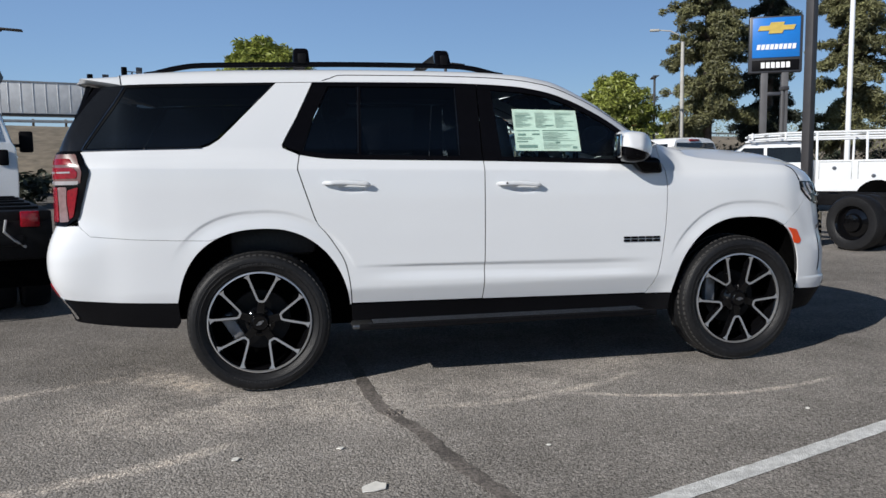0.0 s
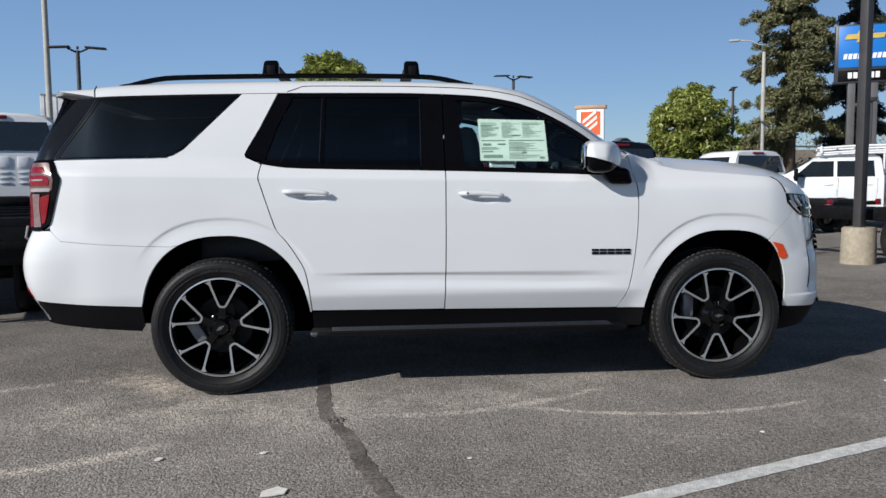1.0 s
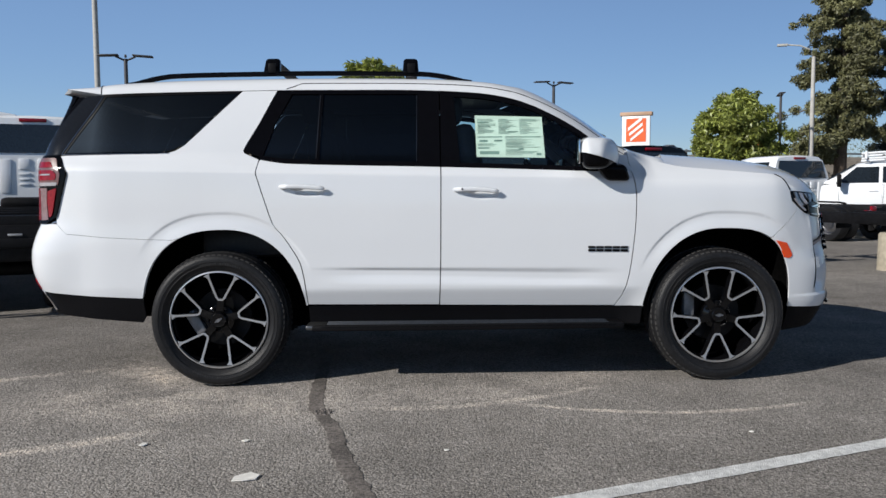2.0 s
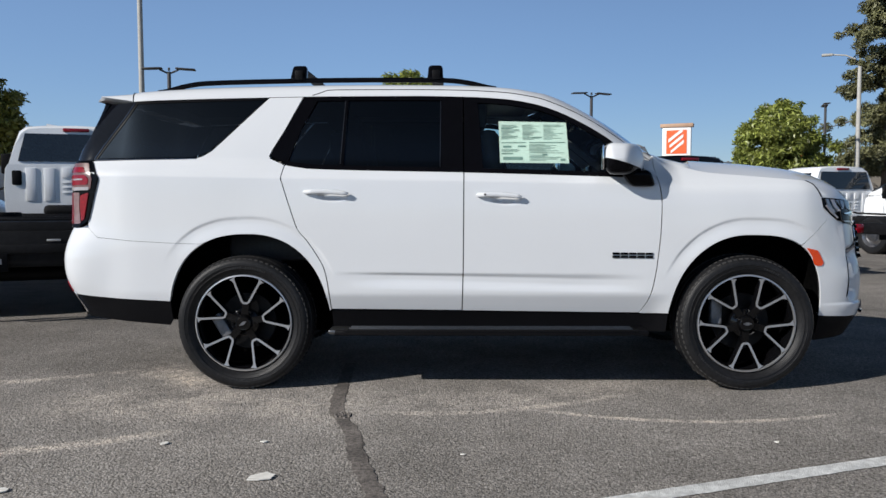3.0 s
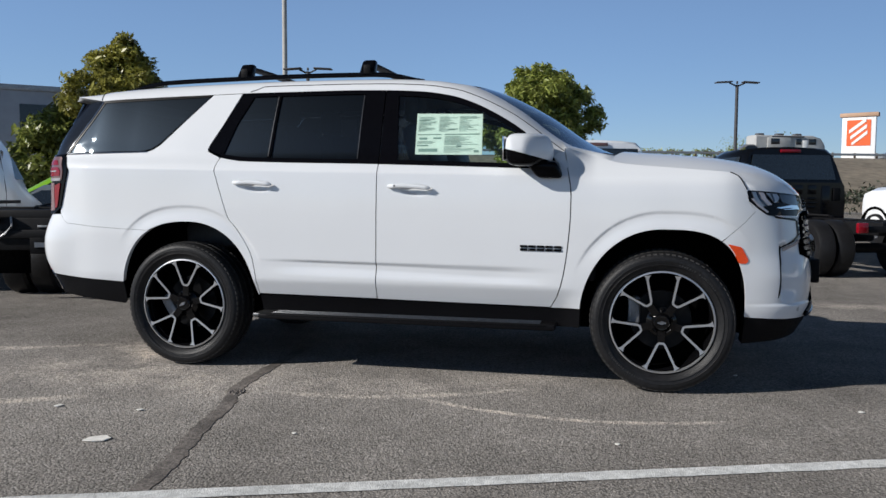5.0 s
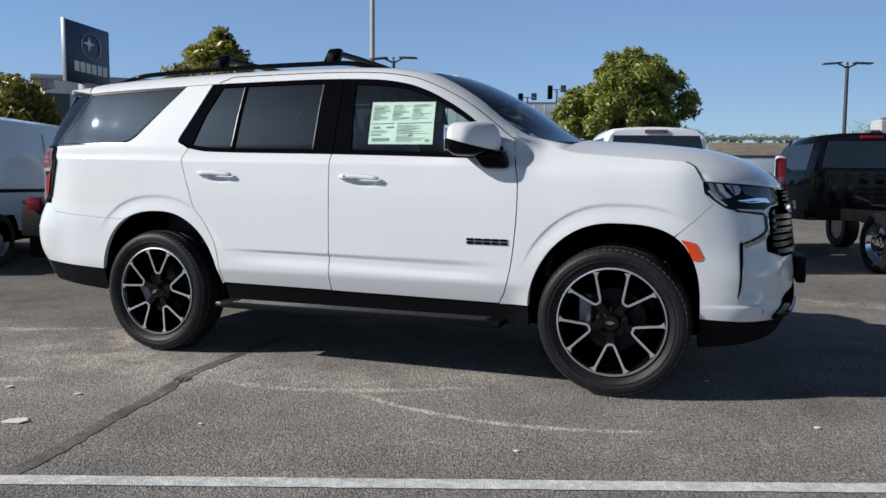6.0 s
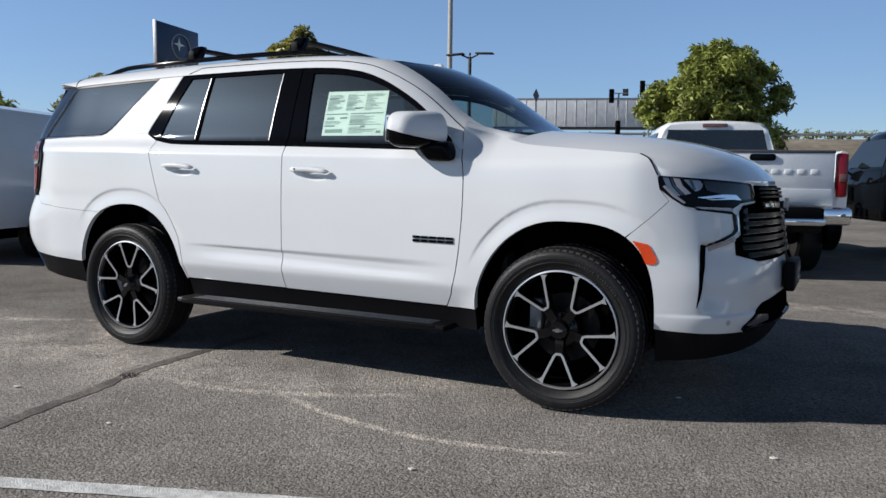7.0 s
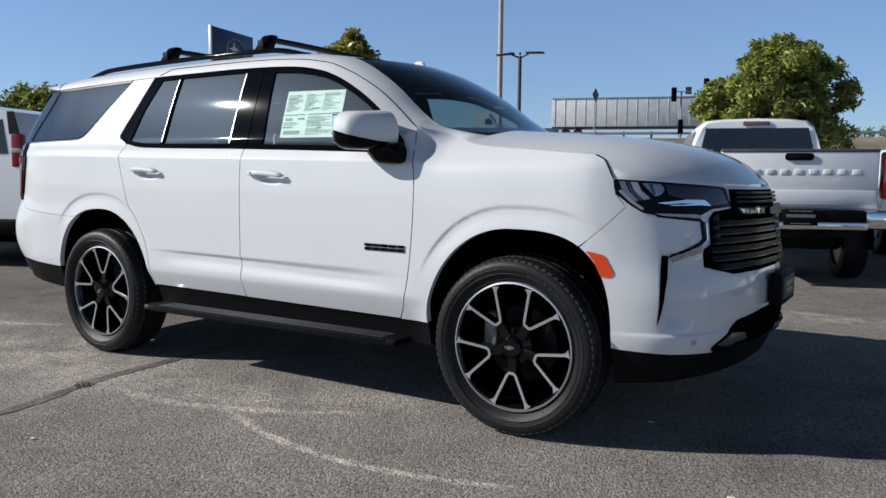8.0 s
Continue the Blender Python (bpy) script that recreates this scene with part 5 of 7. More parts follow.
ASPHALT = bpy.data.materials.new("worn_asphalt")
ASPHALT.use_nodes = True
t = ASPHALT.node_tree
b = t.nodes["Principled BSDF"]
geo = t.nodes.new("ShaderNodeNewGeometry")
P = geo.outputs["Position"]
xyz = t.nodes.new("ShaderNodeSeparateXYZ")
t.links.new(P, xyz.inputs[0])
X, Y = xyz.outputs[0], xyz.outputs[1]
grit = noise_of(t, P, 105, 4, 0.8)
coarse = noise_of(t, P, 34, 4, 0.7)
cell = t.nodes.new("ShaderNodeTexVoronoi")
cell.inputs["Scale"].default_value = 92
t.links.new(P, cell.inputs["Vector"])
broad, wide, mid = noise_of(t, P, 0.35, 4), noise_of(t, P, 0.9, 5, 0.6), noise_of(t, P, 3.2, 5, 0.65)
value = chain(t, "MULTIPLY_ADD", ease(t, broad, 0.3, 0.7), 0.065, 0.108)
value = chain(t, "MULTIPLY_ADD", ease(t, mid, 0.3, 0.7), 0.040, value)
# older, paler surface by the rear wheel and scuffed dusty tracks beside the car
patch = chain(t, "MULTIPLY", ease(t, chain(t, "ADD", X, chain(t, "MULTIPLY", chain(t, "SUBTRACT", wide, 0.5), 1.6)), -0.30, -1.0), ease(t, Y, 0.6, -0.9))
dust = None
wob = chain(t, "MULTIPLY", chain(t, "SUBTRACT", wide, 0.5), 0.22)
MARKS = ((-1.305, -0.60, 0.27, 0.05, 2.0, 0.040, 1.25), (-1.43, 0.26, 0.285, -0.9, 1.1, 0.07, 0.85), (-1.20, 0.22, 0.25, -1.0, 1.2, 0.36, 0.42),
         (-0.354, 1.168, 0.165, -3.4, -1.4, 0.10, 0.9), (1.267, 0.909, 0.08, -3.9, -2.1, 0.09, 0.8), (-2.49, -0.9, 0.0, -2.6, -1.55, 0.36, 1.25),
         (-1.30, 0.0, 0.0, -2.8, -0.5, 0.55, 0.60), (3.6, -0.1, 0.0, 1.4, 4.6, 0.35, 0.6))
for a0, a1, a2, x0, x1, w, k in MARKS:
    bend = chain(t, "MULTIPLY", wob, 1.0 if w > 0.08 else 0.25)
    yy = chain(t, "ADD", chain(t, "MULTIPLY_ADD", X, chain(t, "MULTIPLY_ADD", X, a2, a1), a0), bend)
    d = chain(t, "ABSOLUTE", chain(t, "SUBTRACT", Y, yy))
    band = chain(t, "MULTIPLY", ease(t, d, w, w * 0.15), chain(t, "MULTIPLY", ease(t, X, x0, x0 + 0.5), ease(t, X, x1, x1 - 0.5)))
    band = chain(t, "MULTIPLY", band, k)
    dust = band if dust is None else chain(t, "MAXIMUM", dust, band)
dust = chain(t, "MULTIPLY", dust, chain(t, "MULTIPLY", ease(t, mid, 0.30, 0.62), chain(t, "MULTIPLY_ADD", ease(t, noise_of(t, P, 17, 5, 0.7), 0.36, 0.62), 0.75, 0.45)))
value = chain(t, "MULTIPLY_ADD", patch, 0.034, value)
# newer, smoother and darker surface beyond the tail
newer = chain(t, "MULTIPLY", ease(t, chain(t, "ADD", Y, wob), -0.66, -0.42), ease(t, X, -1.5, -2.2))
value = chain(t, "MULTIPLY", value, chain(t, "MULTIPLY_ADD", newer, -0.20, 1.0))
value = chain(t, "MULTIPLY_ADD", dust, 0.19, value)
# stones of the surface: pale and dark chips
tone = t.nodes.new("ShaderNodeSeparateColor")
t.links.new(cell.outputs["Color"], tone.inputs[0])
value = chain(t, "MULTIPLY", value, chain(t, "MULTIPLY_ADD", tone.outputs[0], 0.34, 0.85))
value = chain(t, "MULTIPLY", value, chain(t, "MULTIPLY_ADD", ease(t, cell.outputs["Distance"], 0.40, 0.66), -0.26, 1.06))
value = chain(t, "MULTIPLY", value, chain(t, "MULTIPLY_ADD", ease(t, grit, 0.34, 0.66), 0.70, 0.66))
chips = chain(t, "MULTIPLY", ease(t, cell.outputs["Distance"], 0.30, 0.10), ease(t, coarse, 0.50, 0.66))
value = chain(t, "MULTIPLY_ADD", chips, 0.10, value)
value = chain(t, "MULTIPLY", value, chain(t, "MULTIPLY_ADD", ease(t, coarse, 0.32, 0.68), 0.40, 0.79))
pits = ease(t, noise_of(t, P, 62, 2, 0.6), 0.44, 0.36)
value = chain(t, "MULTIPLY", value, chain(t, "MULTIPLY_ADD", pits, -0.55, 1.09))
oil = ease(t, noise_of(t, P, 0.55, 3), 0.62, 0.74)
value = chain(t, "MULTIPLY", value, chain(t, "MULTIPLY_ADD", oil, -0.22, 1.0))
value = chain(t, "MULTIPLY", value, 1.40)
comb = t.nodes.new("ShaderNodeCombineXYZ")
t.links.new(value, comb.inputs[0])
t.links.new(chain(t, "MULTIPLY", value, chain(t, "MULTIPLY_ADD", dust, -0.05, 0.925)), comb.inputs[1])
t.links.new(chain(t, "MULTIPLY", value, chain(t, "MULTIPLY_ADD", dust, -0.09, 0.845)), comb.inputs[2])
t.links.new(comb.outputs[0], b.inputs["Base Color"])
b.inputs["Roughness"].default_value, b.inputs["Specular IOR Level"].default_value = 0.95, 0.04
bp = t.nodes.new("ShaderNodeBump")
bp.inputs["Strength"].default_value, bp.inputs["Distance"].default_value = 1.0, 0.005
t.links.new(chain(t, "ADD", chain(t, "MULTIPLY", grit, 0.6), chain(t, "MULTIPLY", cell.outputs["Distance"], -0.8)), bp.inputs["Height"])
t.links.new(bp.outputs[0], b.inputs["Normal"])
rows = []
edges = [-2500, -600, -200, -60, -25, -12, -6, -3, 0, 3, 6, 12, 25, 60, 200, 600, 2500]
for y in edges:
    rows.append([(x, y, 0.0) for x in edges])
v, f = loft(rows)
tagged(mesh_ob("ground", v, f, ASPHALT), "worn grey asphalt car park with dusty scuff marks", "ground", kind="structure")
LOT = 20.4  # the bays' direction, degrees
LINE = material("worn_white_paint", (0.60, 0.60, 0.585), 0.7, vary=0.22, grain=28, stain=5, bump=0.5, bump_scale=150)
TAR = material("tar_seam", (0.128, 0.112, 0.100), 0.85, vary=0.60, grain=60, stain=4, bump=0.4, bump_scale=120)


def lot(l, d, z=0.0):
    """A place from its run along the bays and its depth across them."""
    c, s = math.cos(radians(LOT)), math.sin(radians(LOT))
    return (l * c - d * s, l * s + d * c, z)


def strip(name, path, width, mat, label, category, z=0.004, ragged=0.006):
    """A flat painted or sealed strip on the ground with uneven edges."""
    pts = catmull([(p[0], p[1]) for p in path], 30)
    rows = []
    for i, p in enumerate(pts):
        d = pts[min(i + 1, len(pts) - 1)] - pts[max(i - 1, 0)]
        d /= np.linalg.norm(d)
        n = np.array([-d[1], d[0]])
        w = [width / 2 + ragged * noise.noise((p[0] * 14, p[1] * 14, k * 7.3)) for k in (0, 1)]
        rows.append([(*(p + n * w[0]), z), (*p, z + 0.001), (*(p - n * w[1]), z)])
    v, f = loft(rows, flip=True)
    return tagged(mesh_ob(name, v, f, mat), label, category, kind="structure")


strip("parking_line", [(-4.4, -4.52), (0.30, -2.765), (1.75, -2.226), (2.75, -1.852), (5.2, -0.94)], 0.092, LINE, "worn white painted parking line on asphalt", "parking line")
strip("tar_seam", [(-0.98, -0.2), (-0.945, -0.87), (-0.905, -1.345), (-0.868, -1.535), (-0.75, -1.86), (-0.69, -2.18), (-0.60, -2.5), (-0.545, -2.70), (-0.45, -3.2), (-0.3, -4.2)], 0.080, TAR, "dark sealed crack in the asphalt", "crack", 0.003, 0.014)


# ---- other vehicles on the lot ----
def quad_sheet(name, pts, mat, parent, thick=0.006, label=""):
    """A thin plate with the corners pts (in order round it)."""
    p = [Vector(q) for q in pts]
    n = (p[1] - p[0]).cross(p[2] - p[0]).normalized() * thick
    bm = bmesh.new()
    lo, hi = [bm.verts.new(q) for q in p], [bm.verts.new(q + n) for q in p]
    bm.faces.new(lo[::-1]), bm.faces.new(hi)
    for i in range(len(p)):
        bm.faces.new((lo[i], lo[(i + 1) % len(p)], hi[(i + 1) % len(p)], hi[i]))
    return part(name, bm, mat, parent, label, smooth=0)


def shell(name, stations, mat, parent, label="", smooth=38):
    """A closed body lofted through stations (x, [(y, z) of the left half from bottom to top])."""
    rows = []
    for x, half in stations:
        rows.append([(x + (h[2] if len(h) > 2 else 0), h[0], h[1]) for h in half] + [(x + (h[2] if len(h) > 2 else 0), -h[0], h[1]) for h in half[::-1]])
    v, f = loft(rows, closed=True, caps=True)
    bm = bmesh.new()
    vs = [bm.verts.new(p) for p in v]
    for q in f:
        try:
            bm.faces.new([vs[i] for i in q])
        except ValueError:
            pass
    bmesh.ops.remove_doubles(bm, verts=bm.verts, dist=1e-5)
    bmesh.ops.recalc_face_normals(bm, faces=bm.faces)
    return part(name, bm, mat, parent, label, smooth)


def plain_wheel(parent, x, y, r=0.40, width=0.25, rim=STEEL, dual=False):
    """A truck wheel with tyre, rim and hub; y is its outer face."""
    s = 1 if y > 0 else -1
    k = s
    hub = lathe_part("wheel", [(0, 0.02), (r * 0.30, 0.0), (r * 0.34, -0.05 * 1), (r * 0.5, -0.07), (r * 0.56, -0.03), (r * 0.62, 0.0), (r * 0.64, -0.02), (r * 0.6, -width * 0.9), (0, -width * 0.9)] if s > 0 else [(0, -0.02), (r * 0.30, 0.0), (r * 0.34, 0.05), (r * 0.5, 0.07), (r * 0.56, 0.03), (r * 0.62, 0.0), (r * 0.64, 0.02), (r * 0.6, width * 0.9), (0, width * 0.9)], rim, parent, 32, at=(x, y, r))
    prof = [(r * 0.62, 0.0), (r * 0.75, 0.02), (r * 0.93, 0.012), (r, -0.03), (r, -width + 0.03), (r * 0.93, -width), (r * 0.62, -width)]
    lathe_part("tyre", [(a, k * b) for a, b in prof], RUBBER, hub, 40, at=(x, y, r))
    if dual:
        lathe_part("inner_tyre", [(a, k * (b - width - 0.05)) for a, b in prof], RUBBER, hub, 40, at=(x, y, r))
    return hub


def cab_body(parent, paint, long=1.62, nose=1.25, floor=0.62, doors=1, high_lamp=RED):
    """A full-size truck cab; x = 0 is its back wall, ahead is +x. Returns the windscreen's foot."""
    wx = long
    lower = [(0.99, floor), (1.0, 0.80), (1.005, 1.10), (0.985, 1.34), (0.95, 1.40)]
    shell("cab_lower", [(0.0, [(y * 0.985, z) for y, z in lower]), (0.05, lower), (wx, lower), (wx + 0.25, [(0.99, floor), (1.0, 0.80), (1.0, 1.10), (0.97, 1.36), (0.86, 1.43)])], paint, parent)
    roof = 2.00
    top = [(0.95, 1.40), (0.86, 1.72), (0.79, 1.90), (0.70, 1.975), (0.45, roof), (0.0, roof + 0.012)]
    shell("cab_roof", [(0.0, [(0.93, 1.40), (0.83, 1.70, 0.037), (0.75, 1.88, 0.06), (0.66, 1.945, 0.09), (0.45, 1.965, 0.10), (0, 1.975, 0.10)]), (0.14, top), (wx * 0.62, top), (wx * 0.80, [(0.95, 1.40), (0.86, 1.70), (0.78, 1.86), (0.69, 1.93), (0.45, 1.955), (0, 1.965)]), (wx + 0.42, [(0.93, 1.40), (0.87, 1.41), (0.82, 1.415), (0.72, 1.42), (0.45, 1.425), (0, 1.43)])], paint, parent)
    n0 = wx + 0.25
    shell("nose_body", [(n0, [(0.99, floor), (1.0, 0.80), (1.0, 1.12), (0.96, 1.34), (0.80, 1.44), (0.0, 1.47)]), (n0 + nose * 0.75, [(1.0, floor), (1.01, 0.80), (1.0, 1.12), (0.95, 1.32), (0.78, 1.40), (0.0, 1.43)]), (n0 + nose, [(0.92, floor), (0.95, 0.80), (0.94, 1.08), (0.90, 1.25), (0.75, 1.31), (0.0, 1.34)])], paint, parent)
    for s in (1, -1):
        y = lambda z: s * (0.95 - (z - 1.40) * 0.285 + 0.004)
        n_doors = doors
        w0, w1 = 0.20, wx - 0.02
        span = (w1 - w0) / n_doors
        for k in range(n_doors):
            a, b = w0 + k * span + (0.05 if k else 0), w0 + (k + 1) * span - 0.03
            last = k == n_doors - 1
            pts = [(a, y(1.42), 1.42), (b + (0.12 if last else 0), y(1.42), 1.42), (b - (0.30 if last else 0), y(1.84), 1.84), (a + (0.03 if k == 0 else 0), y(1.84), 1.84)]
            quad_sheet("side_window", pts if s < 0 else pts[::-1], GLASS_TRUCK, parent)
            d0, d1 = w0 + k * span - 0.06, w0 + (k + 1) * span + (0.02 if last else -0.06)
            tube_part("door_seam", [(d0, s * 0.988, 1.38), (d0, s * 1.006, 1.05), (d0 + 0.04, s * 0.993, 0.66), (d1, s * 0.993, 0.66), (d1 + 0.03, s * 1.006, 1.05), (d1 + 0.03, s * 0.975, 1.38)], 0.004, SEAL, parent, 5)
            box_part("door_handle", (0.20, 0.02, 0.035), (d0 + 0.22, s * 1.012, 1.21), paint, parent, 0.01)
        m = box_part("truck_mirror", (0.10, 0.20, 0.34), (wx + 0.02, s * 1.22, 1.48), BLACK, parent, 0.03, "black towing mirror")
        box_part("mirror_arm", (0.05, 0.22, 0.05), (wx + 0.06, s * 1.06, 1.42), BLACK, m, 0.01)
    quad_sheet("windscreen", [(wx * 0.84, 0.72, 1.90), (wx * 0.84, -0.72, 1.90), (wx + 0.36, -0.80, 1.45), (wx + 0.36, 0.80, 1.45)], GLASS_TRUCK, parent, 0.02)
    quad_sheet("rear_window", [(0.002, 0.80, 1.45), (0.002, -0.80, 1.45), (0.050, -0.70, 1.87), (0.050, 0.70, 1.87)], GLASS_TRUCK, parent, 0.016, "dark rear window")
    box_part("brake_lamp", (0.04, 0.37, 0.055), (0.078, 0, 1.938), high_lamp, parent, 0.01, "high brake lamp")
    return wx


GLASS_TRUCK = material("truck_glass", (0.012, 0.016, 0.020), 0.05, vary=0.2, spec=0.5)
LOTDIR = LOT + 90


def chassis_truck(l, d, paint, word, long=1.62, rear=2.6, up=0.0, dual=True, deck=False, heading=LOTDIR, rim=STEEL, over=0.95, group="work trucks on the lot"):
    """A bare cab-and-chassis truck with its back to the camera; (l, d): the cab's back wall."""
    x, y, _ = lot(l, d)
    t = thing("chassis_truck", f"{word} cab and bare black chassis truck on the asphalt", "truck", pose(x, y, 0, 0, 0, heading), group)
    wx = cab_body(t, paint, long)
    for k in range(6):
        y0 = -0.62 + k * 0.25
        tall = k in (0, 4, 5)
        box_part("pressed_panel", (0.020, 0.15, 0.50 if tall else 0.16), (-0.006, y0, 1.10 if tall else 1.28), paint, t, 0.009)
        if not tall:
            for j in range(3):
                box_part("pressed_rib", (0.022, 0.15, 0.04), (-0.006, y0, 1.13 - j * 0.075), paint, t, 0.015)
    for s in (1, -1):
        box_part("air_vent", (0.03, 0.13, 0.22), (-0.016, s * 0.82, 1.20), BLACK, t, 0.02)
    for o in t.children:  # taller trucks carry their cab higher
        o.location.z = up
    for s in (1, -1):
        box_part("frame_rail", (rear + 1.0, 0.075, 0.18), (-rear / 2 + 0.5, s * 0.43, 0.72), FRAME, t, 0.008)
        box_part("tail_lamp", (0.06, 0.15, 0.14), (-rear - 0.05, s * 0.80, 0.74 + 0.5 * up), RED, t, 0.015, "square red tail lamp")
        if deck:
            box_part("mud_flap", (0.02, 0.48, 0.34), (-rear + 0.20, s * 0.76, 0.46), LINER, t, 0.004)
        plain_wheel(t, -rear + over, s * 0.97, 0.41, 0.24, rim, dual)
        plain_wheel(t, wx + 0.95, s * 0.99, 0.41, 0.25, STEEL)
        tube_part("wheel_arch", [(wx + 0.95 + 0.50 * math.cos(a), s * 1.004, 0.41 + 0.50 * math.sin(a)) for a in [radians(10 + 16 * k) for k in range(11)]], 0.035, LINER, t, 6)
    for k in range(4):
        box_part("cross_member", (0.10, 0.82, 0.14), (-0.3 - k * (rear - 0.3) / 3.2, 0, 0.72), FRAME, t, 0.01)
    box_part("rear_beam", (0.08, 1.50, 0.09), (-rear, 0, 0.72), FRAME, t, 0.01)
    box_part("plate_holder", (0.03, 0.34, 0.17), (-rear - 0.06, 0.25, 0.60), BLACK, t, 0.008)
    box_part("plate_print", (0.01, 0.24, 0.05), (-rear - 0.08, 0.25, 0.61), STEEL, t, 0.0)
    tube_part("axle", [(-rear + over, -0.85, 0.41), (-rear + over, 0.85, 0.41)], 0.075, FRAME, t)
    box_part("fuel_tank", (0.85, 0.42, 0.36), (-0.55, -0.66, 0.62), FRAME, t, 0.05)
    tube_part("air_hose", [(-0.1, 0.3, 1.0), (-0.35, 0.2, 0.92), (-0.7, 0.35, 0.88), (-1.2, 0.1, 0.86), (-1.5, 0.25, 0.84)], 0.022, BLACK, t, 8)
    if deck:
        box_part("black_deck", (rear - 0.25, 1.95, 0.14), (-rear / 2 - 0.12, 0, 0.905), FRAME, t, 0.02)
        box_part("deck_skirt", (0.06, 1.95, 0.34), (-rear + 0.02, 0, 0.72), FRAME, t, 0.015)
        box_part("deck_hump", (0.55, 0.85, 0.16), (-0.50, -0.05, 1.04), FRAME, t, 0.06)
        for s in (1, -1):
            tube_part("tie_chain", [(-rear - 0.01, s * 0.62, 0.90), (-rear - 0.05, s * 0.60, 0.80), (-rear - 0.04, s * 0.68, 0.72), (-rear - 0.02, s * 0.76, 0.66)], 0.012, GALV, t, 6, "loose galvanised tie chain")
            box_part("deck_mark", (0.012, 0.12, 0.022), (-rear - 0.016, s * 0.30, 0.80), GALV, t, 0.004)
        for k in range(5):
            box_part("deck_rail", (0.05, 1.80, 0.03), (-0.6 - k * (rear - 1.0) / 4, 0, 0.985), FRAME, t, 0.008)
        tube_part("light_cable", [(-rear + 0.3, 0.5, 0.99), (-rear + 1.0, 0.62, 1.02), (-rear + 1.7, 0.45, 1.0)], 0.015, BLACK, t, 6)
        lathe_part("coiled_hose", [(0.10, 0.0), (0.16, 0.0), (0.17, 0.03), (0.16, 0.06), (0.10, 0.06)], BLACK, t, 24, "z", at=(-3.2, 0.42, 0.985))
    return t


def pickup(l, d, paint, word, bed=2.55, long=1.95, heading=LOTDIR):
    """A pickup with its tailgate to the camera; (l, d): the middle of the tailgate."""
    x, y, _ = lot(l, d)
    t = thing("pickup_truck", f"{word} pickup truck with closed tailgate and chrome bumper", "pickup truck", pose(x, y, 0, 0, 0, heading) @ pose(bed + 0.12, 0, 0) @ Matrix.Diagonal((1.0, 1.0, 1.05, 1.0)))
    cab_body(t, paint, long, high_lamp=SMOKED)
    wall = [(1.0, 0.68), (1.01, 0.95), (1.0, 1.36), (0.985, 1.46), (0.93, 1.475), (0.90, 1.45), (0.90, 0.86), (0.0, 0.86)]
    shell("bed", [(-bed, wall), (-bed * 0.5, wall), (-0.10, wall)], paint, t)
    gate = box_part("tailgate", (0.07, 1.66, 0.62), (-bed - 0.045, 0, 1.16), paint, t, 0.02, "white tailgate with raised blank shapes")
    box_part("gate_cap", (0.09, 1.66, 0.035), (-bed - 0.045, 0, 1.462), GREY, gate, 0.012)
    box_part("gate_step", (0.02, 1.60, 0.16), (-bed - 0.085, 0, 0.96), paint, gate, 0.008)
    box_part("gate_handle", (0.03, 0.30, 0.075), (-bed - 0.085, 0, 1.395), BLACK, gate, 0.03, "black tailgate handle")
    for k in range(9):
        box_part("raised_block", (0.012, 0.085, 0.055), (-bed - 0.083, 0.60 - k * 0.15, 1.235), paint, gate, 0.006)
    for s in (1, -1):
        tl = box_part("tail_lamp", (0.10, 0.13, 0.50), (-bed - 0.02, s * 0.925, 1.20), RED, t, 0.03, "tall red tail lamp")
        box_part("clear_lens", (0.02, 0.08, 0.09), (-bed - 0.072, s * 0.925, 1.17), SMOKED, tl, 0.008)
        plain_wheel(t, -bed + 1.08, s * 0.99, 0.41, 0.26, STEEL)
        plain_wheel(t, long + 0.95, s * 0.99, 0.41, 0.26, STEEL)
        # flat dark plate on the side; the opening's shade is only its colour
        bm = bmesh.new()
        prism(bm, [(1.08 + 0.53 * math.cos(a), 0.42 + 0.53 * math.sin(a)) for a in [radians(-5 + 190 * k / 18) for k in range(19)]], 0.0, 0.012, lambda a, b, h: (-bed + a, s * (0.985 + h * 2.2), b))
        part("arch_shade_plate", bm, LINER, t, smooth=0)
        box_part("bumper_end", (0.20, 0.34, 0.20), (-bed - 0.16, s * 0.83, 0.74), CHROME, t, 0.05, "chrome bumper end")
        box_part("hitch_bar", (0.20, 0.10, 0.06), (-bed - 0.12, s * 0.3, 0.58), BLACK, t, 0.01)
    b = box_part("rear_bumper", (0.20, 1.40, 0.09), (-bed - 0.17, 0, 0.672), CHROME, t, 0.03, "chrome rear bumper")
    box_part("bumper_step", (0.18, 1.34, 0.13), (-bed - 0.16, 0, 0.775), BLACK, b, 0.03)
    box_part("plate_holder", (0.02, 0.36, 0.17), (-bed - 0.262, 0, 0.755), BLACK, b, 0.006)
    for k, w in ((0, 0.24), (1, 0.30), (2, 0.20)):
        box_part("plate_print", (0.004, w, (0.010, 0.034, 0.008)[k]), (-bed - 0.2745, 0, (0.822, 0.772, 0.692)[k]), STEEL, b, 0.0)
    box_part("axle_housing", (0.3, 1.5, 0.22), (-bed + 1.0, 0, 0.45), FRAME, t, 0.06)
    box_part("frame_pan", (bed, 1.5, 0.16), (-bed / 2, 0, 0.62), FRAME, t, 0.02)
    box_part("bed_gap_guard", (0.14, 1.8, 0.5), (-0.06, 0, 0.95), FRAME, t, 0.02)
    return t


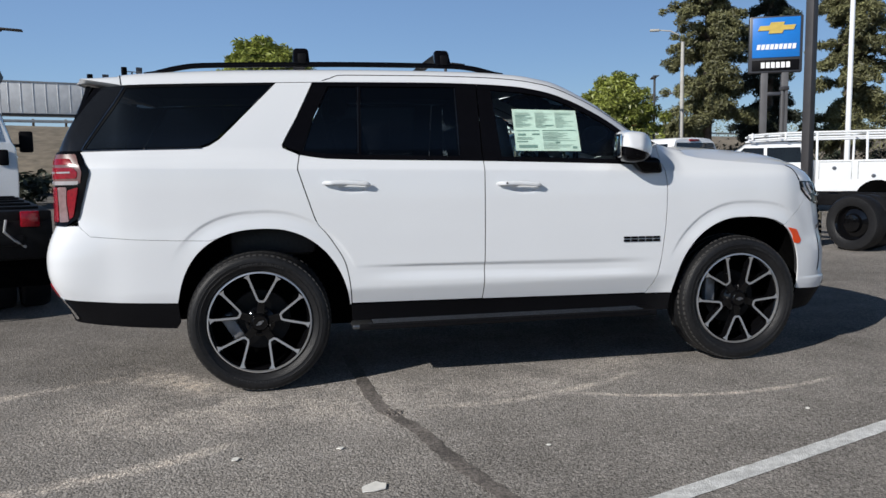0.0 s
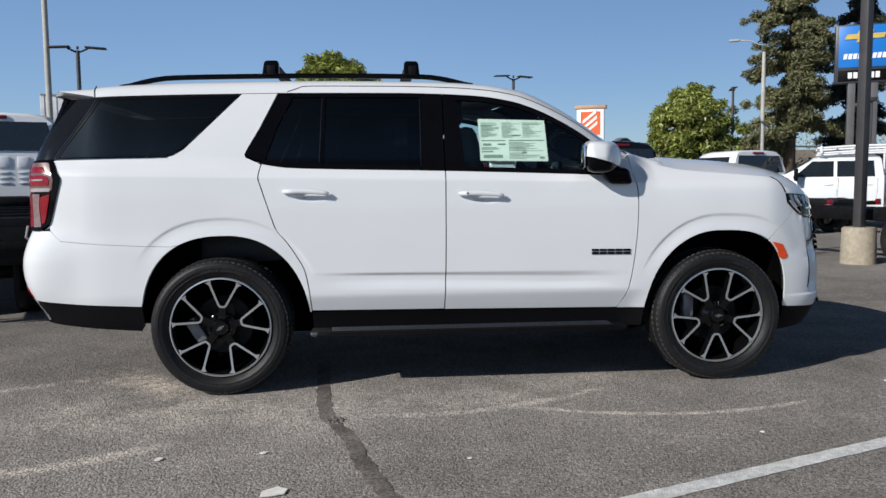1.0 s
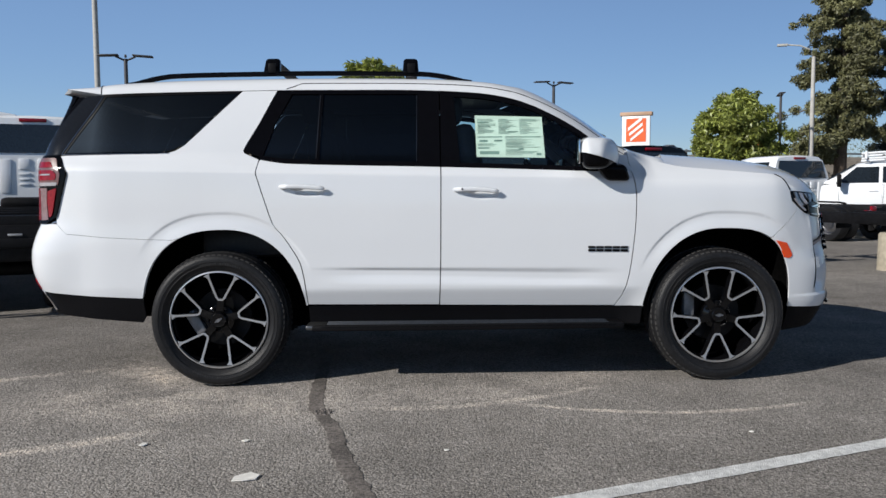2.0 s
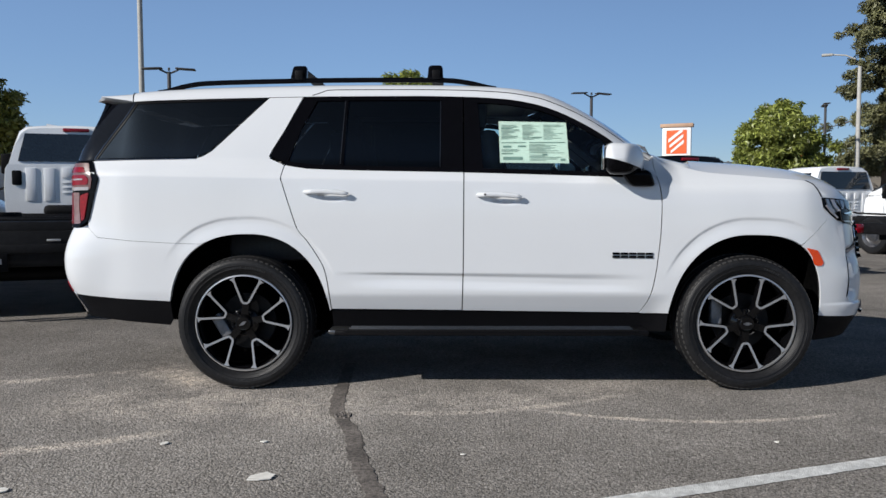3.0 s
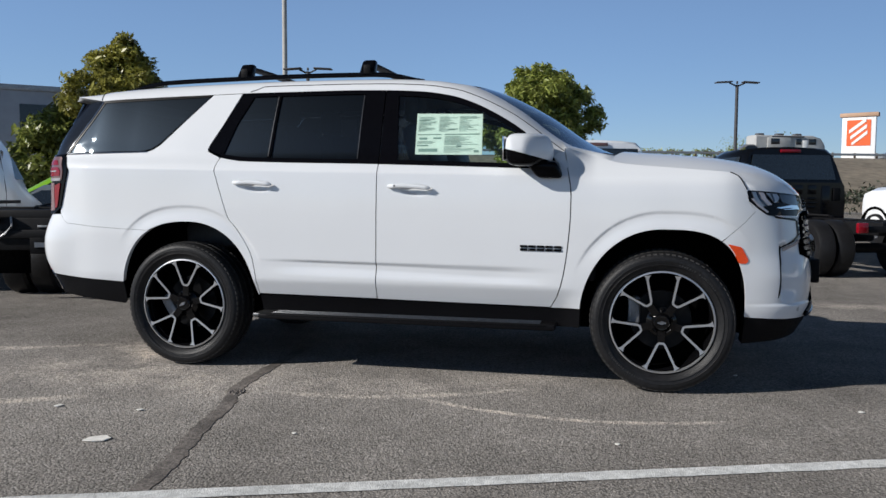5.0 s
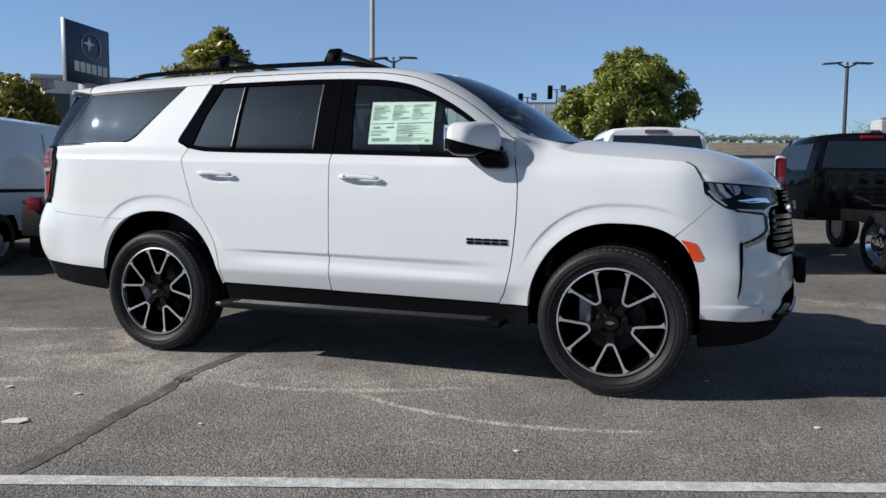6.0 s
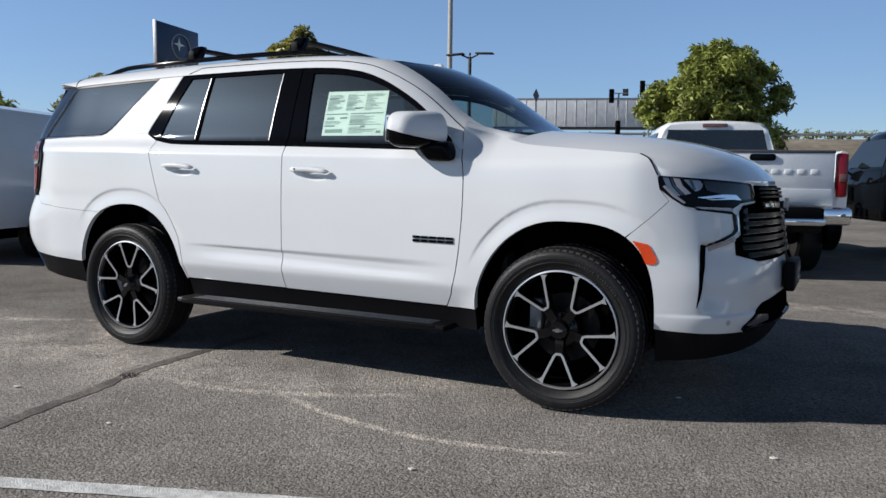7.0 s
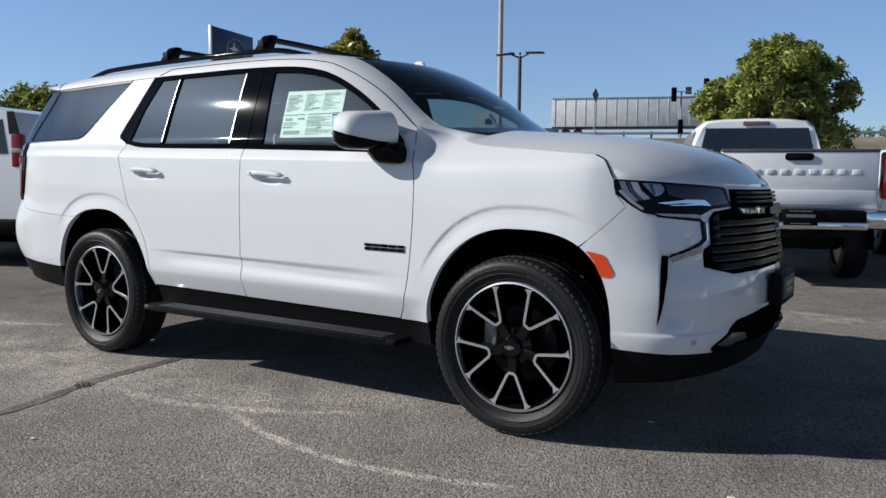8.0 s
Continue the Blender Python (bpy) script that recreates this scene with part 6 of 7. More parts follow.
def cargo_van(l, d, heading=LOTDIR, word="white"):
    """A full-size cargo van, back to the camera; (l, d): the middle of its back doors."""
    x, y, _ = lot(l, d)
    t = thing("cargo_van", f"{word} cargo van with dark rear windows, parked on the lot", "van", pose(x, y, 0, 0, 0, heading), "vans in a row")
    side = [(0.98, 0.46), (1.0, 0.80), (1.005, 1.15), (0.975, 1.45), (0.90, 1.85), (0.80, 2.00), (0.55, 2.07), (0.0, 2.09)]
    shell("body", [(0.0, [(y * 0.97, z) for y, z in side]), (0.06, side), (3.45, side), (3.80, [(0.98, 0.46), (1.0, 0.80), (1.0, 1.12), (0.93, 1.30), (0.86, 1.68), (0.76, 1.84), (0.5, 1.90), (0, 1.92)]), (4.25, [(0.98, 0.46), (1.0, 0.80), (0.98, 1.05), (0.90, 1.18), (0.80, 1.26), (0.66, 1.30), (0.4, 1.32), (0, 1.33)]), (4.85, [(0.90, 0.50), (0.92, 0.75), (0.88, 0.98), (0.80, 1.05), (0.70, 1.08), (0.5, 1.10), (0.3, 1.11), (0, 1.11)])], FLEET, t)
    for s in (1, -1):
        quad_sheet("rear_pillar", [(-0.006, s * 0.79, 1.71), (-0.006, s * 0.945, 1.71), (-0.002, s * 0.86, 2.00), (-0.002, s * 0.76, 2.00)][::s], BLACK, t, 0.012)
        lamp = box_part("tail_lamp", (0.10, 0.15, 0.42), (0.035, s * 0.890, 1.50), RED, t, 0.02, "red and white tail lamp")
        box_part("clear_lens", (0.02, 0.14, 0.06), (-0.012, s * 0.890, 1.50), CLEAR, lamp, 0.006)
        quad_sheet("rear_window", [(-0.006, s * 0.10, 1.46), (-0.006, s * 0.76, 1.46), (-0.002, s * 0.70, 1.90), (-0.002, s * 0.10, 1.90)][::s], GLASS_TRUCK, t, 0.010)
        box_part("side_moulding", (2.9, 0.02, 0.05), (2.2, s * 1.006, 1.02), BLACK, t, 0.006)
        tube_part("door_seam", [(3.15, s * 0.92, 1.80), (3.15, s * 1.004, 1.2), (3.15, s * 0.995, 0.55)], 0.006, SEAL, t, 5)
        tube_part("door_seam", [(2.3, s * 0.92, 1.86), (2.3, s * 1.004, 1.2), (2.3, s * 0.995, 0.55)], 0.006, SEAL, t, 5)
        for x0 in (1.0, 4.05):
            plain_wheel(t, x0, s * 0.985, 0.37, 0.24, ALLOY)
            bm = bmesh.new()
            prism(bm, [(0.47 * math.cos(a), 0.37 + 0.47 * math.sin(a)) for a in [radians(-5 + 190 * k / 18) for k in range(19)]], 0.0, 0.012, lambda a, b, h: (x0 + a, s * (0.972 + h * 1.8), b))
            part("arch_shade_plate", bm, LINER, t, smooth=0)
        quad_sheet("door_window", [(3.23, s * 0.945, 1.38), (3.97, s * 0.93, 1.36), (3.70, s * 0.86, 1.72), (3.23, s * 0.90, 1.80)][::-s], GLASS_TRUCK, t, 0.02)
    tube_part("door_gap", [(-0.008, 0, 0.60), (-0.008, 0, 1.98)], 0.008, SEAL, t, 6)
    box_part("rear_bumper", (0.16, 1.90, 0.20), (-0.06, 0, 0.52), BLACK, t, 0.03, "black rear bumper")
    box_part("underbody", (4.2, 1.5, 0.2), (2.3, 0, 0.40), LINER, t, 0.03)
    return t


def saloon(l, d, paint, word, heading, height=1.45, z0=0.0, where="parked beyond the lot", name="parked_car"):
    """A low car seen from afar."""
    x, y, _ = lot(l, d)
    t = thing(name, f"{word} car with dark windows {where}", "car", pose(x, y, z0, 0, 0, heading))
    h = height
    low = [(0.86, 0.25), (0.91, 0.5), (0.90, 0.80), (0.82, h * 0.64), (0.0, h * 0.66)]
    shell("body", [(-2.25, [(0.72, 0.35), (0.76, 0.5), (0.76, 0.75), (0.70, 0.84), (0, 0.86)]), (-2.0, low), (1.1, low), (2.0, [(0.84, 0.25), (0.86, 0.5), (0.82, 0.70), (0.72, 0.76), (0, 0.80)]), (2.3, [(0.70, 0.32), (0.72, 0.45), (0.68, 0.58), (0.6, 0.62), (0, 0.64)])], paint, t)
    c = shell("cabin", [(-1.75, [(0.76, h * 0.62), (0.70, h * 0.65), (0.55, h * 0.66), (0, h * 0.67)]), (-0.9, [(0.80, h * 0.62), (0.68, h * 0.90), (0.52, h * 0.985), (0, h)]), (0.1, [(0.80, h * 0.62), (0.68, h * 0.90), (0.52, h * 0.98), (0, h * 0.99)]), (1.05, [(0.78, h * 0.60), (0.72, h * 0.62), (0.55, h * 0.63), (0, h * 0.64)])], paint, t)
    for s in (1, -1):
        quad_sheet("side_window", [(-1.35, s * 0.785, h * 0.66), (0.75, s * 0.785, h * 0.66), (0.05, s * 0.70, h * 0.90), (-0.88, s * 0.70, h * 0.90)][::-s], GLASS_TRUCK, t, 0.012)
        for x0 in (-1.4, 1.35):
            plain_wheel(t, x0, s * 0.90, 0.33, 0.22, STEEL)
    quad_sheet("windscreen", [(0.12, 0.56, h * 0.95), (0.12, -0.56, h * 0.95), (0.98, -0.66, h * 0.66), (0.98, 0.66, h * 0.66)][::-1], GLASS_TRUCK, t, 0.02)
    return t


def service_truck(m):
    """A white crew-cab service truck: utility body and pipe rack."""
    t = thing("service_truck", "white crew cab service truck with a pipe ladder rack", "truck", m)
    cab_body(t, FLEET, 1.95, doors=2)
    body = [(1.02, 0.62), (1.03, 0.90), (1.03, 1.44), (1.0, 1.47), (0.62, 1.47), (0.60, 1.0), (0, 1.0)]
    shell("utility_body", [(-2.75, body), (-1.4, body), (-0.12, body)], FLEET, t)
    for s in (1, -1):
        for k in range(3):
            tube_part("locker_seam", [(-0.2 - k * 0.9, s * 1.034, 0.95), (-0.2 - k * 0.9, s * 1.034, 1.42), (-0.95 - k * 0.88, s * 1.034, 1.42), (-0.95 - k * 0.88, s * 1.034, 0.95)], 0.005, SEAL, t, 5)
            lathe_part("locker_latch", [(0, 0.0), (0.045, 0.0), (0.05, 0.012), (0, 0.016)], STEEL, t, 14, at=(-0.55 - k * 0.9, s * 1.034, 1.25 - 0.22 * (k % 2)))
        plain_wheel(t, -1.55, s * 1.02, 0.40, 0.24, STEEL, True)
        plain_wheel(t, 2.90, s * 0.99, 0.40, 0.25, STEEL)
        bm = bmesh.new()
        prism(bm, [(0.50 * math.cos(a), 0.42 + 0.50 * math.sin(a)) for a in [radians(-5 + 190 * k / 18) for k in range(19)]], 0.0, 0.012, lambda a, b, h: (-1.55 + a, s * (1.022 + h * 1.6), b))
        part("arch_shade_plate", bm, LINER, t, smooth=0)
        for z in (2.10, 2.24):
            tube_part("rack_rail", [(-2.7, s * 0.92, z), (0.5, s * 0.92, z), (1.0, s * 0.90, z - 0.02), (1.5, s * 0.88, z - 0.05)], 0.030, FLEET, t, 8)
        for x0 in (-2.5, -1.3, -0.15, 0.6, 1.4):
            tube_part("rack_post", [(x0, s * 0.98, 1.46 if x0 < 0 else 2.05), (x0, s * 0.92, 2.24)], 0.030, FLEET, t, 8)
    for x0 in (-2.5, -1.3, -0.15, 0.6, 1.0, 1.45):
        tube_part("rack_bar", [(x0, -0.90, 2.20 if x0 < 2 else 2.14), (x0, 0.90, 2.20 if x0 < 2 else 2.14)], 0.026, FLEET, t, 8)
    box_part("rear_bumper", (0.18, 1.9, 0.16), (-2.84, 0, 0.62), BLACK, t, 0.02)
    return t


pickup(3.60, 4.42, FLEET, "white")
LIME = material("lime_paint", (0.20, 0.42, 0.02), 0.3, coat=0.8, vary=0.05)
SLATE = material("slate_paint", (0.10, 0.115, 0.13), 0.3, coat=0.8, vary=0.05)
chassis_truck(-3.53, 7.9, FLEET, "tall white", rear=5.0, deck=True, up=0.33, rim=BRAKE)
chassis_truck(6.9, 6.7, TRUCK_BLACK, "black", rear=2.9, rim=CHROME)
chassis_truck(13.24, 9.2, FLEET, "white", rear=2.6)
chassis_truck(8.77, -2.98, FLEET, "white", rear=7.3, over=2.57, heading=LOTDIR + 180, rim=WHEEL_BLACK)
cargo_van(-6.80, 3.7), cargo_van(-10.2, 3.6)
saloon(-6.35, 13.2, LIME, "bright lime green", LOT + 8, 1.55)
saloon(-6.4, 11.0, SLATE, "dark slate", LOT + 172, 1.35)
service_truck(pose(12.35, 13.1, 0, 0, 0, 150) @ Matrix.Diagonal((1.0, 1.0, 0.93, 1.0)))


# ---- trees ----
def leaf_cloud(name, centres, count, size, mat, parent, seed, flat=0.5, stretch=1.7, label=""):
    """Many small leaves round clump centres (x, y, z, radius): one mesh of folded leaf blades."""
    rng = np.random.default_rng(seed)
    w = np.array([c[3] ** 2.2 for c in centres])
    pick = rng.choice(len(centres), count, p=w / w.sum())
    c = np.array(centres)[pick]
    d = rng.normal(size=(count, 3))
    d /= np.linalg.norm(d, axis=1)[:, None]
    r = c[:, 3:4] * rng.uniform(0.0, 1.25, (count, 1)) ** 0.65
    p = c[:, :3] + d * r * np.array([1, 1, 0.8])
    out = d * 0.45 + rng.normal(size=(count, 3)) * 0.62 + np.array([0, 0, flat])
    out /= np.linalg.norm(out, axis=1)[:, None]
    a = np.cross(out, rng.normal(size=(count, 3)))
    a /= np.linalg.norm(a, axis=1)[:, None]
    b = np.cross(out, a)
    s = size * rng.uniform(0.6, 1.35, (count, 1))
    v = np.stack([p - a * s * stretch * 0.5, p + b * s * 0.32 + out * s * 0.10, p + a * s * stretch * 0.5, p - b * s * 0.32 + out * s * 0.10], 1).reshape(-1, 3)
    me = bpy.data.meshes.new(name)
    me.vertices.add(len(v)), me.loops.add(count * 4), me.polygons.add(count)
    me.vertices.foreach_set("co", v.ravel())
    me.loops.foreach_set("vertex_index", np.arange(count * 4))
    me.polygons.foreach_set("loop_start", np.arange(count) * 4)
    me.update(calc_edges=True)
    me.materials.append(mat)
    ob = new(name, me)
    ob.parent = parent
    ob["kind"] = "stuff"
    if label:
        ob["label"] = label
    return ob


def limbs(parent, base, top, radius, n, spread, seed, start=0.35):
    """A tapered trunk with limbs; returns the limbs' ends."""
    rng = random.Random(seed)
    b, t = Vector(base), Vector(top)
    pts = [b.lerp(t, k / 8) + Vector((rng.uniform(-1, 1), rng.uniform(-1, 1), 0)) * radius * (0.5 if k else 0) for k in range(9)]
    pieces = [tube(pts, [radius * (1.15 - 0.95 * k / 8) for k in range(9)], 10)]
    ends = []
    for k in range(n):
        f = start + (0.95 - start) * k / max(1, n - 1)
        p = b.lerp(t, f)
        a = k * 2.4 + rng.uniform(-0.5, 0.5)
        reach = spread * (1.05 - 0.75 * (f - start) / (1 - start)) * rng.uniform(0.75, 1.05)
        e = p + Vector((math.cos(a) * reach, math.sin(a) * reach, reach * rng.uniform(0.25, 0.6)))
        mid = p.lerp(e, 0.5) + Vector((0, 0, -0.05 * reach))
        pieces.append(tube([p, mid, e], [radius * 0.42, radius * 0.26, radius * 0.08], 7))
        ends.append(e)
    merged("trunk", pieces, BARK, parent)
    return ends


def broad_tree(x, y, height, width, low, seed, mat=LEAF, leaves=9000, size=0.22, z0=0.0, label="rounded broadleaf tree with glossy green leaves", peak=0.0):
    t = thing("tree", label, "tree", pose(x, y, z0), "trees round the lot")
    rng = random.Random(seed)
    ends = limbs(t, (0, 0, 0), (0.1, 0, height * 0.86), 0.14 + width * 0.012, 11, width * 0.42, seed, max(0.2, low / height))
    mid, hz = (height + low) / 2, (height - low) / 2
    cs = []
    for k in range(230):
        u = rng.uniform(-1, 1)
        a = rng.uniform(0, math.tau)
        deep = rng.uniform(0.0, 1.0) ** 0.45
        rr = math.sqrt(max(0, 1 - u * u)) * deep
        taper = 1.0 - peak * max(0, u)
        lump = 0.88 + 0.34 * noise.noise((math.cos(a) * 1.7 + seed, math.sin(a) * 1.7, u * 2.2))
        cs.append((math.cos(a) * rr * width * 0.47 * taper * lump, math.sin(a) * rr * width * 0.47 * taper * lump, mid + u * hz * 0.93 * lump, width * rng.uniform(0.040, 0.095)))
    for e in ends:
        cs.append((e.x, e.y, min(max(e.z, low + 0.3), height - 0.5), width * rng.uniform(0.06, 0.10)))
    leaf_cloud("crown", cs, leaves, size, mat, t, seed + 3, flat=0.5, stretch=1.9)
    return t


def conifer(x, y, height, width, low, seed, mat=NEEDLE, needles=110000, label="tall shaggy conifer with drooping green-brown branches"):
    t = thing("conifer", label, "tree", pose(x, y, 0), "tall conifers")
    rng = random.Random(seed)
    pieces = [tube([(0, 0, 0), (0.1, 0.05, height * 0.4), (0, 0.1, height)], [0.45, 0.30, 0.05], 10)]
    cs = []
    z = low
    while z < height - 0.5:
        f = (z - low) / (height - low)
        env = width * 0.5 * (0.92 + 0.14 * math.sin(min(1, f * 2.2) * math.pi * 0.5)) * (1 - f) ** 0.60 + 0.35
        for k in range(4):
            a = rng.uniform(0, math.tau)
            reach = env * rng.uniform(0.55, 1.0) * (0.88 + 0.26 * math.sin(2 * a + 0.9 * z + seed) * math.sin(0.7 * z + seed))
            n = 4
            for j in range(1, n + 1):
                g = j / n
                cs.append((math.cos(a) * reach * g, math.sin(a) * reach * g, z + 0.5 * g - 0.9 * g * g + rng.uniform(-0.2, 0.2), rng.uniform(0.34, 0.66) * (0.7 + 0.3 * (1 - f))))
            pieces.append(tube([(0, 0, z - 0.3), (math.cos(a) * reach * 0.5, math.sin(a) * reach * 0.5, z + 0.1), (math.cos(a) * reach * 0.95, math.sin(a) * reach * 0.95, z - 0.3)], [0.10, 0.06, 0.02], 6))
        z += rng.uniform(0.5, 0.95)
    merged("trunk", pieces, BARK, t)
    leaf_cloud("crown", cs, needles, 0.135, mat, t, seed + 9, flat=0.3, stretch=2.4)
    return t


broad_tree(-2.45, 29.6, 7.1, 6.1, 1.7, 11, leaves=62000, size=0.15, peak=0.35)
broad_tree(17.6, 37.4, 6.8, 6.0, 1.0, 21, leaves=44000, size=0.15, peak=0.25)
broad_tree(-18.6, 22.8, 7.7, 5.6, 1.6, 31, mat=LEAF_GOLD, leaves=36000, size=0.15, label="broadleaf tree with yellowing sunlit leaves", peak=0.62)
broad_tree(-30.0, 21.8, 6.2, 6.0, 1.2, 41, mat=LEAF_GOLD, leaves=20000, size=0.16, label="low broadleaf tree with yellowing leaves")
broad_tree(-33.5, 17.0, 5.6, 6.0, 1.2, 43, leaves=20000, size=0.16)
broad_tree(-36.0, 11.0, 5.2, 7.0, 0.8, 47, leaves=20000, size=0.16)
broad_tree(-21.6, 23.2, 5.4, 5.4, 0.9, 33, leaves=20000, size=0.17, label="dark green broadleaf tree behind the lot")
conifer(28.4, 46.1, 24, 8.8, 3.4, 51)
conifer(35.6, 49.5, 22, 5.4, 2.4, 53, mat=DARK_NEEDLE, label="tall conifer with its shade put into dark needles")
conifer(36.0, 41.0, 20, 6.0, 3.0, 55)


def hedge(name, a, b, height, deep, seed, mat, leaves, label):
    """A shaggy run of shrubs from a to b."""
    t = thing(name, label, "shrub")
    rng = random.Random(seed)
    cs = []
    n = int((Vector(b) - Vector(a)).length / 1.2)
    for k in range(n + 1):
        p = Vector(a).lerp(Vector(b), k / n)
        for j in range(3):
            cs.append((p.x + rng.uniform(-0.6, 0.6) * deep, p.y + rng.uniform(-0.6, 0.6) * deep, p.z + height * rng.uniform(0.25, 0.85), height * rng.uniform(0.28, 0.5)))
    leaf_cloud("foliage", cs, leaves, 0.24, mat, t, seed)
    return t


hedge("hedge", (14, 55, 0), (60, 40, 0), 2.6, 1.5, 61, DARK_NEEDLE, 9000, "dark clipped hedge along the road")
hedge("shrubs", (-26, 26, 0), (-40, 20, 0), 1.8, 1.5, 63, LEAF, 5000, "dark green shrubs beyond the lot")
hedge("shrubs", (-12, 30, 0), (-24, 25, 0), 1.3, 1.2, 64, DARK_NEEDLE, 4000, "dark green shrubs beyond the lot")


# ---- poles and lamps ----
def twin_lamp(x, y, h, turn=0.0, label="dark pole with two flat lamp heads"):
    t = thing("parking_lamp", label, "lamp post", pose(x, y, 0, 0, 0, turn), "car park lamps")
    tube_part("pole", [(0, 0, 0), (0, 0, h - 0.1)], [0.085, 0.07], POLE_DARK, t, 10)
    for s in (1, -1):
        tube_part("arm", [(0, 0, h - 0.18), (s * 0.35, 0, h - 0.02)], 0.035, POLE_DARK, t, 8)
        box_part("lamp_head", (0.74, 0.34, 0.055), (s * 0.62, 0, h + 0.01), POLE_DARK, t, 0.02, turn=pose(0, 0, 0, 0, s * 3, 0))
    box_part("sensor", (0.08, 0.08, 0.12), (0, 0, h), POLE_DARK, t, 0.02)
    return t


twin_lamp(-11.3, 24.3, 6.3, 10), twin_lamp(6.3, 31.9, 6.35, 15), twin_lamp(21.4, 40.2, 6.8, 70)


def mast(x, y, h, r, mat, label, base=None):
    t = thing("light_mast", label, "pole", pose(x, y, 0))
    tube_part("pole", [(0, 0, 0), (0, 0, h)], [r, r * 0.75], mat, t, 12)
    if base:
        lathe_part("footing", [(0, 0), (base[0], 0), (base[0], base[1] - 0.02), (base[0] - 0.02, base[1]), (0, base[1])], CONCRETE, t, 28, "z", "round concrete footing")
    box_part("lamp_head", (1.6, 0.4, 0.14), (0, 0, h), mat, t, 0.03)
    return t


mast(-12.9, 25.6, 14.0, 0.12, POLE_GREY, "tall pale grey light mast")
t = thing("light_mast", "square dark bronze pole on a concrete footing", "pole", pose(6.60, 5.26, 0, 0, 0, LOT))
box_part("pole", (0.13, 0.13, 8.0), (0, 0, 4.5), POLE_DARK, t, 0.01)
lathe_part("footing", [(0, 0), (0.245, 0), (0.235, 0.52), (0.215, 0.545), (0, 0.55)], CONCRETE, t, 28, "z", "round stained concrete footing")
box_part("lamp_head", (1.4, 0.4, 0.14), (0, 0, 8.5), POLE_DARK, t, 0.03)
mast(26.7, 29.4, 16.0, 0.14, FLEET, "tall white painted pole")
t = thing("street_lamp", "pale concrete street lamp with a curved arm", "street lamp", pose(24.2, 41.9, 0, 0, 0, 160))
tube_part("pole", [(0, 0, 0), (0, 0, 9.3)], [0.16, 0.11], POLE_GREY, t, 12)
tube_part("arm", [(0, 0, 9.2), (0.25, 0, 9.75), (0.8, 0, 10.02), (1.5, 0, 10.1)], 0.045, POLE_GREY, t, 8)
box_part("lamp_head", (0.62, 0.26, 0.15), (1.8, 0, 10.1), POLE_GREY, t, 0.05)
t = thing("street_lamp", "slim dark post with a small lamp head", "street lamp", pose(25.5, 33.0, 0))
tube_part("pole", [(0, 0, 0), (0, 0, 5.3)], 0.06, POLE_DARK, t, 8)
box_part("lamp_head", (0.40, 0.40, 0.22), (0, 0, 5.4), POLE_DARK, t, 0.05)

# ---- signs ----
SIGN_BLUE = material("sign_blue", (0.010, 0.16, 0.52), 0.35, vary=0.05)
SIGN_NAVY = material("sign_navy", (0.012, 0.028, 0.085), 0.35, vary=0.08)
SIGN_DARK = material("sign_dark", (0.035, 0.037, 0.045), 0.4, vary=0.1)
SIGN_WHITE = material("sign_white", (0.78, 0.78, 0.77), 0.4, vary=0.04)
SIGN_GOLD = material("sign_gold", (0.62, 0.44, 0.10), 0.35, metal=0.2, vary=0.1, grain=3)
SIGN_ORANGE = material("sign_orange", (0.72, 0.11, 0.02), 0.45, vary=0.05)
CORNICE = material("sign_cornice", (0.42, 0.27, 0.18), 0.7, vary=0.1)


def bars(parent, x0, x1, z, h, mat, y, n, slant=0.0, name="letter_bar"):
    """A run of plain upright bars where a brand is lettered."""
    w = (x1 - x0) / n
    for k in range(n):
        bm = bmesh.new()
        a = x0 + k * w
        prism(bm, [(a + w * 0.10, z), (a + w * 0.86, z), (a + w * 0.86 + slant, z + h), (a + w * 0.10 + slant, z + h)], 0, 0.03, lambda p, q, d: (p, y - d, q))
        bmesh.ops.recalc_face_normals(bm, faces=bm.faces)
        part(name, bm, mat, parent, smooth=0)


t = thing("dealer_sign", "tall grey pylon with a blue sign and gold emblem", "sign", pose(27.8, 37.3, 1.43, 0, 0, -26))
box_part("frame", (3.00, 0.55, 3.35), (0, 0, 7.02), SIGN_DARK, t, 0.06)
box_part("blue_panel", (2.66, 0.05, 2.35), (0, -0.285, 7.42), SIGN_BLUE, t, 0.01, "bright blue panel")
box_part("name_panel", (2.66, 0.05, 0.62), (0, -0.285, 5.78), BLACK, t, 0.01)
bm = bmesh.new()
prism(bm, [(-1.05, -0.14), (-0.92, 0.14), (-0.40, 0.14), (-0.32, 0.33), (0.45, 0.33), (0.38, 0.14), (1.08, 0.14), (0.94, -0.14), (0.40, -0.14), (0.32, -0.33), (-0.45, -0.33), (-0.38, -0.14)], 0, 0.05, lambda a, b, h: (a, -0.31 - h, 7.98 + b))
bmesh.ops.recalc_face_normals(bm, faces=bm.faces)
part("emblem", bm, SIGN_GOLD, t, "plain gold cross-shaped emblem", smooth=0)
bars(t, -1.12, 1.12, 6.72, 0.30, SIGN_WHITE, -0.31, 9, 0.05)
bars(t, -0.85, 0.85, 5.62, 0.34, SIGN_WHITE, -0.31, 6)
for s in (1, -1):
    box_part("pylon_leg", (0.40, 0.45, 6.9), (s * 0.58, 0, 2.0), GREY, t, 0.04)
for z in (4.1, 1.2):
    box_part("pylon_brace", (0.9, 0.40, 0.20), (0, 0, z), SIGN_DARK, t, 0.02)

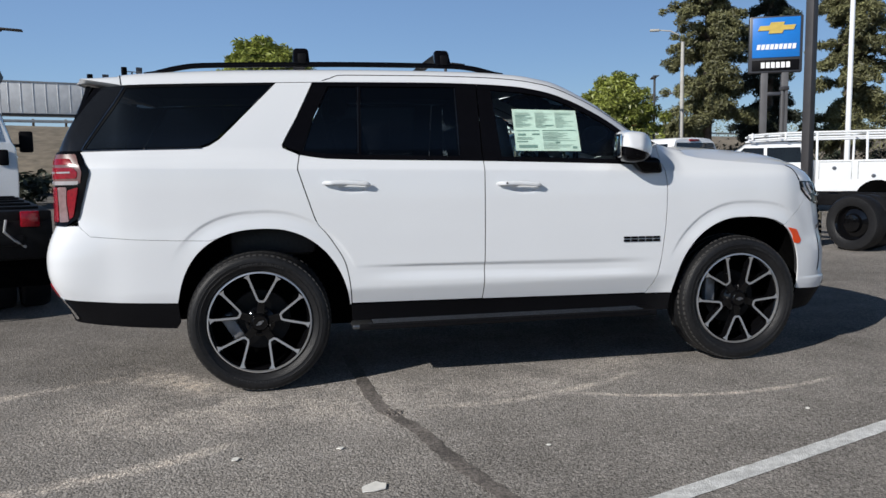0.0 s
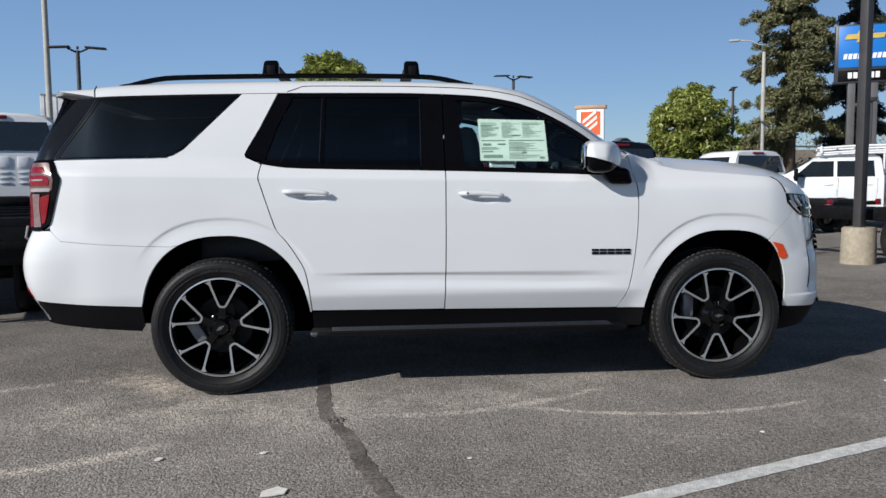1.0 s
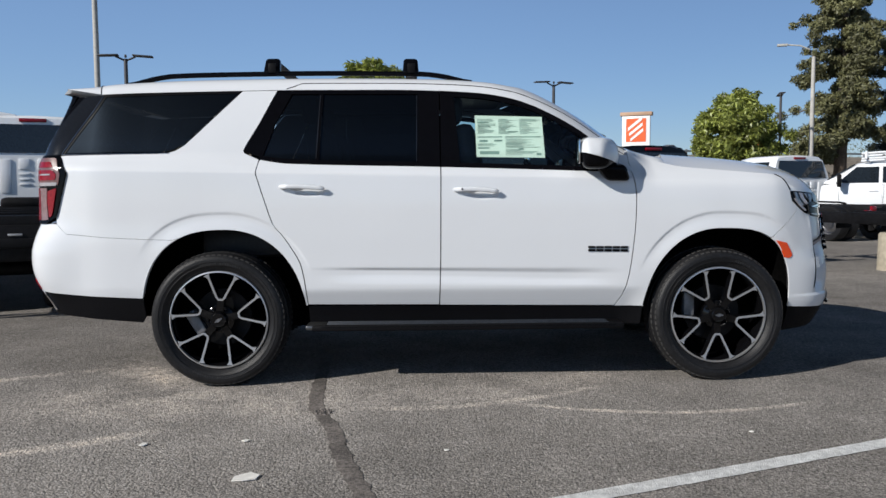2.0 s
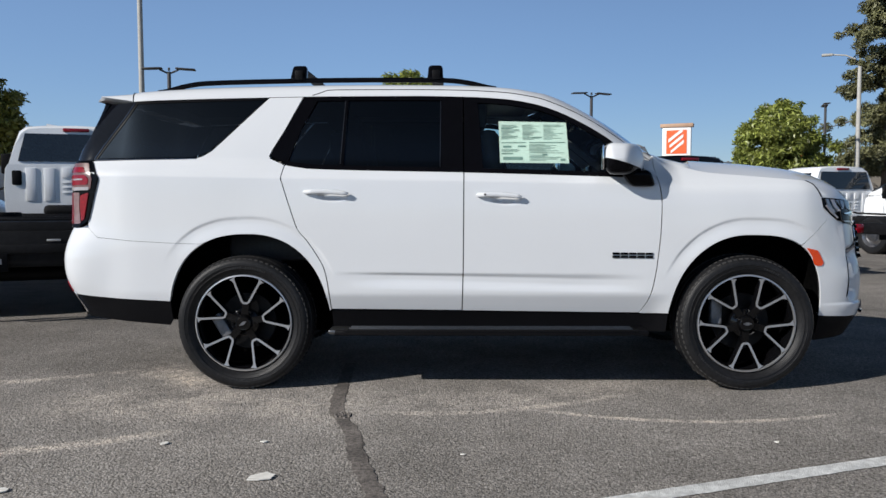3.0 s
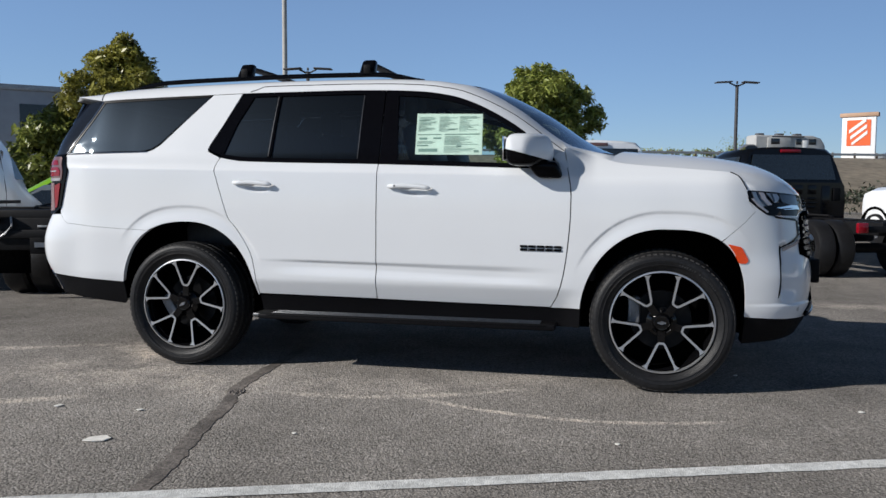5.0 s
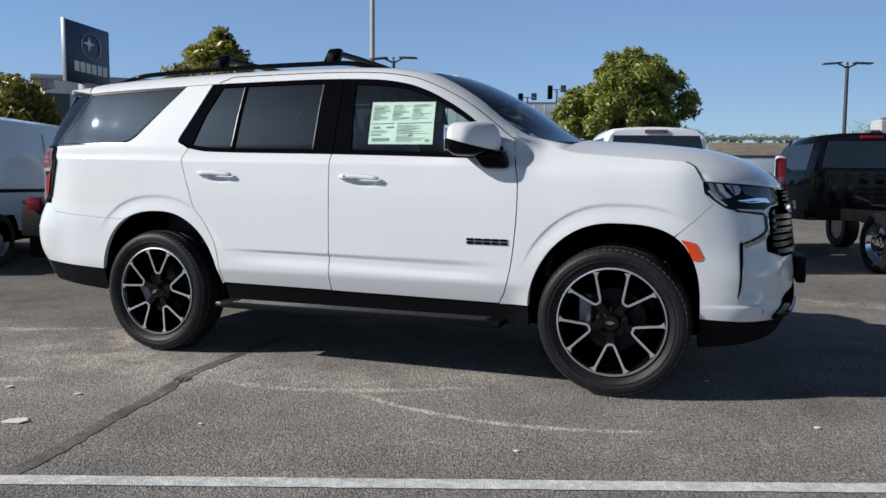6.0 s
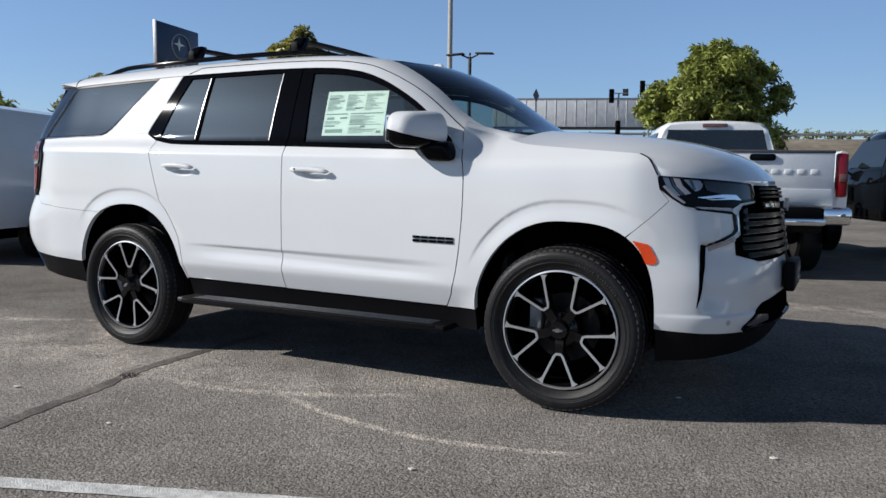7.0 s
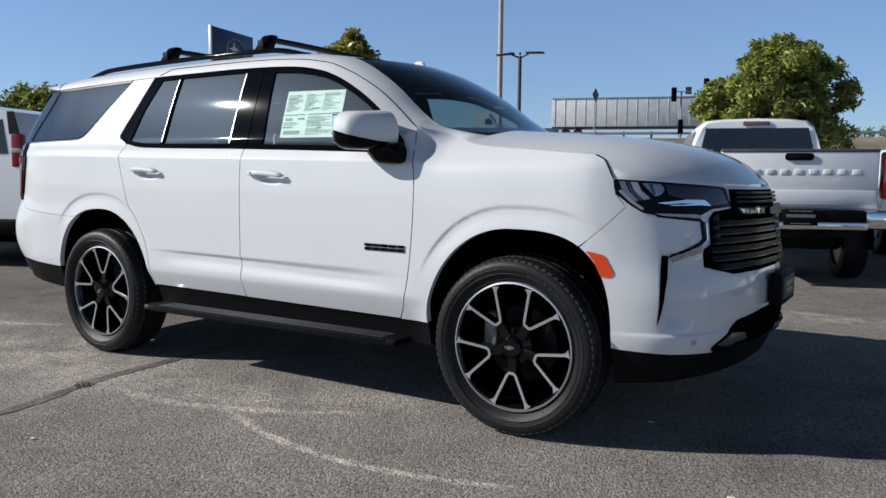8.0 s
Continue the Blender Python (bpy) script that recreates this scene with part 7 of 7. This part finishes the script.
t = thing("dealer_sign", "navy blue box sign on a round grey post", "sign", pose(-24.3, 21.0, 0, 0, 0, 101))
box_part("sign_box", (3.05, 0.14, 2.55), (0, 0, 6.58), SIGN_NAVY, t, 0.05)
box_part("edge_trim", (0.05, 0.17, 2.60), (-1.55, 0, 6.58), GALV, t, 0.02)
v, f = lathe([(0.66 + 0.035 * math.cos(k * math.tau / 6), 0.035 * math.sin(k * math.tau / 6)) for k in range(7)], 36, "y")
mesh_ob("emblem_ring", [(p[0] * 1.0 + 0.15, p[1] - 0.085, p[2] * 0.82 + 6.98) for p in v], f, GALV, t)
bm = bmesh.new()
prism(bm, [(-0.40, 0.0), (-0.07, 0.07), (0, 0.30), (0.07, 0.07), (0.40, 0.0), (0.07, -0.07), (0, -0.30), (-0.07, -0.07)], 0, 0.04, lambda a, b, h: (a + 0.0, -0.072 - h, 7.06 + b))
bmesh.ops.recalc_face_normals(bm, faces=bm.faces)
part("emblem_star", bm, SIGN_WHITE, t, smooth=0)
bars(t, -1.05, 1.30, 5.80, 0.42, SIGN_WHITE, -0.072, 6)
tube_part("post", [(0, 0, 0), (0, 0, 5.35)], 0.40, GALV, t, 20)

# ---- raised motorway behind the lot ----
DIRT = material("dry_verge", (0.19, 0.160, 0.120), 0.95, vary=0.3, grain=1.2, stain=0.12, bump=0.5, bump_scale=6)
ROAD = material("motorway_concrete", (0.30, 0.29, 0.27), 0.9, vary=0.1, grain=2)
prof = [(52, -0.3), (56, 0.4), (64, 2.6), (74, 5.0), (80, 5.9), (84, 6.05)]
rows = []
for d, z in prof:
    rows.append([(*lot(l, d)[:2], z + (0.25 * noise.noise((l * 0.05, d * 0.11, 3.1)) if 52 < d < 82 else 0)) for l in range(-420, 421, 10)])
v, f = loft(rows, flip=True)
tagged(mesh_ob("embankment", v, f, DIRT), "dry brown grass embankment below the motorway", "embankment", kind="structure")
rows = [[(*lot(l, d)[:2], z) for l in (-420, -200, 0, 200, 420)] for d, z in ((83.9, 6.06), (112, 6.10), (113, 6.0), (135, 0))]
v, f = loft(rows, flip=True)
tagged(mesh_ob("motorway", v, f, ROAD), "pale concrete motorway deck on the embankment", "road", kind="structure")
rail = thing("guard_rail", "galvanised guard rail on timber posts", "guard rail")
for z in (6.62,):
    rows = [[(*lot(l, 84.0 + dd)[:2], z + dz) for l in (-150, 0, 150)] for dd, dz in ((0.0, -0.16), (-0.06, -0.10), (0.0, -0.02), (-0.06, 0.06), (0.0, 0.14))]
    v, f = loft(rows)
    mesh_ob("rail_beam", v, f, GALV, rail)
POST = material("timber_post", (0.16, 0.12, 0.085), 0.9, vary=0.2)
first = None
for k in range(56):
    m = pose(*lot(-84 + k * 3.0, 84.2), 0, 0, LOT) @ pose(0, 0, 6.35)
    if first is None:
        first = box_part("rail_post", (0.22, 0.20, 1.0), (0, 0, 0), POST, rail, 0.02)
        first.matrix_world = m
    else:
        o = first.copy()
        scene.collection.objects.link(o)
        o.matrix_world = m

TRAILER = material("trailer_skin", (0.66, 0.67, 0.68), 0.45, metal=0.0, vary=0.08, grain=2)


def trailer(l, d, word="pale ribbed box trailer on the motorway", length=15.5):
    t = thing("box_trailer", word, "trailer", pose(*lot(l, d, 6.1), 0, 0, LOT) @ Matrix.Scale(1.15, 4))
    box_part("box", (length, 2.6, 2.85), (0, 0, 2.62), TRAILER, t, 0.05)
    for k in range(16):
        box_part("side_rib", (0.05, 0.03, 2.70), (-length / 2 + 0.3 + k * (length - 0.6) / 15, -1.31, 2.62), TRAILER, t, 0.01)
    box_part("top_rail", (length, 0.06, 0.14), (0, -1.31, 3.98), GALV, t, 0.01)
    box_part("skirt_rail", (length, 2.5, 0.16), (0, 0, 1.14), SIGN_DARK, t, 0.02)
    for x in (-length / 2 + 1.4, -length / 2 + 2.6):
        for s in (1, -1):
            plain_wheel(t, x, s * 1.25, 0.50, 0.5, STEEL)
    for s in (1, -1):
        box_part("landing_leg", (0.14, 0.14, 0.9), (length / 2 - 3, s * 0.8, 0.62), SIGN_DARK, t, 0.01)
    return t


def tractor(l, d, paint, word):
    t = thing("lorry_tractor", word, "lorry", pose(*lot(l, d, 6.1), 0, 0, LOT))
    shell("cab", [(-1.6, [(1.2, 0.8), (1.22, 2.0), (1.2, 3.4), (1.0, 3.85), (0, 3.95)]), (0.2, [(1.2, 0.8), (1.22, 2.0), (1.15, 3.2), (0.95, 3.55), (0, 3.65)]), (1.0, [(1.2, 0.8), (1.2, 1.9), (1.1, 2.2), (0.9, 2.35), (0, 2.4)]), (2.9, [(0.95, 0.7), (1.0, 1.5), (0.9, 1.8), (0.7, 1.9), (0, 1.95)])], paint, t)
    for s in (1, -1):
        quad_sheet("side_window", [(-0.3, s * 1.225, 2.1), (0.75, s * 1.20, 2.1), (0.35, s * 1.17, 2.8), (-0.3, s * 1.19, 2.8)][::-s], GLASS_TRUCK, t, 0.02)
        for x in (-4.0, -2.9, 2.0):
            plain_wheel(t, x, s * 1.22, 0.50, 0.4, STEEL)
    box_part("chassis", (5.5, 1.0, 0.3), (-2.2, 0, 0.85), SIGN_DARK, t, 0.02)
    return t


def to_lot(x, y):
    c, s = math.cos(radians(LOT)), math.sin(radians(LOT))
    return x * c + y * s, -x * s + y * c


l0, _ = to_lot(-34.4, 75.3)
l1, _ = to_lot(-20.5, 80.5)
trailer((l0 + l1) / 2 + 2.4, 87.0)
tractor(to_lot(-32.2, 99.8)[0] - 18, 92.0, FLEET, "white lorry tractor on the motorway")
MID_GREY = material("grey_car_paint", (0.16, 0.165, 0.175), 0.3, coat=0.7, vary=0.05)
ORANGE = material("orange_lorry_paint", (0.50, 0.10, 0.03), 0.4, coat=0.4, vary=0.08)
saloon(71.5, 88.0, MID_GREY, "mid grey", LOT + 180, 1.6, 6.1, "on the raised motorway", "road_car")
saloon(50.5, 88.0, MID_GREY, "silver-grey", LOT + 180, 1.9, 6.1, "on the raised motorway", "road_car")
saloon(99.0, 88.5, FLEET, "white", LOT, 1.5, 6.1, "on the raised motorway", "road_car")
tractor(92.0, 90.0, ORANGE, "orange lorry tractor on the motorway")
HOME_SKIN = material("motor_home_skin", (0.42, 0.42, 0.41), 0.5, vary=0.08, grain=2)
t = thing("motor_home", "grey-white motor home with dark windows on the motorway", "motor home", pose(*lot(to_lot(5.6, 94)[0] + 18.5, 89.0, 6.15), 0, 0, LOT))
shell("body", [(-4.7, [(1.25, 0.55), (1.27, 1.6), (1.25, 2.9), (1.0, 3.05), (0, 3.08)]), (3.2, [(1.25, 0.55), (1.27, 1.6), (1.25, 2.9), (1.0, 3.05), (0, 3.08)]), (4.4, [(1.22, 0.55), (1.22, 1.5), (1.10, 2.5), (0.9, 2.7), (0, 2.75)]), (4.9, [(1.1, 0.6), (1.1, 1.3), (0.95, 1.9), (0.8, 2.0), (0, 2.05)])], HOME_SKIN, t)
box_part("stripe", (8.4, 0.02, 0.22), (-0.6, -1.285, 1.15), SIGN_DARK, t, 0.0)
box_part("slide_out", (3.2, 0.16, 1.55), (-1.6, -1.33, 2.0), HOME_SKIN, t, 0.05)
for x, w, y in ((-2.2, 1.2, -1.405), (1.1, 0.7, -1.275), (3.0, 1.0, -1.27)):
    box_part("window", (w, 0.03, 0.75), (x, y, 2.25), GLASS_TRUCK, t, 0.01)
box_part("entry_door", (0.7, 0.03, 1.75), (2.0, -1.272, 1.55), SIGN_WHITE, t, 0.01)
for x in (-3.6, -0.9, 1.6):
    box_part("roof_unit", (0.9, 0.8, 0.32), (x, 0, 3.2), GREY, t, 0.08)
box_part("awning", (4.4, 0.16, 0.16), (-0.4, -1.34, 2.88), SIGN_DARK, t, 0.04)
for x in (-2.4, 3.4):
    for s in (1, -1):
        plain_wheel(t, x, s * 1.2, 0.42, 0.3, STEEL)

# the flat cream sign with its orange square, far beyond the motorway
t = thing("store_sign", "cream monument sign with an orange square and cornice", "sign", pose(32.4, 109.3, 0, 0, 0, -24) @ Matrix.Diagonal((0.88, 1.0, 0.985, 1.0)))
box_part("slab", (4.6, 0.9, 12.4), (0, 0, 6.2), SIGN_WHITE, t, 0.05)
box_part("cornice", (5.3, 1.3, 0.55), (0, 0, 12.55), CORNICE, t, 0.08)
box_part("orange_square", (3.3, 0.08, 3.5), (0, -0.47, 10.1), SIGN_ORANGE, t, 0.0, "orange square with slanted white bars")
for k in range(3):
    bm = bmesh.new()
    prism(bm, [(-1.3 + 0.2 * k, -0.85 + 0.05 * k), (1.0 + 0.1 * k, 0.75), (1.0 + 0.1 * k, 1.25), (-1.3 + 0.2 * k, -0.35)], 0, 0.05, lambda a, b, h: (a, -0.52 - h, 10.85 - k * 0.85 + b))
    bmesh.ops.recalc_face_normals(bm, faces=bm.faces)
    part("slanted_bar", bm, SIGN_WHITE, t, smooth=0)


# traffic lights, small road signs, far buildings
def signal(x, y, h, z0=0.0):
    t = thing("traffic_light", "black traffic light heads on a slim grey mast", "traffic light", pose(x, y, z0, 0, 0, LOT), "traffic lights by the ramp")
    tube_part("mast", [(0, 0, 0), (0, 0, h)], 0.09, GALV, t, 8)
    tube_part("arm", [(-0.9, 0, h), (0.9, 0, h)], 0.05, GALV, t, 6)
    for x0, z in ((-0.75, h - 0.3), (0.0, h - 3.6)):
        hd = box_part("signal_head", (0.52, 0.34, 1.45), (x0, -0.1, z), BLACK, t, 0.05)
        for k in range(3):
            lathe_part("hood", [(0.16, -0.02), (0.19, -0.02), (0.19, -0.24), (0.16, -0.24)], BLACK, hd, 12, at=(x0, -0.24, z + 0.44 - k * 0.44))
    box_part("sign_plate", (0.6, 0.05, 0.75), (0.7, 0, h + 0.1), SIGN_DARK, t, 0.02)
    return t


signal(-16.5, 78.1, 6.2, 5.2), signal(-19.6, 77.5, 5.4, 5.2)
t = thing("road_sign", "back of a diamond road sign on a steel post", "road sign", pose(-26.5, 71.0, 4.0, 0, 0, LOT + 62))
tube_part("post", [(0, 0, 0), (0, 0, 6.2)], 0.06, GALV, t, 8)
box_part("plate", (0.95, 0.03, 0.95), (0, -0.08, 6.0), SIGN_DARK, t, 0.0, turn=pose(0, 0, 0, 0, 45, 0))
BLOCK = material("grey_render", (0.34, 0.35, 0.37), 0.8, vary=0.06, grain=0.8)


def block(x, y, w, d, h, turn, rows, cols, word):
    t = thing("building", word, "building", pose(x, y, 0, 0, 0, turn))
    box_part("wall", (w, d, h), (0, 0, h / 2), BLOCK, t, 0.05)
    box_part("parapet", (w + 0.3, d + 0.3, 0.4), (0, 0, h + 0.1), GALV, t, 0.05)
    for r in range(rows):
        for c in range(cols):
            box_part("window", (w / cols * 0.55, 0.08, h / rows * 0.42), (-w / 2 + (c + 0.5) * w / cols, -d / 2, (r + 0.55) * h / rows), GLASS_TRUCK, t, 0.0)
    return t


block(-44.4, 45.2, 12, 14, 8.4, 40, 2, 4, "plain grey two-storey building beyond the lot")
block(-26, 40, 16, 8, 4.2, 32, 1, 5, "low pale building behind the trees")
hedge("far_trees", (20, 140, 4), (28, 137, 4), 7.5, 1.2, 71, LEAF, 5000, "distant clump of grey-green trees")
hedge("far_trees", (-10, 150, 2), (-2, 148, 2), 6.0, 1.2, 72, LEAF, 3000, "distant clump of grey-green trees")
hedge("far_trees", (-120, 60, 0), (-60, 62, 0), 7.0, 3.0, 73, LEAF, 9000, "distant row of dark green trees")
hedge("far_trees", (60, 120, 0), (130, 70, 0), 9.0, 3.0, 74, NEEDLE, 9000, "distant row of dark green trees")
hedge("verge_shrubs", (*lot(25, 86)[:2], 6.0), (*lot(60, 86)[:2], 6.0), 1.2, 0.8, 75, LEAF, 3000, "pale shrubs behind the guard rail")

# ---- litter on the asphalt ----
SCRAP = material("scrap_paper", (0.72, 0.70, 0.65), 0.8, vary=0.08)


def scrap(x, y, w, seed):
    rng = random.Random(seed)
    n = 9
    out = [(w * (1 + rng.uniform(-0.35, 0.25)) * math.cos(k * math.tau / n), 0.66 * w * (1 + rng.uniform(-0.3, 0.3)) * math.sin(k * math.tau / n)) for k in range(n)]
    bm = bmesh.new()
    prism(bm, out, 0.0, 0.004, lambda a, b, h: (a, b, h + 0.004 + 0.05 * max(0, a * b)))
    bmesh.ops.recalc_face_normals(bm, faces=bm.faces)
    ob = part("paper_scrap", bm, SCRAP, None, smooth=0)
    ob.matrix_world = pose(x, y, 0.001, 0, 0, rng.uniform(0, 60))
    tagged(ob, "small torn scrap of pale paper on the asphalt", "litter", "litter scraps")


for k, (x, y, w) in enumerate(((-1.045, -2.495, 0.060), (-1.62, -2.05, 0.022), (-2.05, -2.66, 0.034), (-2.35, -2.72, 0.03), (-1.15, -2.02, 0.018), (2.02, -0.42, 0.016), (2.55, -1.15, 0.018), (3.1, -0.75, 0.02), (1.3, -2.0, 0.014), (-0.2, -2.2, 0.012))):
    scrap(x, y, w, 90 + k)

# crumbled chips where the sealed crack has broken open
rng = random.Random(77)
chips = []
for k in range(26):
    r, a, w = rng.uniform(0, 0.06), rng.uniform(0, math.tau), rng.uniform(0.005, 0.013)
    cx, cy = -0.84 + r * math.cos(a) * 0.8, -1.555 + r * math.sin(a)
    n = 5
    ring = [(cx + w * rng.uniform(0.7, 1.2) * math.cos(j * math.tau / n), cy + w * rng.uniform(0.7, 1.2) * math.sin(j * math.tau / n)) for j in range(n)]
    h = rng.uniform(0.006, 0.012)
    chips.append(([(x, y, 0.003) for x, y in ring] + [(cx + (x - cx) * 0.6, cy + (y - cy) * 0.6, h) for x, y in ring], [tuple(range(n, 2 * n))] + [(j, (j + 1) % n, n + (j + 1) % n, n + j) for j in range(n)]))
tagged(merged("loose_chips", chips, TAR, flat=True), "loose asphalt chips in a broken sealed crack", "gravel", kind="stuff")
